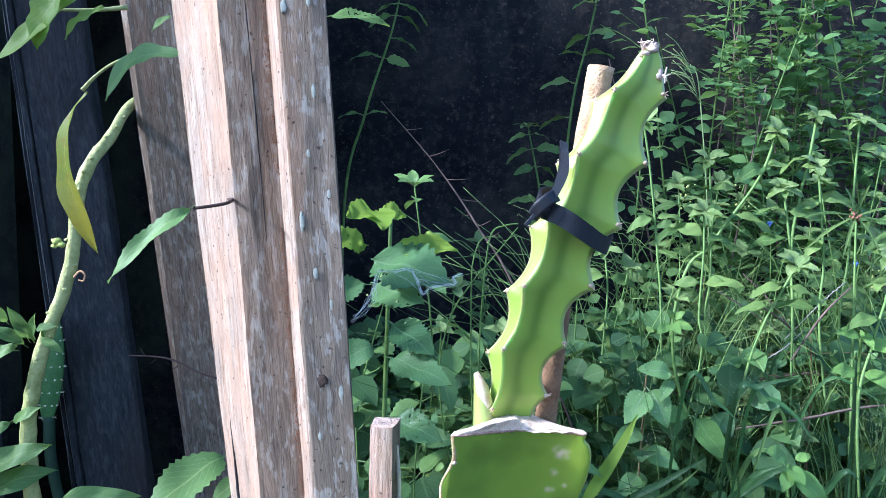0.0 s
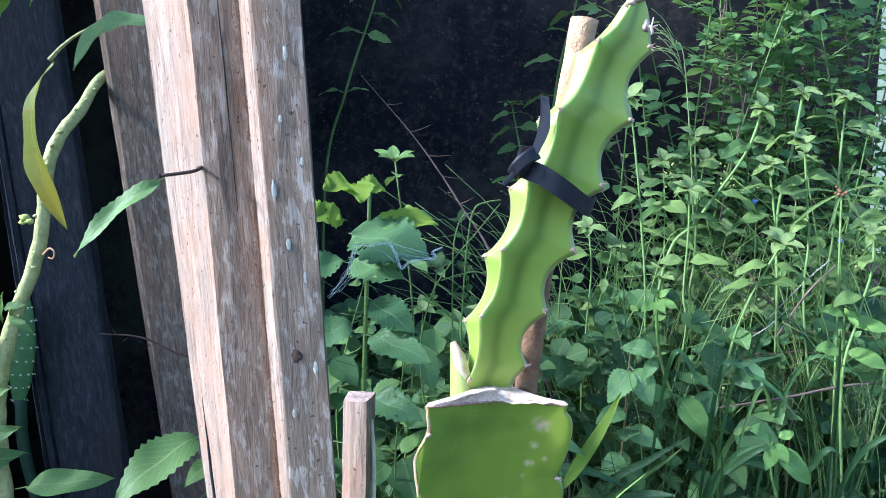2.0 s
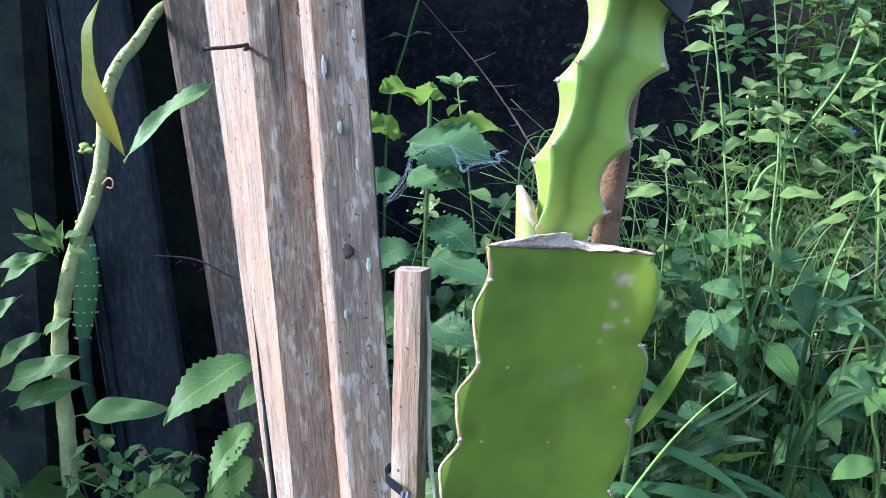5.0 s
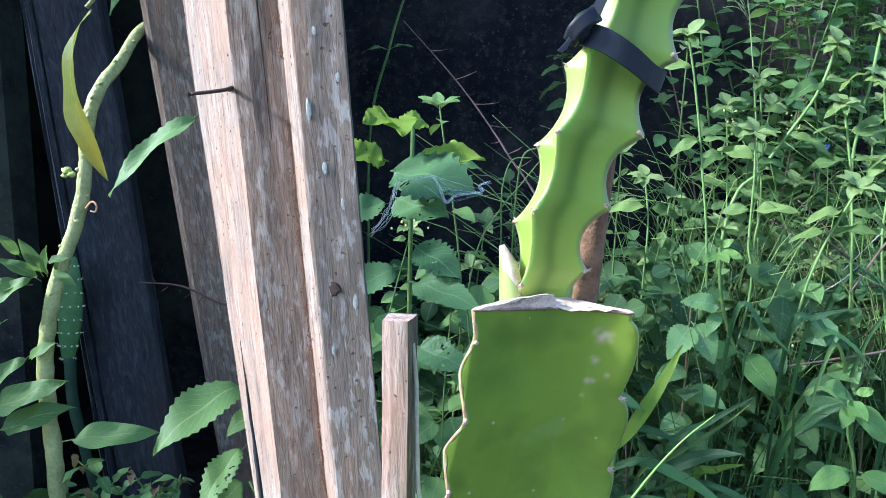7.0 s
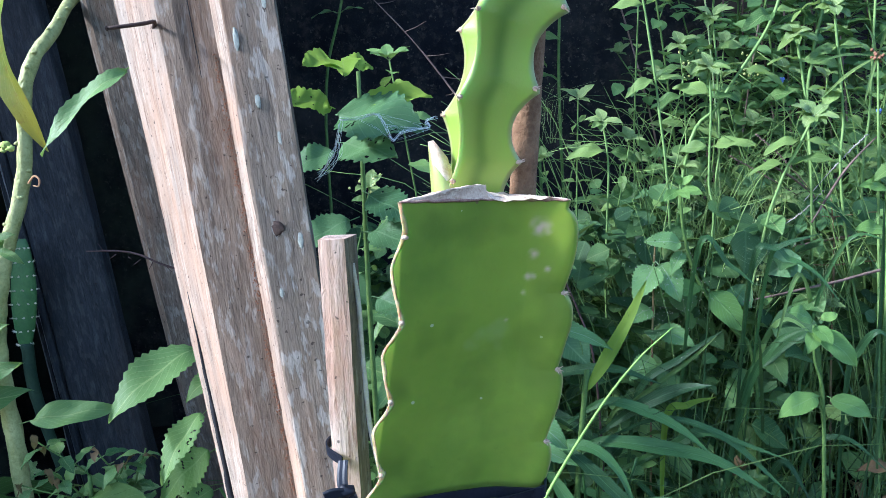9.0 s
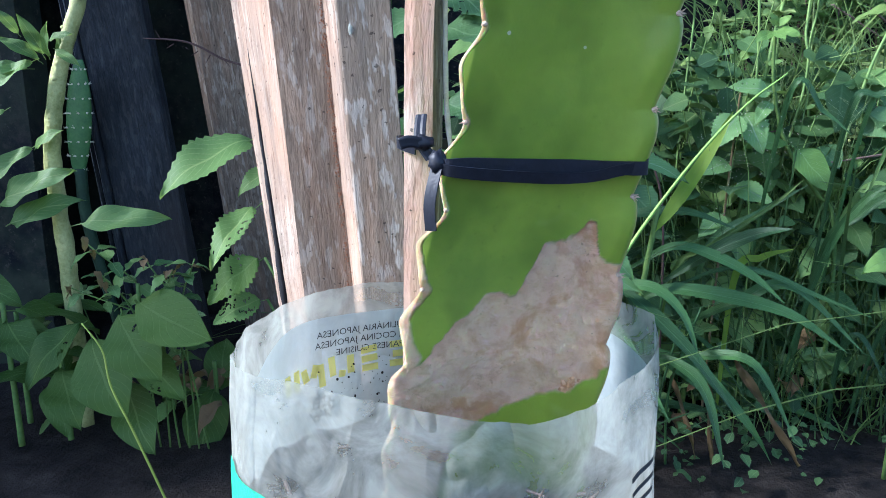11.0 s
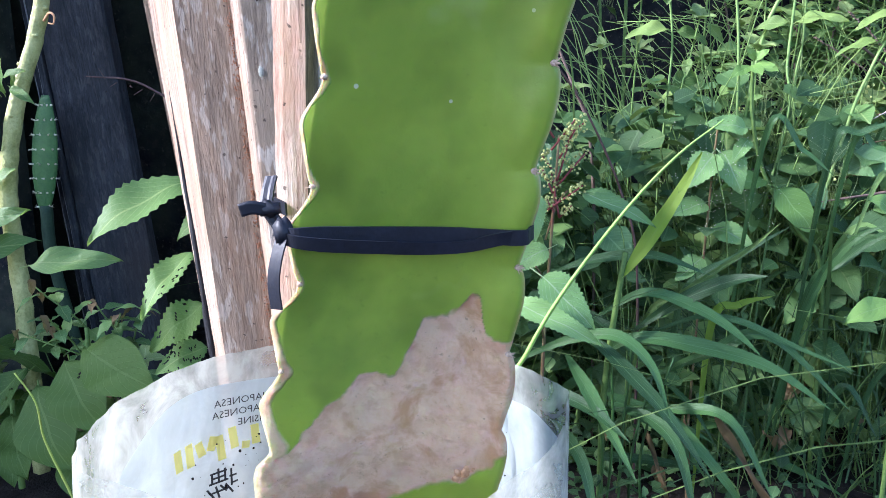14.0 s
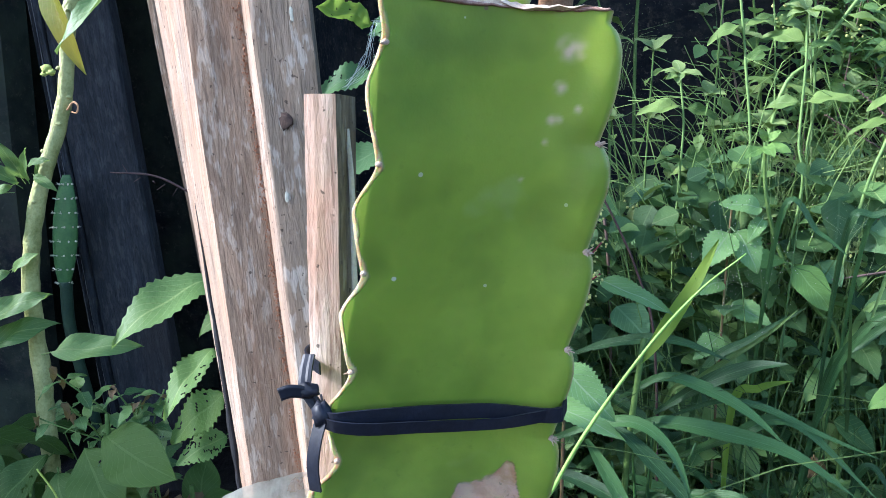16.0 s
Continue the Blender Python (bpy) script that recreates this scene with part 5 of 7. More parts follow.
def undergrowth():
    """The low leafy mat over the soil."""
    rnd = random.Random(33)
    verts, faces, uvs = [], [], []
    for k in range(15000):
        x, y = rnd.uniform(-0.25, 1.6), rnd.uniform(0.9, 1.53)
        if x < 0.6 and y < 0.98 and rnd.random() < 0.6:
            continue
        if noise.noise(Vector((x * 9, y * 9, 1.7))) < -0.05:
            continue
        cap = 0.32 if x < 0.3 else 0.40
        z = cap * rnd.random() ** 1.5 * (0.35 + 0.65 * min(1, (y - 0.85) / 0.3)) + 0.006
        L, W = rnd.choice((rnd.uniform(0.008, 0.018), rnd.uniform(0.008, 0.018), rnd.uniform(0.014, 0.036))), rnd.uniform(0.45, 0.75)
        m = facing((x, y, z), rnd.uniform(0, 360), rnd.uniform(-35, 45), rnd.uniform(-35, 35), L, rnd.uniform(-5, 45))
        o = len(verts)
        for u, v, zz in ((0, 0, 0), (-0.5, 0.3, 0.10), (-0.42, 0.65, 0.06), (0, 1, -0.2), (0.42, 0.65, 0.06), (0.5, 0.3, 0.10), (0, 0.5, -0.02)):
            verts.append(m @ Vector((u * W, v, zz)))
            uvs.append((0.5 + u, v))
        for a, b in ((0, 1), (1, 2), (2, 3), (3, 4), (4, 5), (5, 0)):
            faces.append((o + 6, o + b, o + a))
    # mostly L_LOW, so the mat's shade sits in its colour
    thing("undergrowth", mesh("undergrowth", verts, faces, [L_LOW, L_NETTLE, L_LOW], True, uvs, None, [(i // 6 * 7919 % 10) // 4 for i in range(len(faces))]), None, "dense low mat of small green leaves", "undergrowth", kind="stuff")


def hanging(ob, name, pts, width, mat, face, label="", low=0.85, twist=0.0):
    """A narrow leaf bent along pts, folded along its midrib."""
    path = smooth_path(pts, 26)
    verts, faces, uvs = [], [], []
    for i, p in enumerate(path):
        d = (path[min(i + 1, 25)] - path[max(i - 1, 0)]).normalized()
        t = i / 25
        s = d.cross(Vector(face)).normalized()
        u = s.cross(d)
        s, u = s * math.cos(twist * t) + u * math.sin(twist * t), u * math.cos(twist * t) - s * math.sin(twist * t)
        w = width / 2 * math.sin(math.pi * (0.03 + 0.97 * t) ** low) ** 0.8 * (1 + 0.08 * math.sin(t * 23)) + 0.0003 if t < 1 else 0.0003
        for c in (-1, -0.5, 0, 0.5, 1):
            verts.append(p + s * (w * c) + u * (abs(c) * w * 0.3 + 0.0012 * math.sin(t * 17 + c * 2)))
            uvs.append((0.5 + c / 2, t))
    for i in range(25):
        for k in range(4):
            a = i * 5 + k
            faces.append((a, a + 1, a + 6, a + 5))
    return sub(name, mesh(name, verts, faces, mat, True, uvs), ob, None, label)


def thick_stem_plant():
    ob = thing("green_stemmed_plant", None, (-0.54, 0.93, -0.01), "thick bare green stem with nodes, few leaves and one yellowing leaf", "plant")
    o = Vector((-0.54, 0.93, -0.01))
    line = [(-0.530, 0.93, -0.01), (-0.530, 0.93, 0.20), (-0.533, 0.93, 0.33), (-0.514, 0.93, 0.43), (-0.478, 0.94, 0.54), (-0.461, 0.947, 0.655), (-0.438, 0.98, 0.715), (-0.428, 1.03, 0.765), (-0.39, 1.08, 0.79)]
    v, f = tube([Vector(p) - o for p in line], [0.0098, 0.0098, 0.0095, 0.0090, 0.0082, 0.0078, 0.0072, 0.0067, 0.0062], 120, 14, 1.0, 0.20)
    sub("stem", mesh("stem", v, f, M_THICK), ob)
    rnd = random.Random(4)
    path = smooth_path([Vector(p) - o for p in line], 60)
    for k in range(22, 58, 2):
        p = path[k]
        a = rnd.uniform(0, 6.28)
        v, f = blob(p + Vector((math.cos(a) * 0.008, -abs(math.sin(a)) * 0.008, 0)), 0.0034, 8, 5, (1.0, 0.8, 0.7), rough=0.5, seed=k)
        sub("node", mesh("node", v, f, M_THICK), ob)
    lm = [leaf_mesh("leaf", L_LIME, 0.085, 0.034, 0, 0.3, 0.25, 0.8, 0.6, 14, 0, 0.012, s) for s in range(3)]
    # dark copy of the same leaf, shade put into its colour
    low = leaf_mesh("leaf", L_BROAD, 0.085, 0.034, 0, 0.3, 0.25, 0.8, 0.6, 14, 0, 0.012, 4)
    # the yellowing leaf hangs on a long curved stalk
    stalk = [Vector(p) - o for p in ((-0.366, 0.90, 0.808), (-0.394, 0.90, 0.796), (-0.416, 0.90, 0.781), (-0.433, 0.90, 0.764))]
    sub("stalk", mesh("stalk", *tube(stalk, [0.0016, 0.0018, 0.0022, 0.003], 16, 6), M_THICK), ob)
    hanging(ob, "yellow_leaf", [Vector(p) - o for p in ((-0.427, 0.90, 0.762), (-0.444, 0.897, 0.737), (-0.453, 0.895, 0.701), (-0.450, 0.895, 0.652), (-0.439, 0.895, 0.615), (-0.418, 0.895, 0.567))], 0.033, L_YELLOW, (-0.80, -0.55, 0.20), "yellow-green leaf browning towards its tip", 1.5, 0.8)
    hanging(ob, "leaf", [Vector(p) - o for p in ((-0.300, 0.862, 0.800), (-0.336, 0.86, 0.799), (-0.366, 0.86, 0.780), (-0.386, 0.86, 0.746))], 0.026, L_NETTLE, (-0.1, -0.8, 0.55))
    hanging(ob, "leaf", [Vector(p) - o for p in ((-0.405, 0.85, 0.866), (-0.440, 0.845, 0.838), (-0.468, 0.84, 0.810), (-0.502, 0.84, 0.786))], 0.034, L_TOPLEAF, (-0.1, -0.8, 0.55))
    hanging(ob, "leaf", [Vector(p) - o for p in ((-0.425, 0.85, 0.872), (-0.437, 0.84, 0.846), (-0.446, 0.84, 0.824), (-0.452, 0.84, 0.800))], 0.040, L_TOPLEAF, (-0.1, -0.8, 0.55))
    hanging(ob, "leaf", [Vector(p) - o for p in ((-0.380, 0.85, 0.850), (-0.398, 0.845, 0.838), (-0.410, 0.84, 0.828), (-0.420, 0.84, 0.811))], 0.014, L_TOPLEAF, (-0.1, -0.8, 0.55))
    for a, b, wide in (
        ((-0.445, 0.86, 0.88), (-0.50, 0.84, 0.90), 1.0), ((-0.505, 0.905, 0.470), (-0.470, 0.895, 0.476), 0.9), ((-0.540, 0.91, 0.475), (-0.560, 0.895, 0.505), 0.9), ((-0.500, 0.905, 0.462), (-0.468, 0.90, 0.440), 0.8),
        ((-0.528, 0.92, 0.452), (-0.584, 0.90, 0.409), 0.8), ((-0.520, 0.92, 0.45), (-0.535, 0.90, 0.50), 0.8), ((-0.515, 0.92, 0.45), (-0.50, 0.90, 0.49), 0.8), ((-0.535, 0.92, 0.44), (-0.60, 0.91, 0.43), 0.8), ((-0.571, 0.92, 0.397), (-0.61, 0.90, 0.355), 0.9), ((-0.52, 0.915, 0.445), (-0.565, 0.90, 0.475), 0.8), ((-0.50, 0.915, 0.455), (-0.487, 0.905, 0.48), 0.9),
        ((-0.590, 0.91, 0.256), (-0.483, 0.905, 0.286), 0.85), ((-0.600, 0.91, 0.275), (-0.488, 0.90, 0.327), 0.8), ((-0.537, 0.915, 0.355), (-0.600, 0.90, 0.300), 0.75), ((-0.545, 0.915, 0.347), (-0.500, 0.905, 0.369), 0.9), ((-0.468, 0.85, 0.268), (-0.360, 0.865, 0.277), 0.78), ((-0.65, 0.88, 0.20), (-0.552, 0.87, 0.170), 1.15), ((-0.66, 0.89, 0.30), (-0.60, 0.88, 0.27), 1.2),
    ):
        # leaves springing below 0.22 take the shaded copy
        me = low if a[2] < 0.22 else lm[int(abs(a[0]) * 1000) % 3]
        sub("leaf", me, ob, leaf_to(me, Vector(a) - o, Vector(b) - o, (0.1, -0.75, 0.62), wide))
    for k, (x, z, r) in enumerate(((-0.485, 0.579, 0.0055), (-0.479, 0.575, 0.0045), (-0.488, 0.573, 0.0035))):
        v, f = blob(Vector((x, 0.925, z)) - o, r, 9, 6, (1.2, 0.5, 0.8), 0.8, k)
        sub("bud", mesh("bud", v, f, M_TIPBUD), ob)
    hook = [Vector(p) - o for p in ((-0.468, 0.932, 0.533), (-0.458, 0.928, 0.541), (-0.451, 0.926, 0.537), (-0.453, 0.926, 0.529), (-0.459, 0.926, 0.530))]
    sub("dry_tendril", mesh("dry_tendril", *tube(hook, [0.0014, 0.0012, 0.0008], 14, 6), M_ORANGE), ob, None, "curled brown dry tendril")
    # a leafy branch that crosses above
    sub("twig", mesh("twig", *tube([Vector(p) - o for p in ((-0.375, 0.90, 0.862), (-0.41, 0.885, 0.855), (-0.45, 0.87, 0.852))], [0.003, 0.0018], 10, 6), M_THICK), ob)


def prickly_pear():
    o = Vector((-0.573, 1.06, -0.01))
    ob = thing("prickly_pear", None, o, "slim spiny green prickly pear pad on a dark stem", "cactus")
    sub("stem", mesh("stem", *tube([(0.03, 0.02, 0), (0.010, 0.01, 0.13), (-0.006, 0.0, 0.25), (-0.007, 0, 0.32)], [0.006, 0.007, 0.008, 0.008], 24, 10), plain("dark_pear_stem", (0.012, 0.03, 0.016), (0.03, 0.06, 0.03), 60)), ob)
    verts, faces = [], []
    rnd = random.Random(2)
    spots = []
    for i in range(25):
        t = i / 24
        w = 0.0185 * (math.sin(math.pi * (0.06 + 0.90 * t)) ** 0.6)
        for k in range(18):
            a = 2 * math.pi * k / 18
            p = Vector((w * math.cos(a) - 0.010 + 0.018 * t, 0.35 * w * math.sin(a), 0.312 + 0.155 * t))
            verts.append(p)
            if i % 3 == 1 and 0 < i < 24 and math.sin(a) < 0.3 and (k + i // 3) % 2 == 0:
                spots.append((p, Vector((math.cos(a), 0.8 * math.sin(a), 0.1))))
    for i in range(24):
        for k in range(18):
            a, b = i * 18 + k, i * 18 + (k + 1) % 18
            faces.append((a, b, b + 18, a + 18))
    faces += [tuple(range(17, -1, -1)), tuple(24 * 18 + k for k in range(18))]
    sub("pad", mesh("pad", verts, faces, M_OPUNTIA), ob)
    for p, d in spots:
        pairs = [blob(p, 0.0015, 5, 3)]
        for k in range(3):
            e = (d + Vector((rnd.uniform(-.6, .6), rnd.uniform(-.6, .3), rnd.uniform(-.4, .6)))).normalized()
            pairs.append(tube([p, p + e * 0.002, p + e * 0.0045], [0.0005, 0.0002], 3, 4))
        sub("spine", mesh("spine", *join(*pairs), M_SPINE), ob)


def left_plants():
    # sunlit, dim and shaded copies of one leaf, light put into colour
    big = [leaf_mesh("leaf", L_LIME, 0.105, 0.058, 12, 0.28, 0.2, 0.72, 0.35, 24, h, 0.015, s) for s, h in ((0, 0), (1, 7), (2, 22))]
    shade = leaf_mesh("leaf", L_BROAD, 0.105, 0.058, 12, 0.2, 0.15, 0.75, 0.5, 24, 5, 0.010, 8)
    dim = [leaf_mesh("leaf", L_NETTLE, 0.105, 0.050, 12, 0.28, 0.2, 0.72, 0.35, 24, 0, 0.015, 5)]
    o = Vector((-0.195, 0.775, -0.005))
    ob = thing("serrated_weed", None, o, "weed with large toothed green leaves, some eaten into holes", "weed")
    sub("stem", shade_of_stem([(0, 0, 0), (-0.005, 0.0, 0.40), (0.03, 0, 0.84)], 0.004, 0.002), ob)
    for a, b, k, wide in (
        ((-0.212, 0.755, 0.372), (-0.276, 0.680, 0.324), 0, 0.95), ((-0.212, 0.745, 0.312), (-0.242, 0.687, 0.262), 1, 0.8), ((-0.232, 0.80, 0.247), (-0.284, 0.77, 0.208), 4, 1.25), ((-0.232, 0.80, 0.203), (-0.280, 0.77, 0.187), 2, 1.2), ((-0.200, 0.76, 0.345), (-0.232, 0.74, 0.318), 0, 1.0),
        ((-0.226, 0.715, 0.632), (-0.302, 0.680, 0.556), 3, 0.48), ((-0.246, 0.708, 0.806), (-0.264, 0.70, 0.789), 0, 0.8),
    ):
        a, b = Vector(a) - o, Vector(b) - o
        me = (big + dim + [shade])[k]
        sub("leaf", me, ob, leaf_to(me, a, b, (-0.15, -0.75, 0.62), wide))
        foot = Vector((-0.005, 0.0, max(0.03, a.z - 0.07)))
        sub("stalk", mesh("stalk", *tube([foot, foot.lerp(a, 0.5) + Vector((0, 0, 0.012)), a], [0.0022, 0.0014], 8, 5), M_STEM), ob)
    sub("leaf", big[1], ob, leaf_to(big[1], Vector((-0.118, 0.78, 0.822)) - o, Vector((-0.050, 0.775, 0.811)) - o, (0.1, -0.6, 0.8), 0.75))
    rnd = random.Random(12)
    broad = [leaf_mesh("leaf", L_BROAD, 0.10, 0.058, 0, 0.35, 0.18, 0.85, 0.7, 14, 0, 0.012, s) for s in range(3)]
    for k, (x, y, z, n) in enumerate(((-0.52, 0.88, 0.06, 6), (-0.36, 0.95, 0.03, 4), (-0.60, 0.92, 0.10, 6), (-0.57, 0.86, 0.13, 5))):
        ob = thing("broadleaf_weed", None, (x, y, -0.005), "low rosette of broad soft green leaves", "weed", "broadleaf weeds by the fence")
        sub("stem", shade_of_stem([(0, 0, 0), (0, 0, z * 0.6), (0, 0, z + 0.05)], 0.004, 0.003), ob)
        for j in range(n):
            sub("leaf", rnd.choice(broad), ob, facing((0, 0, z + 0.01 * j), j * 360 / n + rnd.uniform(-25, 25), rnd.uniform(-25, 35), rnd.uniform(-15, 15), rnd.uniform(0.55, 1.05), rnd.uniform(5, 35)))
    for k in range(5):
        weed(rnd.uniform(-0.66, -0.40), rnd.uniform(0.88, 1.06), rnd.uniform(0.07, 0.16), rnd.choice(("herb", "herb", "nettle")), 300 + k, "small weeds by the fence", "small green weed with pale tips near the fence", 0.4, 0.15)
    for k in range(16):
        d = thing("dry_leaf", rnd.choice(DRY), facing((rnd.uniform(-0.6, -0.25), rnd.uniform(0.85, 1.0), rnd.uniform(0.01, 0.10)), rnd.uniform(0, 360), rnd.uniform(-30, 30), rnd.uniform(-40, 40), rnd.uniform(0.6, 1.0)), "curled brown dry leaf on the low weeds", "leaf", "dry leaves")
    # a dry twig that sticks out past the old board
    pairs = [tube([(-0.232, 0.80, 0.434), (-0.262, 0.80, 0.443), (-0.295, 0.798, 0.459), (-0.338, 0.796, 0.463)], [0.0012, 0.0012, 0.0010, 0.0006], 24, 6, 1, 0.5)]
    for k in range(7):
        p = Vector((-0.25 - 0.012 * k, 0.80, 0.440 + 0.0035 * k))
        pairs.append(tube([p, p + Vector((rnd.uniform(-0.01, 0.01), -0.003, rnd.uniform(-0.008, 0.012)))], [0.0006, 0.0002], 4, 4))
    thing("dry_twig", mesh("dry_twig", *join(*pairs), M_DARKTWIG), None, "thin dry twig caught on the old board", "twig")


def middle_plants():
    lm = [leaf_mesh("leaf", L_SHEEN, 0.075, 0.050, 10, 0.3, 0.2, 0.75, 0.5, 22, h, 0.015, s) for s, h in ((0, 0), (1, 9), (2, 4))]
    lit = leaf_mesh("leaf", L_SHEEN, 0.075, 0.056, 9, 0.25, 0.12, 0.80, 0.5, 22, 3, 0.004, 9)
    lime = [leaf_mesh("leaf", L_BRIGHT, 0.055, 0.040, 7, 0.25, 0.2, 0.8, 0.8, 16, h, 0.006, s) for s, h in ((3, 0), (4, 4))]
    o = Vector((-0.055, 0.80, -0.005))
    ob = thing("web_draped_weed", None, o, "tall weed with broad toothed leaves and a bright top leaf", "weed")
    sub("stem", shade_of_stem([(-0.01, 0, 0), (-0.005, 0, 0.35), (0.004, 0, 0.625)], 0.0034, 0.0020), ob)
    for a, b, wide, mm in (
        ((-0.060, 0.745, 0.622), (-0.086, 0.705, 0.619), 1.1, lime[0]), ((-0.058, 0.745, 0.622), (-0.032, 0.76, 0.617), 1.2, lime[1]), ((-0.058, 0.745, 0.624), (-0.052, 0.700, 0.606), 1.0, lime[0]),
        ((-0.064, 0.725, 0.576), (0.011, 0.682, 0.553), 1.0, lit), ((-0.066, 0.735, 0.552), (-0.012, 0.70, 0.535), 1.3, lm[1]), ((-0.074, 0.785, 0.585), (-0.118, 0.755, 0.596), 1.0, lime[1]), ((-0.046, 0.735, 0.583), (0.021, 0.72, 0.584), 0.7, lime[0]),
        ((-0.068, 0.785, 0.545), (-0.125, 0.765, 0.525), 0.9, lm[2]), ((-0.055, 0.79, 0.505), (-0.005, 0.76, 0.470), 1.1, lm[2]), ((-0.060, 0.79, 0.480), (-0.115, 0.765, 0.452), 1.0, lm[0]), ((-0.060, 0.79, 0.465), (0.016, 0.74, 0.448), 0.8, lm[0]), ((-0.055, 0.79, 0.400), (0.006, 0.745, 0.385), 0.9, lm[1]),
    ):
        sub("leaf", mm, ob, leaf_to(mm, Vector(a) - o, Vector(b) - o, (0.05, -0.72, 0.66), wide))
    # spider threads slung from leaf to leaf
    rnd = random.Random(6)
    pairs = []
    def threads(pts, n, spread, r):
        for k in range(n):
            j = [Vector(p) + Vector((rnd.gauss(0, spread), rnd.gauss(0, spread), rnd.gauss(0, spread))) for p in pts]
            pairs.append(tube(j, [r, r], 4 * len(pts), 4))
    edge = [(-0.053, 0.680, 0.569), (-0.038, 0.676, 0.5692), (-0.023, 0.672, 0.571), (-0.017, 0.670, 0.562), (-0.011, 0.668, 0.550), (-0.003, 0.670, 0.555), (0.018, 0.676, 0.558), (0.016, 0.678, 0.563), (0.024, 0.682, 0.566)]
    threads(edge, 9, 0.0009, 0.00009)
    for a, b in ((2, 5), (3, 6), (2, 6), (3, 5), (4, 6), (1, 4)):
        threads([edge[a], Vector(edge[a]).lerp(Vector(edge[b]), 0.5) + Vector((0, 0.004, -0.001)), edge[b]], 2, 0.0012, 0.00006)
    threads([(-0.053, 0.680, 0.567), (-0.058, 0.68, 0.550), (-0.062, 0.68, 0.542), (-0.067, 0.68, 0.533), (-0.075, 0.68, 0.525)], 6, 0.0011, 0.00014)
    threads([(-0.055, 0.680, 0.560), (-0.057, 0.68, 0.543), (-0.064, 0.68, 0.531), (-0.078, 0.68, 0.522)], 4, 0.0014, 0.00012)
    thing("spider_web", mesh("spider_web", *join(*pairs), M_WEB), None, "torn white spider web draped over the leaves", "web", kind="stuff")
    # second leafy weed just behind
    weed(0.0, 0.98, 0.655, "big", 71, "tall weeds by the wall", "tall green weed with broad leaves against the wall", lean_to=(-0.035, 0.0), bottom=0.5)
    # thin climbing stems on the wall
    for k, (x0, pts) in enumerate(((-0.20, ((0, 0, 0), (0.004, 0, 0.6), (0.05, -0.02, 0.80), (0.10, -0.02, 0.95), (0.125, -0.02, 1.06))), (0.24, ((0, 0, 0), (-0.01, 0, 0.55), (0.0, -0.01, 0.80), (0.035, -0.01, 0.96), (0.06, -0.01, 1.10))), (0.19, ((0, 0, 0), (0.0, 0, 0.5), (-0.005, 0, 0.64), (-0.03, 0, 0.775))))):
        ob = thing("climbing_weed", None, (x0, 1.42, -0.005), "thin upright green stem with small paired leaves before the wall", "weed", "thin stems before the wall")
        v, f = tube(pts, [0.0030, 0.0028, 0.0022, 0.0014], 40, 6)
        sub("stem", mesh("stem", v, f, M_STEM), ob)
        path = smooth_path(pts, 60)
        rr = random.Random(50 + k)
        z = 0.5
        while z < 0.99:
            p = path[int(59 * z)]
            hd = rr.uniform(-40, 40)
            for side in (90, -90):
                if rr.random() < 0.85:
                    sub("leaf", rr.choice(HERB), ob, facing(p, hd + side, rr.uniform(-20, 30), rr.uniform(-20, 20), rr.uniform(0.9, 1.5), rr.uniform(10, 50)))
            z += rr.uniform(0.06, 0.10)
        for j in range(5):
            sub("top_leaf", rr.choice(PALE), ob, facing(path[-1], j * 72, rr.uniform(10, 50), 0, 1.1))
    # a dry forked twig before the wall
    line = [(-0.086, 1.05, 0.771), (-0.015, 1.05, 0.690), (0.03, 1.05, 0.628), (0.055, 1.05, 0.589), (0.085, 1.05, 0.545), (0.12, 1.05, 0.47), (0.15, 1.05, 0.36), (0.16, 1.06, 0.0)]
    pairs = [tube(line, [0.0004, 0.0008, 0.0012, 0.0014, 0.0016, 0.0018, 0.002, 0.002], 60, 6, 1, 0.4)]
    path = smooth_path(line, 60)
    for k in range(4, 44, 4):
        p = path[k]
        d = Vector((rnd.choice((-1, 1)) * rnd.uniform(0.01, 0.035), rnd.uniform(-0.01, 0.01), rnd.uniform(-0.004, 0.014)))
        pairs.append(tube([p, p + d * 0.5 + Vector((0, 0, -0.001)), p + d], [0.0006, 0.0002], 6, 4))
    thing("dry_stalk", mesh("dry_stalk", *join(*pairs), M_TWIG), None, "brown leafless forked stalk before the dark wall", "twig")
    for pts in ([(0.073, 0.9, 0.588), (0.052, 0.9, 0.586), (0.042, 0.9, 0.563), (0.039, 0.9, 0.526), (0.04, 0.91, 0.40), (0.05, 0.92, 0.25)], [(0.095, 0.9, 0.60), (0.061, 0.9, 0.558), (0.040, 0.9, 0.533), (0.012, 0.9, 0.485), (0.0, 0.91, 0.40), (0.02, 0.93, 0.25)], [(0.025, 0.9, 0.507), (0.049, 0.9, 0.515), (0.075, 0.9, 0.516), (0.11, 0.91, 0.49), (0.12, 0.92, 0.40)]):
        v, f = tube(pts, [0.0006, 0.0010, 0.0012], 40, 5)
        thing("grass_tendril", mesh("grass_tendril", v, f, M_STEM), None, "thin curling grass stalk", "grass", "grass tendrils")
    # curled tendril of grass beside it
    v, f = tube([(0.045, 0.97, 0.25), (0.052, 0.96, 0.45), (0.058, 0.95, 0.545), (0.066, 0.95, 0.590), (0.082, 0.95, 0.60), (0.10, 0.95, 0.603)], [0.0010, 0.0012, 0.0012, 0.0009], 40, 5)
    thing("grass_tendril", mesh("grass_tendril", v, f, M_STEM), None, "thin curling grass stalk", "grass")


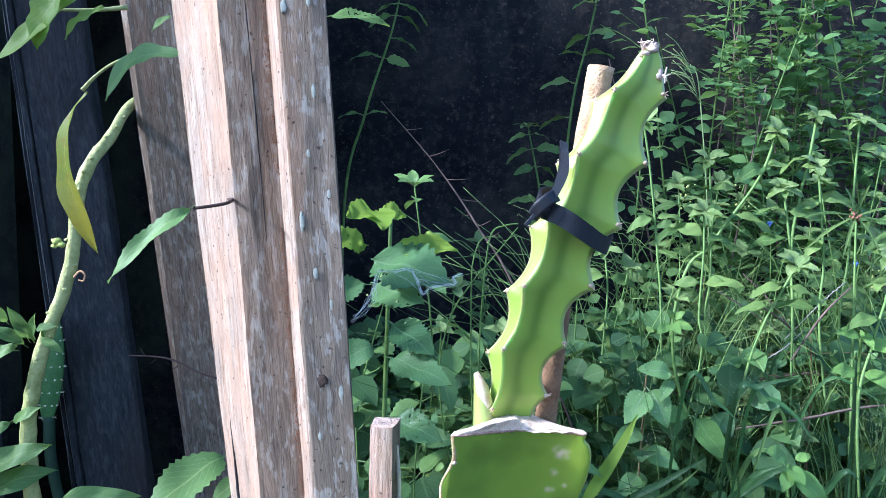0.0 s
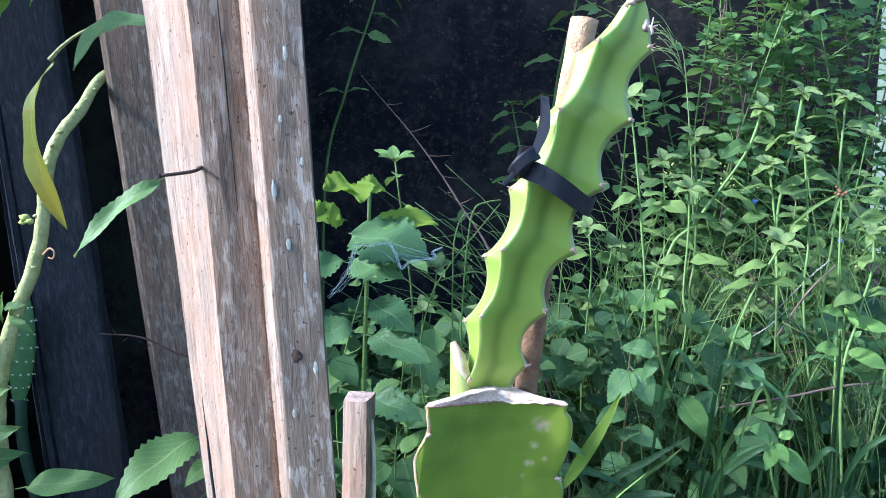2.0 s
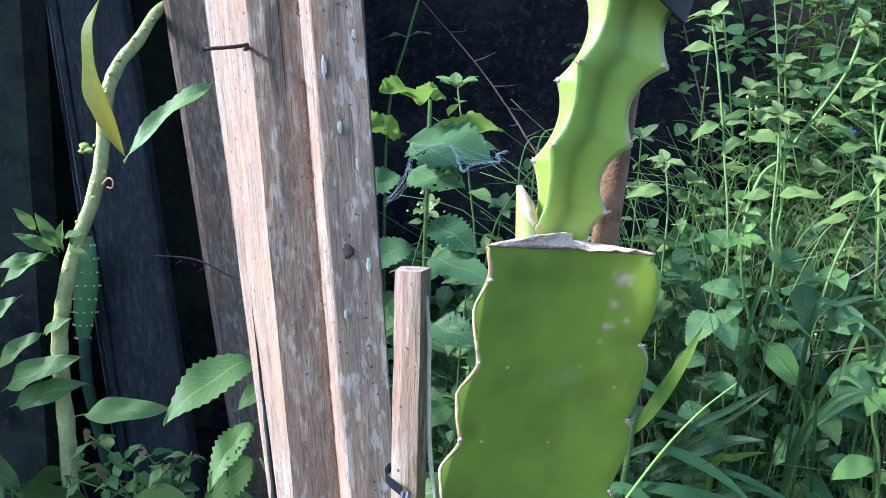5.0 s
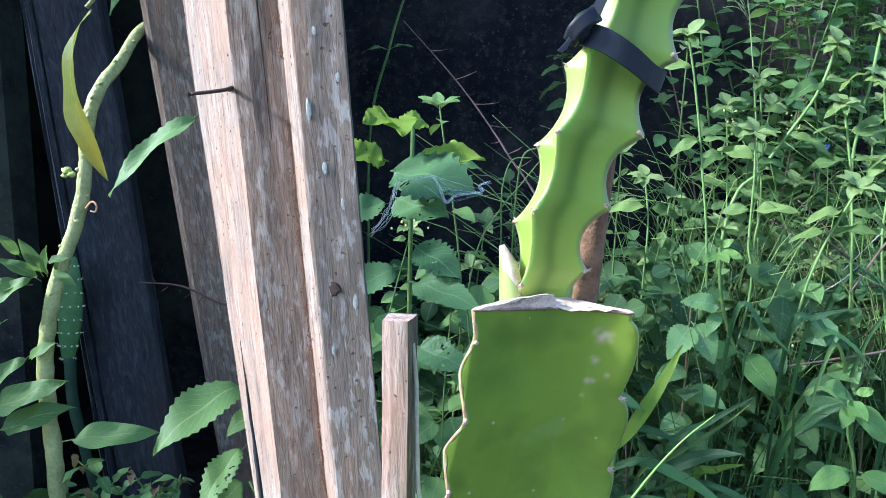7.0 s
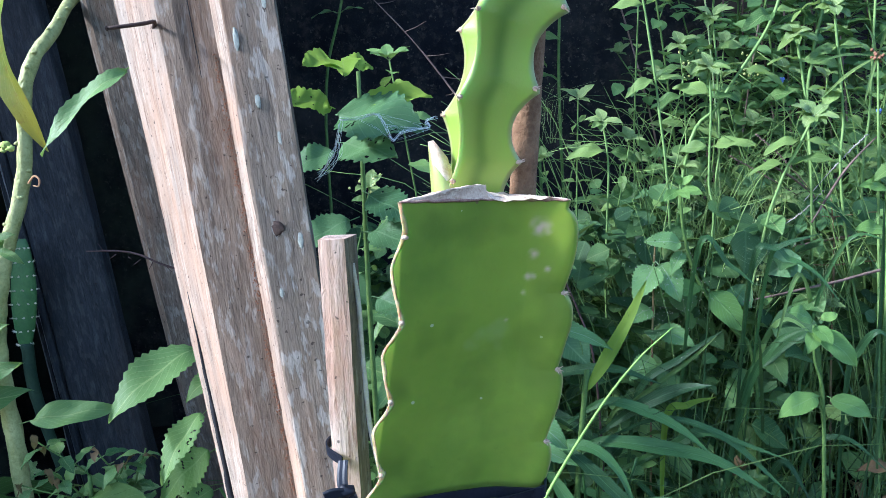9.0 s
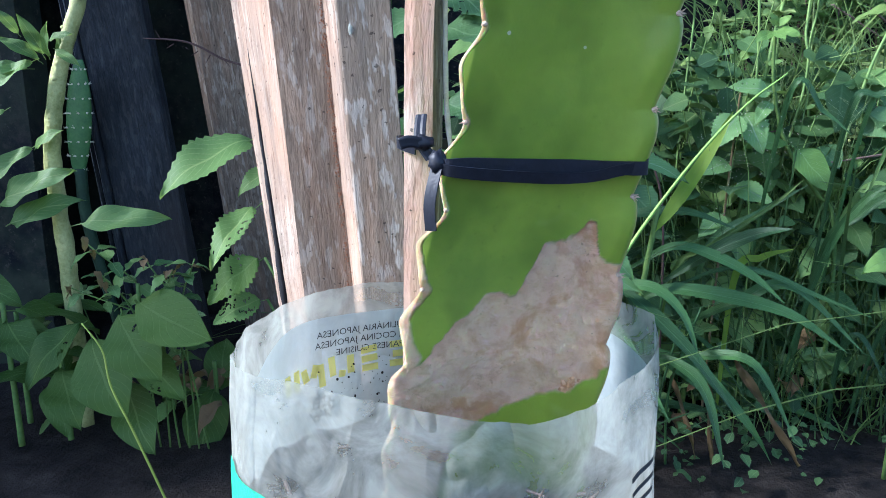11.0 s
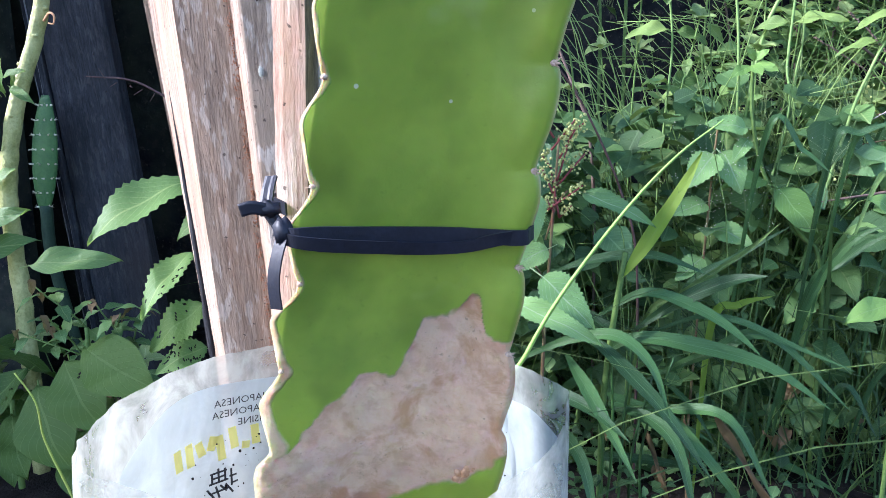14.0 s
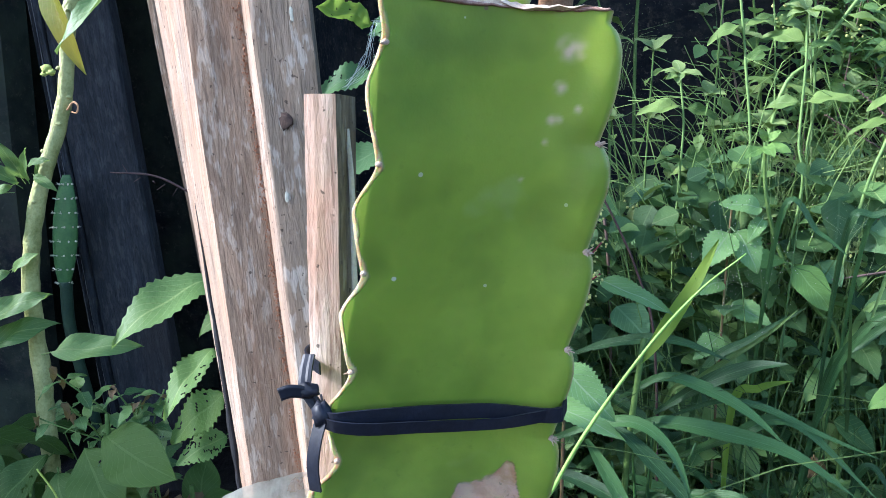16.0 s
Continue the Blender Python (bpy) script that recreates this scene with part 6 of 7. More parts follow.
def right_plants():
    rnd = random.Random(9)
    # leafy weed with red stalks and buds next to the sack
    o = Vector((0.085, 0.86, -0.005))
    lm = [leaf_mesh("leaf", L_TOOTHED, 0.075, 0.042, 17, 0.3, 0.22, 0.62, 0.3, 34, 0, 0.016, s) for s in (0, 1)]
    ob = thing("budding_weed", None, o, "toothed-leaf weed with reddish stalks and yellow-green bud clusters", "weed")
    sub("stem", shade_of_stem([(0, 0, 0), (0.004, 0, 0.20), (0.015, -0.01, 0.41)], 0.0022, 0.0012, M_REDSTEM), ob)
    for a, b, k, wide in (((0.074, 0.785, 0.290), (0.131, 0.765, 0.241), 0, 1.0), ((0.045, 0.770, 0.268), (0.136, 0.745, 0.230), 1, 0.50), ((0.110, 0.845, 0.355), (0.187, 0.815, 0.322), 1, 0.5), ((0.072, 0.835, 0.358), (0.080, 0.815, 0.308), 0, 1.15), ((0.10, 0.85, 0.30), (0.05, 0.84, 0.27), 0, 1.0), ((0.10, 0.86, 0.36), (0.06, 0.85, 0.37), 1, 0.9)):
        sub("leaf", lm[k], ob, leaf_to(lm[k], Vector(a) - o, Vector(b) - o, (0.1, -0.8, 0.6), wide))
    for end in ((-0.006, -0.065, 0.294), (-0.008, -0.070, 0.256), (0.024, -0.012, 0.358)):
        foot = Vector((0.004, 0.0, end[2] - 0.05))
        sub("stalk", mesh("stalk", *tube([foot, foot.lerp(Vector(end), 0.5) + Vector((0, 0, 0.01)), Vector(end)], [0.0012, 0.0009], 10, 5), M_REDSTEM), ob)
    for k in range(12):
        base = Vector((0.004 + rnd.uniform(0, 0.012), -0.026, 0.325 + rnd.uniform(0, 0.085)))
        tip = base + Vector((rnd.choice((-1, 1)) * rnd.uniform(0.004, 0.036), rnd.uniform(-0.02, 0.0), rnd.uniform(0.012, 0.042)))
        pairs = []
        for j in range(26):
            q = base.lerp(tip, 0.45 + 0.58 * j / 25)
            pairs.append(blob(q + Vector((rnd.gauss(0, 0.0028), rnd.gauss(0, 0.0028), rnd.gauss(0, 0.0028))), rnd.uniform(0.0009, 0.0018), 6, 4, rough=0.4, seed=j))
        br = sub("flower_stalk", mesh("flower_stalk", *tube([base, base.lerp(tip, 0.5), tip], [0.0012, 0.0008], 6, 5), M_CRIMSON), ob)
        sub("bud_cluster", mesh("bud_cluster", *join(*pairs), M_BUD), br, None, "", "stuff")
    # long diagonal grass stalk and the bright blade
    v, f = tube([(0.040, 0.560, -0.005), (0.046, 0.540, 0.14), (0.056, 0.521, 0.262), (0.071, 0.516, 0.300), (0.090, 0.517, 0.334), (0.120, 0.525, 0.374), (0.145, 0.530, 0.401), (0.168, 0.534, 0.419)], [0.0014, 0.0014, 0.0013, 0.0011, 0.0009, 0.0007, 0.0004], 60, 6)
    thing("grass_stalk", mesh("grass_stalk", v, f, plain("pale_grass_stalk", (0.17, 0.33, 0.055), (0.27, 0.44, 0.10), 60)), None, "long pale green grass stalk slanting up behind the sack", "grass")
    br = leaf_mesh("blade", L_BRIGHT, 0.13, 0.0135, 0, 0.03, 0.3, 0.8, 0.1, 18, 0, 0, 0)
    ob = thing("bright_blade_grass", None, (0.15, 0.97, 0.0), "upright bright yellow-green broad grass blade", "grass")
    sub("blade", br, ob, leaf_to(br, (0.012, -0.13, 0.270), (0.076, -0.135, 0.391), (-0.5, -0.8, 0.3)))
    sub("sheath", shade_of_stem([(0, -0.10, 0), (0.0, -0.12, 0.16), (0.014, -0.13, 0.295)], 0.0035, 0.0028), ob)
    # broad arching blades low on the right
    wide = [leaf_mesh("blade", L_BLADE, 0.24, 0.020, 0, c, 0.30, 0.55, 0.12, 26, 0, 0, s) for s, c in enumerate((0.10, 0.25, 0.45, 0.65))]
    ob = thing("broad_blade_grass", None, (0.165, 0.865, 0.0), "clump of long broad blue-green arching grass blades with dew", "grass")
    q = Vector((0.165, 0.865, 0.0))
    for k in range(5):
        top = Vector((0.02 * k - 0.03, -0.02, 0.17 + 0.02 * (k % 3)))
        sub("stem", shade_of_stem([Vector((0.012 * k - 0.02, 0.01 * (k % 2), 0)), top * 0.5, top], 0.0016, 0.0012, L_BLADE), ob)
    for pts, fat in (
        (((0.150, 0.870, 0.185), (0.180, 0.855, 0.206), (0.233, 0.840, 0.204), (0.296, 0.825, 0.190), (0.349, 0.810, 0.156)), 0.019),
        (((0.145, 0.870, 0.225), (0.185, 0.855, 0.252), (0.224, 0.840, 0.245), (0.258, 0.825, 0.228), (0.285, 0.810, 0.205)), 0.015),
        (((0.180, 0.870, 0.210), (0.220, 0.850, 0.246), (0.258, 0.830, 0.270), (0.286, 0.810, 0.280)), 0.017),
        (((0.190, 0.870, 0.205), (0.239, 0.855, 0.229), (0.276, 0.840, 0.228), (0.320, 0.825, 0.210), (0.367, 0.810, 0.193)), 0.008),
        (((0.060, 0.850, 0.180), (0.112, 0.835, 0.208), (0.155, 0.820, 0.218), (0.186, 0.805, 0.195), (0.204, 0.790, 0.146)), 0.014),
        (((0.125, 0.860, 0.205), (0.145, 0.840, 0.200), (0.172, 0.820, 0.178), (0.204, 0.800, 0.146), (0.241, 0.780, 0.095)), 0.018),
        (((0.112, 0.860, 0.185), (0.120, 0.840, 0.176), (0.132, 0.820, 0.160), (0.150, 0.797, 0.132), (0.172, 0.770, 0.096)), 0.017),
        (((0.060, 0.850, 0.155), (0.094, 0.835, 0.156), (0.134, 0.810, 0.147), (0.166, 0.780, 0.130)), 0.016),
        (((0.100, 0.890, 0.265), (0.140, 0.880, 0.280), (0.194, 0.860, 0.288), (0.243, 0.840, 0.274)), 0.013),
        (((0.195, 0.890, 0.150), (0.250, 0.860, 0.190), (0.300, 0.840, 0.215), (0.372, 0.820, 0.150)), 0.014),
        (((0.180, 0.885, 0.120), (0.215, 0.850, 0.135), (0.262, 0.815, 0.140), (0.300, 0.790, 0.070)), 0.013),
        (((0.160, 0.870, 0.125), (0.190, 0.840, 0.130), (0.215, 0.810, 0.110), (0.232, 0.785, 0.040)), 0.016),
        (((0.330, 0.930, 0.060), (0.354, 0.900, 0.228), (0.380, 0.880, 0.297), (0.409, 0.860, 0.322)), 0.010),
        (((0.100, 0.870, 0.110), (0.110, 0.840, 0.110), (0.128, 0.800, 0.090), (0.140, 0.770, 0.030)), 0.015),
    ):
        arched(ob, [Vector(p) - q for p in pts], fat, L_BLADE, 0.3)
    spear = thing("grass_spear", None, (0.189, 0.89, 0.0), "slender rolled pale green grass shoot", "grass")
    q2 = Vector((0.189, 0.89, 0.0))
    arched(spear, [Vector(p) - q2 for p in ((0.170, 0.89, 0.02), (0.189, 0.88, 0.209), (0.223, 0.867, 0.248), (0.276, 0.853, 0.293), (0.303, 0.840, 0.324))], 0.006, L_HERB, 0.8)
    spear = thing("bright_short_blade", None, (0.25, 0.89, 0.0), "short bright green grass blade catching the light", "grass")
    q2 = Vector((0.25, 0.89, 0.0))
    arched(spear, [Vector(p) - q2 for p in ((0.250, 0.89, 0.02), (0.256, 0.88, 0.210), (0.278, 0.865, 0.239), (0.304, 0.850, 0.252))], 0.010, L_BRIGHT, 0.3)
    for k in range(7):
        p = Vector((rnd.uniform(-0.045, 0.06), rnd.uniform(0.0, 0.06), rnd.uniform(0.03, 0.16)))
        sub("blade", wide[1 + k % 3], ob, facing(p, rnd.choice((-1, -1, -1, 0.4)) * rnd.uniform(40, 150), rnd.uniform(-25, 30), rnd.uniform(-20, 20), rnd.uniform(0.45, 0.8), rnd.uniform(5, 30)))
    for k, (x, y, n, s) in enumerate(((0.24, 1.0, 3, 0.9), (0.13, 1.0, 3, 0.9), (0.33, 1.02, 3, 0.8))):
        blade_clump(x, y, n, 60 + k, s, (-130, -50), (0, 40), mats=wide)
    for k, (x, y, h, kind, ln) in enumerate((
        (0.335, 1.13, 0.745, "herb", (-0.03, 0)), (0.20, 1.10, 0.60, "herb", (0.01, 0)), (0.27, 1.06, 0.54, "herb", (0.0, 0)), (0.36, 1.02, 0.50, "herb", (-0.035, 0)), (0.40, 1.12, 0.62, "herb", (0.10, 0)), (0.52, 1.08, 0.66, "herb", (0.03, 0)),
        (0.60, 1.06, 0.58, "herb", (0.02, 0)), (0.68, 1.12, 0.70, "herb", (-0.02, 0)), (0.75, 1.05, 0.55, "herb", (0.04, 0)), (0.47, 0.98, 0.32, "herb", (0.01, -0.01)), (0.30, 1.02, 0.395, "nettle", (0.01, -0.02)), (0.40, 1.0, 0.36, "nettle", (0.02, 0)),
        (0.05, 1.02, 0.44, "nettle", (0.0, -0.02)), (0.12, 1.06, 0.46, "nettle", (0.0, 0)), (-0.03, 0.95, 0.42, "nettle", (0.01, -0.02)), (0.02, 1.12, 0.50, "nettle", (0.0, 0)), (-0.10, 1.05, 0.50, "nettle", (0.02, 0)), (0.17, 1.20, 0.52, "herb", (0, 0)),
    )):
        weed(x, y, h, kind, 400 + k, "garden weeds", "upright pale green weed with paired leaves" if kind == "herb" else "green weed with toothed nettle-like leaves", lean_to=ln, bottom=0.16)
    for k in range(22):
        weed(rnd.uniform(0.10, 0.85), rnd.uniform(1.12, 1.42), rnd.uniform(0.42, 0.68), rnd.choice(("herb", "nettle", "nettle")), 900 + k, "garden weeds", "tall leafy green weed in front of the wall", 0.35, 0.4)
    for k in range(56):
        x, y = rnd.uniform(-0.12, 1.25), rnd.uniform(1.03, 1.42)
        h = rnd.uniform(0.24, 0.46) if x < 0.3 else rnd.uniform(0.30, 0.70)
        kind = rnd.choice(("herb", "herb", "herb", "nettle"))
        weed(x, y, h, kind, 500 + k, "garden weeds", "upright pale green weed with paired leaves" if kind == "herb" else "green weed with toothed nettle-like leaves", 0.8 if x > 0.3 else 0.2, 0.14 if h < 0.33 else 0.28)
    for k in range(9):
        shrub(0.42 + 0.058 * k + rnd.uniform(-0.03, 0.03), rnd.uniform(1.30, 1.46), rnd.uniform(0.95, 1.25), 700 + k, 0.2)
    # a feathery compound leaf
    o = Vector((0.30, 1.26, -0.005))
    ob = thing("feathery_weed", None, o, "weed with feathery pinnate leaves of many small leaflets", "weed")
    sub("stem", shade_of_stem([(0, 0, 0), (0, 0, 0.3), (0, 0, 0.50)], 0.003, 0.0015), ob)
    small = leaf_mesh("leaflet", L_HERB, 0.017, 0.0065, 0, 0.1, 0.1, 0.8, 0, 5)
    for hd in (-85, 80, -40):
        d = Vector((-math.sin(radians(hd)), math.cos(radians(hd)), 0.08))
        st = sub("leaf_stalk", mesh("leaf_stalk", *tube([(0, 0, 0.50), Vector((0, 0, 0.51)) + d * 0.06, Vector((0, 0, 0.505)) + d * 0.13], [0.001, 0.0006], 8, 4), M_STEM), ob)
        for j in range(11):
            for side in (70, -70):
                sub("leaflet", small, st, facing(Vector((0, 0, 0.505)) + d * (0.02 + 0.01 * j), hd + side, 5, 0, 1.0))
    # tiny blue flowers
    for k, (x, y, z) in enumerate(((0.47, 1.08, 0.60), (0.33, 1.05, 0.50), (0.62, 1.06, 0.57), (0.55, 1.0, 0.55))):
        pairs = [blob((0.002 * math.cos(a), 0, 0.002 * math.sin(a)), 0.0022, 6, 4, (1, 0.5, 1)) for a in (0.5, 2.6, 4.7)]
        stalk = tube([(0, 0.002, 0), (0.004, 0.004, -0.03), (0.006, 0.005, -0.09)], [0.0006, 0.0008], 8, 4)
        ob = thing("blue_flower", None, (x, y - 0.02, z), "tiny blue wild flower on a thin stalk", "flower", "blue flowers")
        sub("petal_whorl", mesh("petal_whorl", *join(*pairs), M_BLUE), ob)
        sub("stalk", mesh("stalk", *stalk, M_STEM), ob)
    # fallen dry stems across the weeds
    for k, (a, b) in enumerate((((0.33, 1.03, 0.36), (0.75, 1.05, 0.40)), ((0.42, 1.0, 0.50), (0.55, 1.06, 0.40)), ((0.47, 0.98, 0.42), (0.56, 1.0, 0.52)))):
        a, b = Vector(a), Vector(b)
        thing("fallen_twig", mesh("fallen_twig", *tube([a, a.lerp(b, 0.5) + Vector((0, 0, 0.01)), b], [0.0012, 0.0016, 0.0008], 20, 5, 1, 0.3), M_TWIG), None, "fallen dry stem lying across the weeds", "twig", "fallen dry stems")


def strand(name, pts, r0, r1, mat, label, group="", lumps=0.0):
    v, f = tube(pts, [r0, (r0 + r1) / 2, r1], 36, 5, 1.0, lumps)
    return thing(name, mesh(name, v, f, mat), None, label, "grass", group)


def arched(ob, pts, width, mat, fold=0.25):
    """One long grass blade through pts, tapered to its tip, creased along the middle."""
    path = smooth_path(pts, 26)
    verts, faces, uvs = [], [], []
    for i, p in enumerate(path):
        d = (path[min(i + 1, 25)] - path[max(i - 1, 0)]).normalized()
        s = d.cross(Vector((0.15, -0.75, 0.62))).normalized()
        u = s.cross(d)
        t = i / 25
        w = width / 2 * min(1.0, 0.2 + 1.6 * t) * (1 - t ** 3) + 0.0003
        for c in (-1, -0.5, 0, 0.5, 1):
            verts.append(p + s * (w * c) + u * (abs(c) * w * fold))
            uvs.append((0.5 + c / 2, t))
    for i in range(25):
        for k in range(4):
            a = i * 5 + k
            faces.append((a, a + 1, a + 6, a + 5))
    return sub("blade", mesh("blade", verts, faces, mat, True, uvs), ob)


def near_weeds():
    """The plants that stand out in front of the thicket."""
    rnd = random.Random(77)
    face = (-0.1, -0.72, 0.66)
    smooth = [leaf_mesh("leaf", L_SOFT, 0.05, 0.0195, 0, 0.35, 0.22, 0.85, 0.5, 14, 0, 0.004, s) for s in range(3)]
    toothed = [leaf_mesh("leaf", L_TOOTHED, 0.06, 0.038, 11, 0.3, 0.18, 0.68, 0.3, 22, 0, 0.008, s) for s in (4, 5)]

    def leafy(name, foot, stems, leaves, label, mat=M_STEM, r=0.0026):
        o = Vector(foot)
        ob = thing(name, None, o, label, "weed")
        sub("stem", shade_of_stem([Vector(p) - o for p in stems], r, r * 0.6, mat, 30), ob)
        for a, b, me, wide in leaves:
            sub("leaf", me, ob, leaf_to(me, Vector(a) - o, Vector(b) - o, face, wide))
        return ob

    leafy("soft_leaved_weed", (0.425, 0.86, -0.005), ((0.425, 0.86, -0.005), (0.424, 0.855, 0.12), (0.420, 0.85, 0.245), (0.411, 0.85, 0.288), (0.410, 0.85, 0.326)), (
        ((0.408, 0.848, 0.330), (0.375, 0.835, 0.345), smooth[0], 1.5), ((0.411, 0.846, 0.326), (0.445, 0.83, 0.283), smooth[1], 1.25), ((0.410, 0.844, 0.319), (0.387, 0.82, 0.306), smooth[2], 1.2), ((0.416, 0.85, 0.331), (0.437, 0.855, 0.337), smooth[0], 1.4), ((0.410, 0.846, 0.328), (0.414, 0.82, 0.312), smooth[1], 1.5),
        ((0.417, 0.85, 0.247), (0.364, 0.83, 0.231), smooth[0], 1.1), ((0.424, 0.85, 0.246), (0.467, 0.84, 0.222), smooth[2], 1.3)), "soft weed with smooth rounded pale green leaf pairs", M_STEM, 0.0026)
    leafy("tall_soft_weed", (0.405, 0.985, -0.005), ((0.405, 0.985, -0.005), (0.400, 0.975, 0.20), (0.388, 0.97, 0.273), (0.369, 0.97, 0.293), (0.329, 0.97, 0.353), (0.309, 0.965, 0.419), (0.304, 0.96, 0.478)), (
        ((0.335, 0.965, 0.348), (0.374, 0.94, 0.300), smooth[0], 1.45), ((0.333, 0.965, 0.348), (0.274, 0.945, 0.347), smooth[1], 1.0), ((0.307, 0.96, 0.408), (0.256, 0.95, 0.413), toothed[0], 1.0), ((0.305, 0.96, 0.40), (0.285, 0.94, 0.372), toothed[1], 0.8),
        ((0.304, 0.958, 0.472), (0.280, 0.945, 0.460), smooth[0], 1.3), ((0.305, 0.958, 0.476), (0.326, 0.945, 0.466), smooth[1], 1.4), ((0.304, 0.958, 0.478), (0.296, 0.955, 0.493), smooth[2], 1.5), ((0.304, 0.958, 0.478), (0.318, 0.955, 0.490), smooth[0], 1.4), ((0.303, 0.957, 0.474), (0.306, 0.935, 0.462), smooth[1], 1.5)), "tall bent soft weed with pale rounded leaves at the tip", M_STEM, 0.0030)
    leafy("spent_nettle_weed", (0.262, 0.985, -0.005), ((0.262, 0.985, -0.005), (0.266, 0.975, 0.2), (0.272, 0.965, 0.384), (0.275, 0.96, 0.42)), (
        ((0.271, 0.96, 0.386), (0.238, 0.93, 0.347), toothed[0], 1.1), ((0.272, 0.96, 0.388), (0.296, 0.935, 0.342), toothed[1], 1.15), ((0.268, 0.965, 0.33), (0.226, 0.94, 0.315), toothed[1], 1.0), ((0.268, 0.965, 0.30), (0.312, 0.94, 0.284), toothed[0], 1.0), ((0.266, 0.965, 0.27), (0.232, 0.94, 0.245), toothed[0], 1.0)), "toothed weed with specks of fallen seed on its leaves", M_REDSTEM, 0.0017)
    leafy("yellow_tip_weed", (0.56, 0.99, -0.005), ((0.56, 0.99, -0.005), (0.56, 0.98, 0.25), (0.555, 0.97, 0.40), (0.55, 0.96, 0.465)), (
        ((0.551, 0.96, 0.455), (0.508, 0.945, 0.462), smooth[0], 1.1), ((0.552, 0.96, 0.45), (0.597, 0.94, 0.438), smooth[1], 1.2), ((0.555, 0.965, 0.41), (0.60, 0.945, 0.385), smooth[2], 1.2), ((0.553, 0.965, 0.405), (0.507, 0.95, 0.410), smooth[0], 1.2), ((0.550, 0.958, 0.464), (0.552, 0.935, 0.445), smooth[1], 1.2)), "soft weed with broad rounded yellow-green leaves", M_STEM, 0.0032)
    # a blue-green shoot with leaves in two rows
    o = Vector((0.52, 1.03, -0.005))
    ob = thing("blue_green_seedling", None, o, "shrub seedling with blue-green leaves in two flat rows", "weed")
    sub("stem", shade_of_stem([(0, 0, 0), (0.0, 0, 0.2), (-0.002, -0.01, 0.38), (-0.006, -0.01, 0.45)], 0.002, 0.001, M_REDSTEM), ob)
    for row, z in enumerate((0.425, 0.395, 0.362)):
        for side in (-1, 1):
            twig = [Vector((0, -0.01, z)), Vector((side * 0.05, -0.02, z + 0.004)), Vector((side * 0.105, -0.035, z - 0.004))]
            br = sub("twig", mesh("twig", *tube(twig, [0.001, 0.0006], 8, 4), M_REDSTEM), ob)
            for j in range(4):
                p = twig[0].lerp(twig[2], 0.18 + 0.24 * j)
                for up in (-1, 1):
                    me = ROUND[(row + j) % 4]
                    sub("leaf", me, br, leaf_to(me, p, p + Vector((side * 0.010 + rnd.uniform(-0.005, 0.005), -0.007 + rnd.uniform(-0.006, 0.006), up * 0.012 - 0.003)), (-0.1, -0.6, 0.75), 1.0))
    # seed stalks that cross, a fallen twig
    for pts, mat, fat in ((((0.386, 1.02, 0.507), (0.424, 1.02, 0.483), (0.470, 1.02, 0.452)), M_TWIG, 0.0013), (((0.415, 1.01, 0.532), (0.443, 1.01, 0.506), (0.485, 1.01, 0.455)), M_TWIG, 0.0014), (((0.548, 1.0, 0.523), (0.518, 1.0, 0.496), (0.470, 1.0, 0.445)), M_FIBRE, 0.0013), (((0.495, 1.0, 0.457), (0.466, 1.0, 0.430), (0.425, 1.0, 0.405)), M_FIBRE, 0.0012)):
        pairs = [tube(pts, [fat * 0.35, fat * 0.5, fat * 0.4], 20, 5)]
        path = smooth_path(pts, 50)
        for k, p in enumerate(path[: 34]):
            d = Vector((rnd.uniform(-1, 1), rnd.uniform(-1, 1), rnd.uniform(-1, 1))).normalized() * fat * 0.6
            pairs.append(blob(p + d, fat * 0.75, 5, 4, (1, 1, 1), 0.4, k))
        thing("seed_stalk", mesh("seed_stalk", *join(*pairs), mat), None, "dry beaded grass seed stalk leaning in the weeds", "grass", "seed stalks")
    v, f = tube([(0.374, 0.965, 0.328), (0.429, 0.96, 0.338), (0.493, 0.965, 0.347), (0.548, 0.97, 0.357), (0.62, 0.98, 0.362)], [0.0010, 0.0015, 0.0017, 0.0020, 0.0016], 40, 6, 1.0, 0.5)
    thing("fallen_twig", mesh("fallen_twig", v, f, M_TWIG), None, "thin brown twig lying across the weeds", "twig", "fallen dry stems")
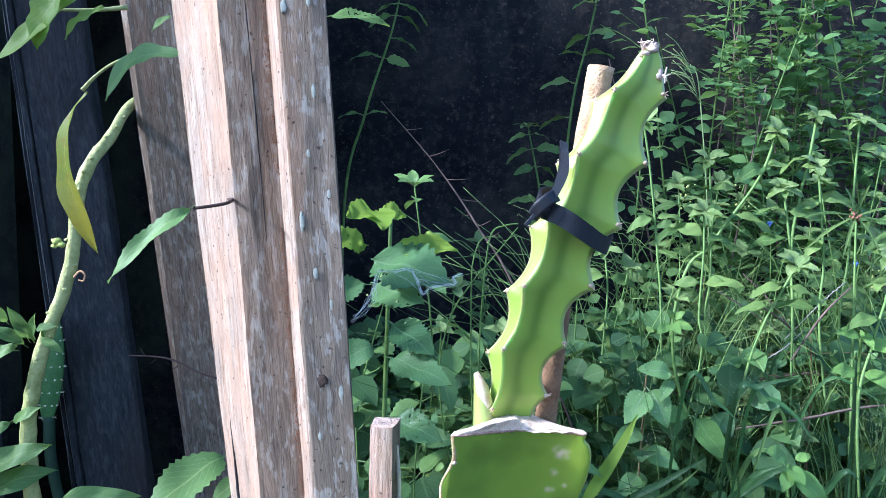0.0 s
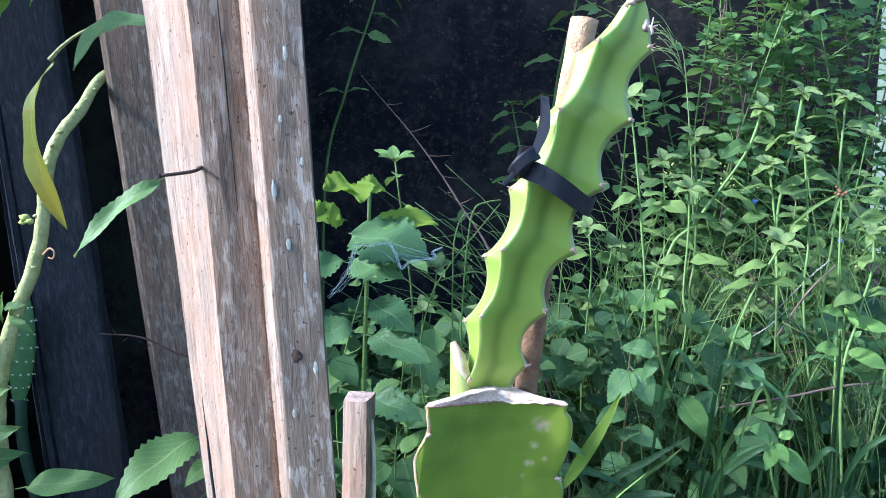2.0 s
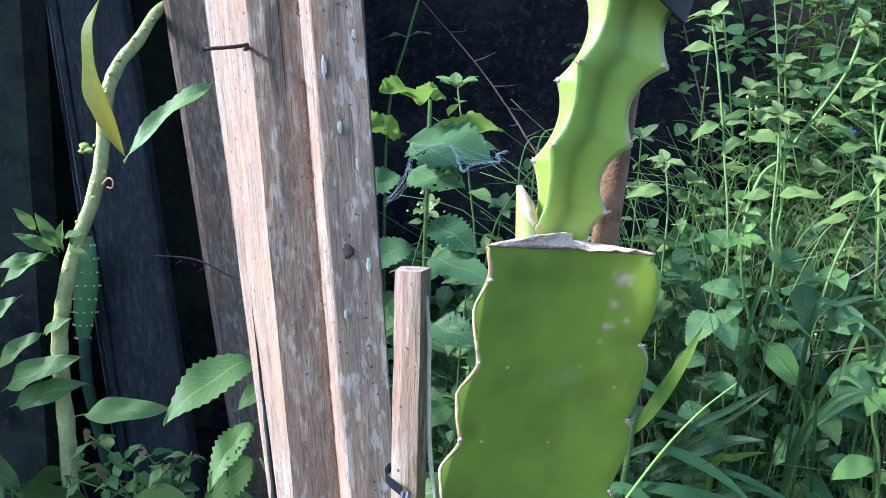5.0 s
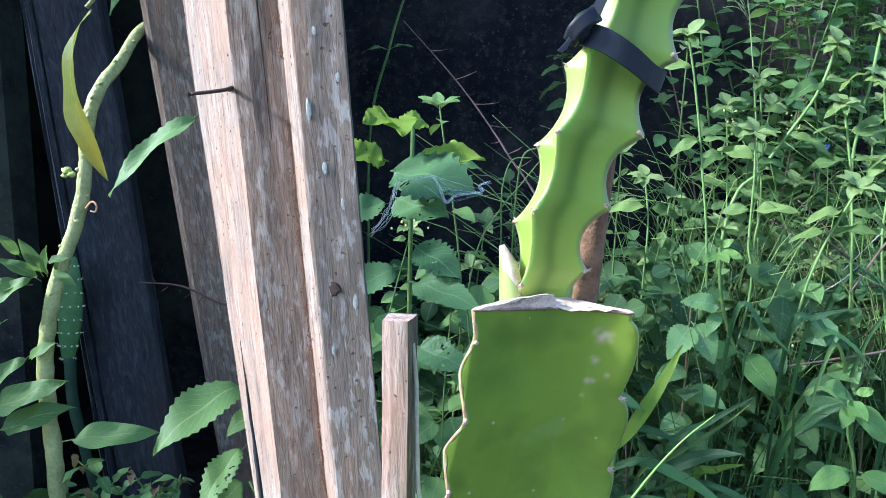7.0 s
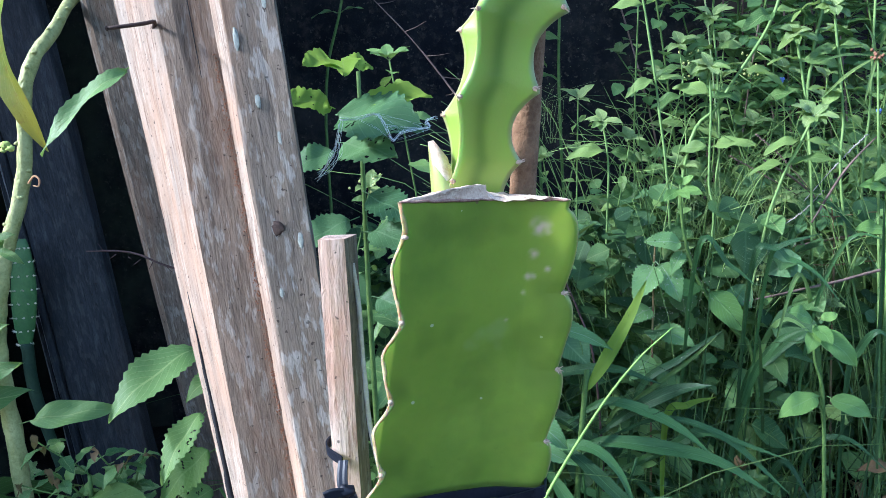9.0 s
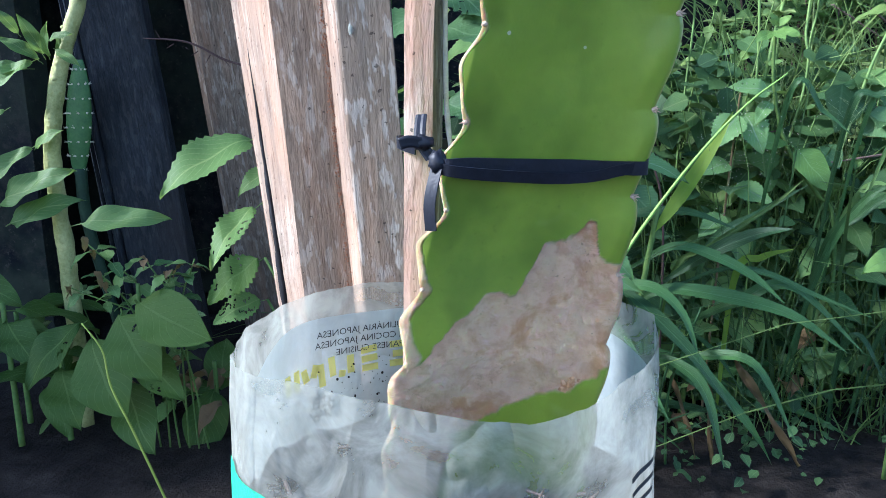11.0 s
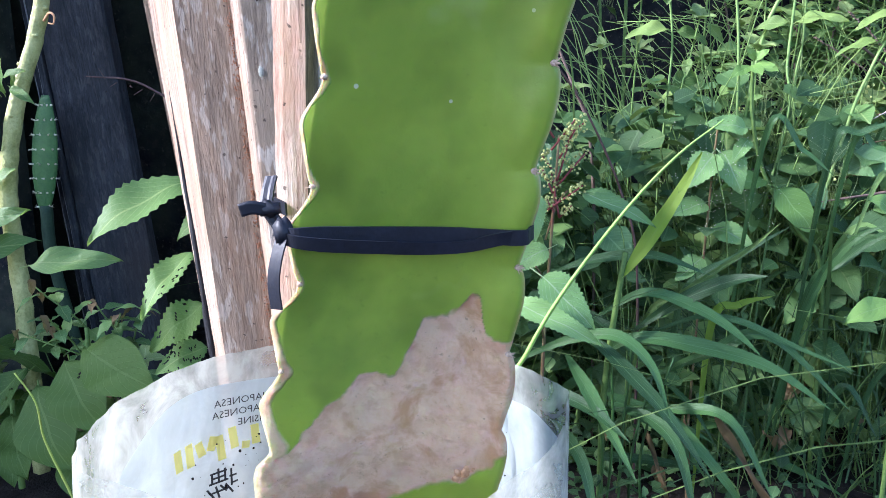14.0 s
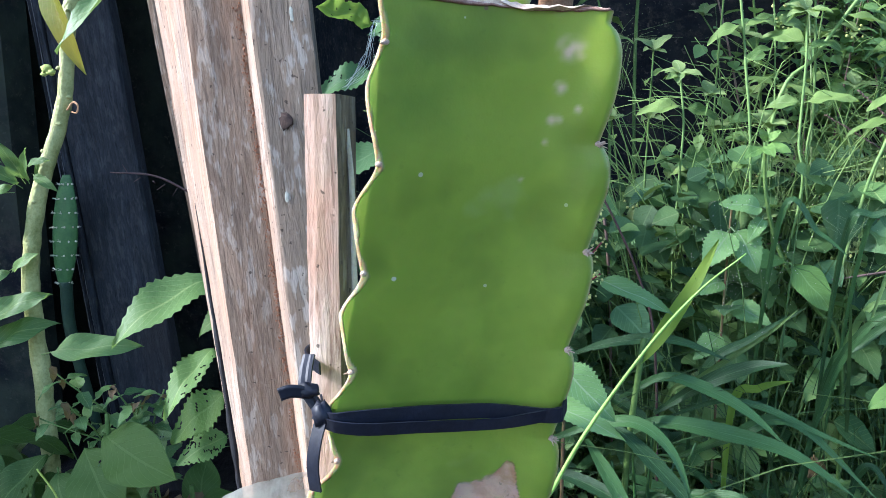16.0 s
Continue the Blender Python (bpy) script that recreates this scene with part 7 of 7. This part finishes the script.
    # single blades that arch through the weeds
    for k, pts in enumerate((
        ((0.34, 0.95, 0.0), (0.355, 0.91, 0.231), (0.381, 0.89, 0.279), (0.415, 0.88, 0.308), (0.440, 0.87, 0.300)),
        ((0.36, 0.96, 0.1), (0.367, 0.91, 0.377), (0.394, 0.90, 0.405), (0.436, 0.89, 0.419)),
        ((0.37, 0.96, 0.1), (0.386, 0.91, 0.380), (0.407, 0.90, 0.390), (0.432, 0.89, 0.374), (0.452, 0.88, 0.345)),
        ((0.29, 0.97, 0.1), (0.306, 0.91, 0.402), (0.34, 0.90, 0.387), (0.366, 0.89, 0.364)),
        ((0.505, 0.93, 0.0), (0.513, 0.91, 0.29), (0.511, 0.90, 0.40), (0.508, 0.895, 0.45)),
        ((0.472, 0.93, 0.0), (0.476, 0.91, 0.233), (0.486, 0.90, 0.280), (0.500, 0.89, 0.303), (0.515, 0.885, 0.292)),
        ((0.225, 0.95, 0.1), (0.239, 0.93, 0.233), (0.288, 0.92, 0.276), (0.335, 0.91, 0.310)),
        ((0.40, 0.95, 0.0), (0.398, 0.935, 0.105), (0.412, 0.92, 0.137), (0.435, 0.90, 0.09)),
        ((0.42, 0.95, 0.0), (0.44, 0.93, 0.14), (0.475, 0.91, 0.17), (0.52, 0.89, 0.13)),
        ((0.53, 0.97, 0.0), (0.55, 0.95, 0.22), (0.585, 0.93, 0.30), (0.64, 0.90, 0.31)),
        ((0.58, 1.0, 0.1), (0.60, 0.97, 0.36), (0.64, 0.95, 0.43), (0.70, 0.93, 0.42)),
    )):
        o = Vector(pts[0])
        ob = thing("long_blade", None, o, "single long arching green grass blade", "grass", "single grass blades")
        arched(ob, [Vector(p) - o for p in pts], (0.010, 0.009, 0.008, 0.008, 0.006, 0.010, 0.010, 0.010, 0.008, 0.009, 0.009)[k], L_BLADE)
    # white specks of seed fallen on the leaves
    pairs = []
    for k in range(280):
        p = Vector((rnd.gauss(0.272, 0.035), rnd.gauss(0.925, 0.012), rnd.gauss(0.352, 0.04)))
        pairs.append(blob(p, rnd.uniform(0.0003, 0.0006), 4, 3))
    thing("seed_specks", mesh("seed_specks", *join(*pairs), M_SPINE), None, "white specks of grass seed scattered on the leaves", "grass", kind="stuff")
    # an open grass panicle before the wall
    pairs = [tube([(0.45, 1.22, 0.0), (0.44, 1.21, 0.5), (0.412, 1.2, 0.80), (0.395, 1.2, 0.85)], [0.0016, 0.0012, 0.0007], 30, 5)]
    for k in range(16):
        b = Vector((0.412, 1.2, 0.79)).lerp(Vector((0.392, 1.2, 0.855)), k / 15)
        tip = b + Vector((-0.035 + rnd.uniform(-0.012, 0.012), rnd.uniform(-0.02, 0.02), 0.030 + rnd.uniform(-0.025, 0.030)))
        pairs.append(tube([b, b.lerp(tip, 0.5) + Vector((0, 0, 0.006)), tip], [0.0005, 0.0008, 0.0006], 8, 4))
    thing("grass_panicle", mesh("grass_panicle", *join(*pairs), M_PANICLE), None, "open pale green grass panicle before the wall", "grass")
    # low dark leaves and dry blades in front
    verts, faces, uvs = [], [], []
    for k in range(520):
        x, y = rnd.uniform(0.09, 0.50), rnd.uniform(0.80, 1.0)
        if noise.noise(Vector((x * 14, y * 14, 8.0))) < -0.1 or (x > 0.36 and y < 0.90):
            continue
        m = facing((x, y, rnd.uniform(0.006, 0.07)), rnd.uniform(0, 360), rnd.uniform(-25, 35), rnd.uniform(-25, 25), rnd.uniform(0.006, 0.016), rnd.uniform(0, 40))
        o = len(verts)
        for u, v, zz in ((0, 0, 0), (-0.35, 0.3, 0.08), (-0.3, 0.65, 0.05), (0, 1, -0.15), (0.3, 0.65, 0.05), (0.35, 0.3, 0.08), (0, 0.5, -0.02)):
            verts.append(m @ Vector((u, v, zz)))
            uvs.append((0.5 + u, v))
        for a, b in ((0, 1), (1, 2), (2, 3), (3, 4), (4, 5), (5, 0)):
            faces.append((o + 6, o + b, o + a))
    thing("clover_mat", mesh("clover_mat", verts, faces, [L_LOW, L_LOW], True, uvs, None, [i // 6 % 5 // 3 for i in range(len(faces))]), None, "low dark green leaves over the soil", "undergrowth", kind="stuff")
    for k in range(14):
        thing("dry_leaf", rnd.choice(DRY), facing((rnd.uniform(0.14, 0.6), rnd.uniform(0.88, 1.02), rnd.uniform(0.01, 0.16)), rnd.uniform(0, 360), rnd.uniform(-30, 30), rnd.uniform(-40, 40), rnd.uniform(0.4, 0.8)), "curled brown dry leaf on the low weeds", "leaf", "dry leaves")
    for k, (a, b) in enumerate((((0.24, 0.90, 0.11), (0.245, 0.86, 0.005)), ((0.27, 0.89, 0.12), (0.33, 0.85, 0.01)), ((0.20, 0.88, 0.10), (0.215, 0.84, 0.02)))):
        me = leaf_mesh("dry_blade", L_DRY, 0.11, 0.006, 0, 0.3, 0.4, 0.7, 0.8, 14, 0, 0, k)
        thing("withered_grass", me, leaf_to(me, a, b, (0, -0.8, 0.5), 1.0), "withered tan grass blade hanging to the ground", "grass", "withered blades")


def soft_weeds():
    """Fleshy pale weeds that rise out of the thicket, with wide-set leaf pairs and a rosette at the tip."""
    rnd = random.Random(58)
    leaf = [leaf_mesh("leaf", L_HERB, 0.048, 0.022, 0, 0.45, 0.22, 0.85, 0.7, 12, 0, 0.004, s) for s in range(4)]
    young = [leaf_mesh("leaf", L_PALE, 0.024, 0.015, 0, 0.40, 0.25, 0.85, 0.5, 9, 0, 0.002, s) for s in range(3)]
    for line, fat, at in (
        (((0.276, 1.02, 0.738), (0.286, 1.02, 0.677), (0.298, 1.02, 0.571), (0.308, 1.02, 0.42)), 0.0022, (0.02, 0.22, 0.55)),
        (((0.458, 1.02, 0.724), (0.434, 1.02, 0.661), (0.375, 1.02, 0.575), (0.325, 1.02, 0.48)), 0.0030, (0.02, 0.25, 0.5)),
        (((0.526, 1.05, 0.749), (0.515, 1.05, 0.677), (0.505, 1.05, 0.630), (0.500, 1.05, 0.500)), 0.0030, (0.02, 0.25, 0.5)),
        (((0.506, 1.00, 0.677), (0.512, 1.00, 0.615), (0.518, 1.00, 0.545), (0.52, 1.0, 0.42)), 0.0024, (0.02, 0.25, 0.5)),
        (((0.460, 1.00, 0.648), (0.468, 1.00, 0.600), (0.474, 1.00, 0.546), (0.48, 1.0, 0.42)), 0.0024, (0.02, 0.2, 0.45)),
        (((0.586, 1.05, 0.745), (0.583, 1.05, 0.677), (0.578, 1.05, 0.55), (0.57, 1.05, 0.42)), 0.0024, (0.02, 0.2, 0.45)),
        (((0.611, 0.98, 0.606), (0.617, 0.98, 0.562), (0.620, 0.98, 0.45), (0.61, 0.98, 0.3)), 0.0026, (0.02, 0.2, 0.45)),
        (((0.344, 1.08, 0.654), (0.348, 1.08, 0.597), (0.350, 1.08, 0.50), (0.35, 1.08, 0.4)), 0.0014, (0.02, 0.18, 0.34, 0.5)),
        (((0.355, 1.00, 0.615), (0.356, 1.00, 0.562), (0.352, 1.00, 0.48), (0.35, 1.0, 0.38)), 0.0022, (0.02, 0.22, 0.5)),
        (((0.462, 0.96, 0.547), (0.443, 0.96, 0.512), (0.423, 0.96, 0.472), (0.40, 0.97, 0.38)), 0.0024, (0.02, 0.25, 0.5)),
        (((0.576, 0.95, 0.563), (0.575, 0.95, 0.513), (0.560, 0.95, 0.450), (0.545, 0.95, 0.34)), 0.0026, (0.02, 0.25, 0.5)),
        (((0.700, 1.04, 0.690), (0.690, 1.04, 0.600), (0.685, 1.04, 0.50), (0.68, 1.04, 0.38)), 0.0026, (0.02, 0.25, 0.5)),
        (((0.235, 1.06, 0.560), (0.240, 1.06, 0.500), (0.235, 1.06, 0.42), (0.23, 1.06, 0.30)), 0.0020, (0.02, 0.22, 0.5)),
        (((0.395, 1.10, 0.690), (0.400, 1.10, 0.620), (0.402, 1.10, 0.52), (0.40, 1.10, 0.40)), 0.0022, (0.02, 0.2, 0.42)),
    ):
        foot = Vector((line[-1][0] + rnd.uniform(-0.10, 0.08), line[-1][1] + rnd.uniform(0.0, 0.06), -0.005))
        ob = thing("soft_weed", None, foot, "upright soft weed with a pale fleshy stalk and leafy tip", "weed", "soft pale weeds")
        pts = [Vector(p) - foot for p in line] + [Vector((0, 0, 0))]
        path = smooth_path(pts, 60)
        sub("stem", shade_of_stem(pts[::-1], fat * 0.75, fat * 0.65, M_PALESTEM, 30, 7, 0.12), ob)
        for n, t in enumerate(at):
            p = path[int(59 * t * 0.8)]
            head = rnd.uniform(-30, 30)
            for side in (90, -90) if n else (80, -80, 170, 0):
                size = rnd.uniform(0.7, 1.1) * (0.55 if n == 0 else 1.0)
                sub("leaf", rnd.choice(leaf), ob, facing(p, head + side + rnd.uniform(-25, 25), rnd.uniform(-5, 30), rnd.uniform(-25, 25), size, rnd.uniform(10, 45)))
        for k in range(6):
            sub("top_leaf", rnd.choice(young), ob, facing(path[0] + Vector((0, 0, 0.002)), k * 60 + rnd.uniform(-20, 20), rnd.uniform(5, 60), 0, rnd.uniform(0.6, 1.15), 30))
    # a sedge head with rays like a star
    c = Vector((0.542, 0.97, 0.614))
    foot = Vector((0.555, 0.975, -0.005))
    ob = thing("star_sedge", None, foot, "sedge with a brown head and long green rays", "grass")
    sub("stem", shade_of_stem([Vector((0, 0, 0)), Vector((-0.005, 0, 0.35)), c - foot], 0.0022, 0.0015, M_PALESTEM, 20), ob)
    for tip in ((0.470, 0.96, 0.568), (0.564, 0.95, 0.565), (0.602, 0.96, 0.622), (0.520, 0.96, 0.652), (0.516, 0.95, 0.560), (0.600, 0.95, 0.590), (0.553, 0.96, 0.655), (0.470, 0.97, 0.612)):
        a, b = c - foot, Vector(tip) - foot
        arched(ob, [a, a.lerp(b, 0.5) + Vector((0, 0, 0.005)), b], 0.0042, L_HERB)
    v, f = join(*[blob(c - foot + Vector((rnd.gauss(0, 0.004), rnd.gauss(0, 0.003), rnd.gauss(0, 0.004))), 0.0022, 6, 4, rough=0.5, seed=k) for k in range(16)])
    sub("seed_head", mesh("seed_head", v, f, M_CRUMB), ob, None, "brown seed head")
    # a crimson dry stem beside the pad
    strand("red_stalk", [(0.085, 0.93, 0.495), (0.129, 0.93, 0.432), (0.171, 0.93, 0.340), (0.190, 0.93, 0.250), (0.195, 0.93, 0.0)], 0.0011, 0.0016, M_DARKTWIG, "thin dark red dry stalk", "", 0.3)


def tangle():
    """The shaded middle of the thicket: larger hanging leaves, arching broad blades and loose seed specks."""
    rnd = random.Random(91)
    verts, faces, uvs, kinds = [], [], [], []
    outline = ((0, 0, 0), (-0.30, 0.12, 0.05), (-0.48, 0.34, 0.08), (-0.40, 0.60, 0.06), (-0.20, 0.84, 0.0), (0, 1, -0.14), (0.20, 0.84, 0.0), (0.40, 0.60, 0.06), (0.48, 0.34, 0.08), (0.30, 0.12, 0.05), (0, 0.45, -0.03))
    for k in range(5200):
        x, y = rnd.uniform(-0.15, 1.25), rnd.uniform(0.96, 1.32)
        if noise.noise(Vector((x * 7, y * 7, 2.9))) < -0.08:
            continue
        top = (0.40 if x < 0.2 else 0.46) + 0.08 * noise.noise(Vector((x * 5, y * 5, 0.3)))
        z = 0.04 + (top - 0.04) * rnd.random() ** 0.75
        size = rnd.choice((0.020, 0.028, 0.036, 0.050)) * rnd.uniform(0.8, 1.15)
        m = facing((x, y, z), rnd.uniform(0, 360), rnd.uniform(-40, 25), rnd.uniform(-30, 30), size, rnd.uniform(5, 50))
        wide = rnd.uniform(0.75, 1.15)
        o = len(verts)
        for u, v, h in outline:
            verts.append(m @ Vector((u * wide, v, h)))
            uvs.append((0.5 + u, v))
        for a in range(10):
            faces.append((o + 10, o + (a + 1) % 10, o + a))
        # half the leaves take L_LOW, painting shade into the tangle
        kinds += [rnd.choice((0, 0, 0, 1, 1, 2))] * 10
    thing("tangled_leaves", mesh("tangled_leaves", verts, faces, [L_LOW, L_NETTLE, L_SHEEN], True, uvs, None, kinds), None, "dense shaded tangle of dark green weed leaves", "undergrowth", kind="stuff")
    for k in range(20):
        x, y = rnd.uniform(0.34, 0.98), rnd.uniform(0.96, 1.14)
        h, reach = rnd.uniform(0.20, 0.46), rnd.choice((-1, 1, 1)) * rnd.uniform(0.06, 0.20)
        o = Vector((x, y, 0.0))
        ob = thing("arching_blade", None, o, "broad blue-green grass blade arching through the weeds", "grass", "arching grass blades")
        arched(ob, [Vector((0, 0, 0)), Vector((reach * 0.15, -0.01, h * 0.65)), Vector((reach * 0.5, -0.03, h)), Vector((reach, -0.06, h * rnd.uniform(0.72, 0.98)))], rnd.uniform(0.005, 0.010), rnd.choice((L_BLADE, L_LIME, L_NETTLE)))
    pairs = []
    for k in range(9):
        c = Vector((rnd.uniform(0.15, 0.75), rnd.uniform(0.93, 1.05), rnd.uniform(0.30, 0.62)))
        for j in range(90):
            pairs.append(blob(c + Vector((rnd.gauss(0, 0.022), rnd.gauss(0, 0.02), rnd.gauss(0, 0.03))), rnd.uniform(0.0003, 0.00055), 4, 3))
        for j in range(9):
            a = c + Vector((rnd.gauss(0, 0.006), 0, -0.05))
            pairs.append(tube([a, c + Vector((rnd.gauss(0, 0.01), 0, 0)), c + Vector((rnd.gauss(0, 0.03), rnd.gauss(0, 0.01), rnd.uniform(0, 0.05)))], [0.0002, 0.00012], 5, 3))
    thing("seed_mist", mesh("seed_mist", *join(*pairs), M_PANICLE), None, "airy cloud of pale grass seeds on hair-thin stalks", "grass", kind="stuff")


def low_left():
    """Broad leaves between the sack and the fence."""
    rnd = random.Random(31)
    broad = [leaf_mesh("leaf", L_BROAD, 0.085, 0.044, 0, 0.30, 0.18, 0.95, 0.4, 22, h, 0.006, s) for s, h in ((0, 0), (1, 2), (2, 4))]
    o = Vector((-0.405, 0.855, -0.005))
    ob = thing("broadleaf_weed", None, o, "low weed with broad smooth dark green leaves", "weed", "broadleaf weeds by the fence")
    sub("stem", shade_of_stem([(0, 0, 0), (0.002, 0, 0.1), (0.010, -0.01, 0.21)], 0.004, 0.0025), ob)
    for a, b, k, wide in (
        ((-0.392, 0.83, 0.190), (-0.289, 0.79, 0.163), 0, 1.05), ((-0.409, 0.83, 0.180), (-0.352, 0.79, 0.112), 1, 1.25), ((-0.447, 0.83, 0.150), (-0.388, 0.79, 0.072), 0, 1.25), ((-0.46, 0.845, 0.16), (-0.51, 0.80, 0.095), 1, 1.0), ((-0.40, 0.85, 0.13), (-0.335, 0.80, 0.085), 2, 0.9), ((-0.42, 0.85, 0.09), (-0.362, 0.79, 0.030), 0, 1.0),
    ):
        sub("leaf", broad[k], ob, leaf_to(broad[k], Vector(a) - o, Vector(b) - o, (-0.1, -0.75, 0.62), wide))
    # sprigs with brown withered flowers
    small = [leaf_mesh("leaf", L_NETTLE, 0.026, 0.015, 3, 0.35, 0.25, 0.8, 0.6, 9, 0, 0.003, s) for s in range(3)]
    for n, tip in enumerate(((-0.43, 0.83, 0.222), (-0.346, 0.83, 0.226), (-0.445, 0.84, 0.25), (-0.325, 0.84, 0.235), (-0.385, 0.85, 0.23), (-0.47, 0.84, 0.20))):
        foot, tip = Vector((-0.40 + 0.012 * n, 0.87, -0.005)), Vector(tip)
        ob = thing("sprig", None, foot, "small leafy sprig with brown withered flowers", "weed", "sprigs by the fence")
        d = tip - foot
        path = [Vector((0, 0, 0)), Vector((d.x * 0.2, d.y * 0.3, d.z * 0.7)), d]
        sub("stem", shade_of_stem(path, 0.0014, 0.0009, M_STEM), ob)
        line = smooth_path(path, 20)
        for k in range(8, 20, 2):
            for s in (0, 180):
                sub("leaf", rnd.choice(small), ob, facing(line[k], k * 37 + s + rnd.uniform(-30, 30), rnd.uniform(-20, 30), rnd.uniform(-20, 20), rnd.uniform(0.6, 1.1), rnd.uniform(0, 40)))
        for k in range(2):
            sub("withered_flower", DRY[k], ob, facing(d + Vector((rnd.gauss(0, 0.008), -0.004, rnd.gauss(0, 0.006))), rnd.uniform(0, 360), rnd.uniform(-60, 20), 0, rnd.uniform(0.2, 0.4)))
    strand("grass_runner", [(-0.385, 0.72, 0.20), (-0.368, 0.72, 0.173), (-0.363, 0.72, 0.137), (-0.345, 0.72, 0.09), (-0.32, 0.73, 0.0)], 0.0008, 0.0014, plain("yellow_green_runner", (0.24, 0.34, 0.05), (0.36, 0.44, 0.09), 60), "thin yellow-green grass runner")


thick_stem_plant()
prickly_pear()
near_weeds()
soft_weeds()
tangle()
low_left()
left_plants()
middle_plants()
right_plants()
fine_grass()
undergrowth()
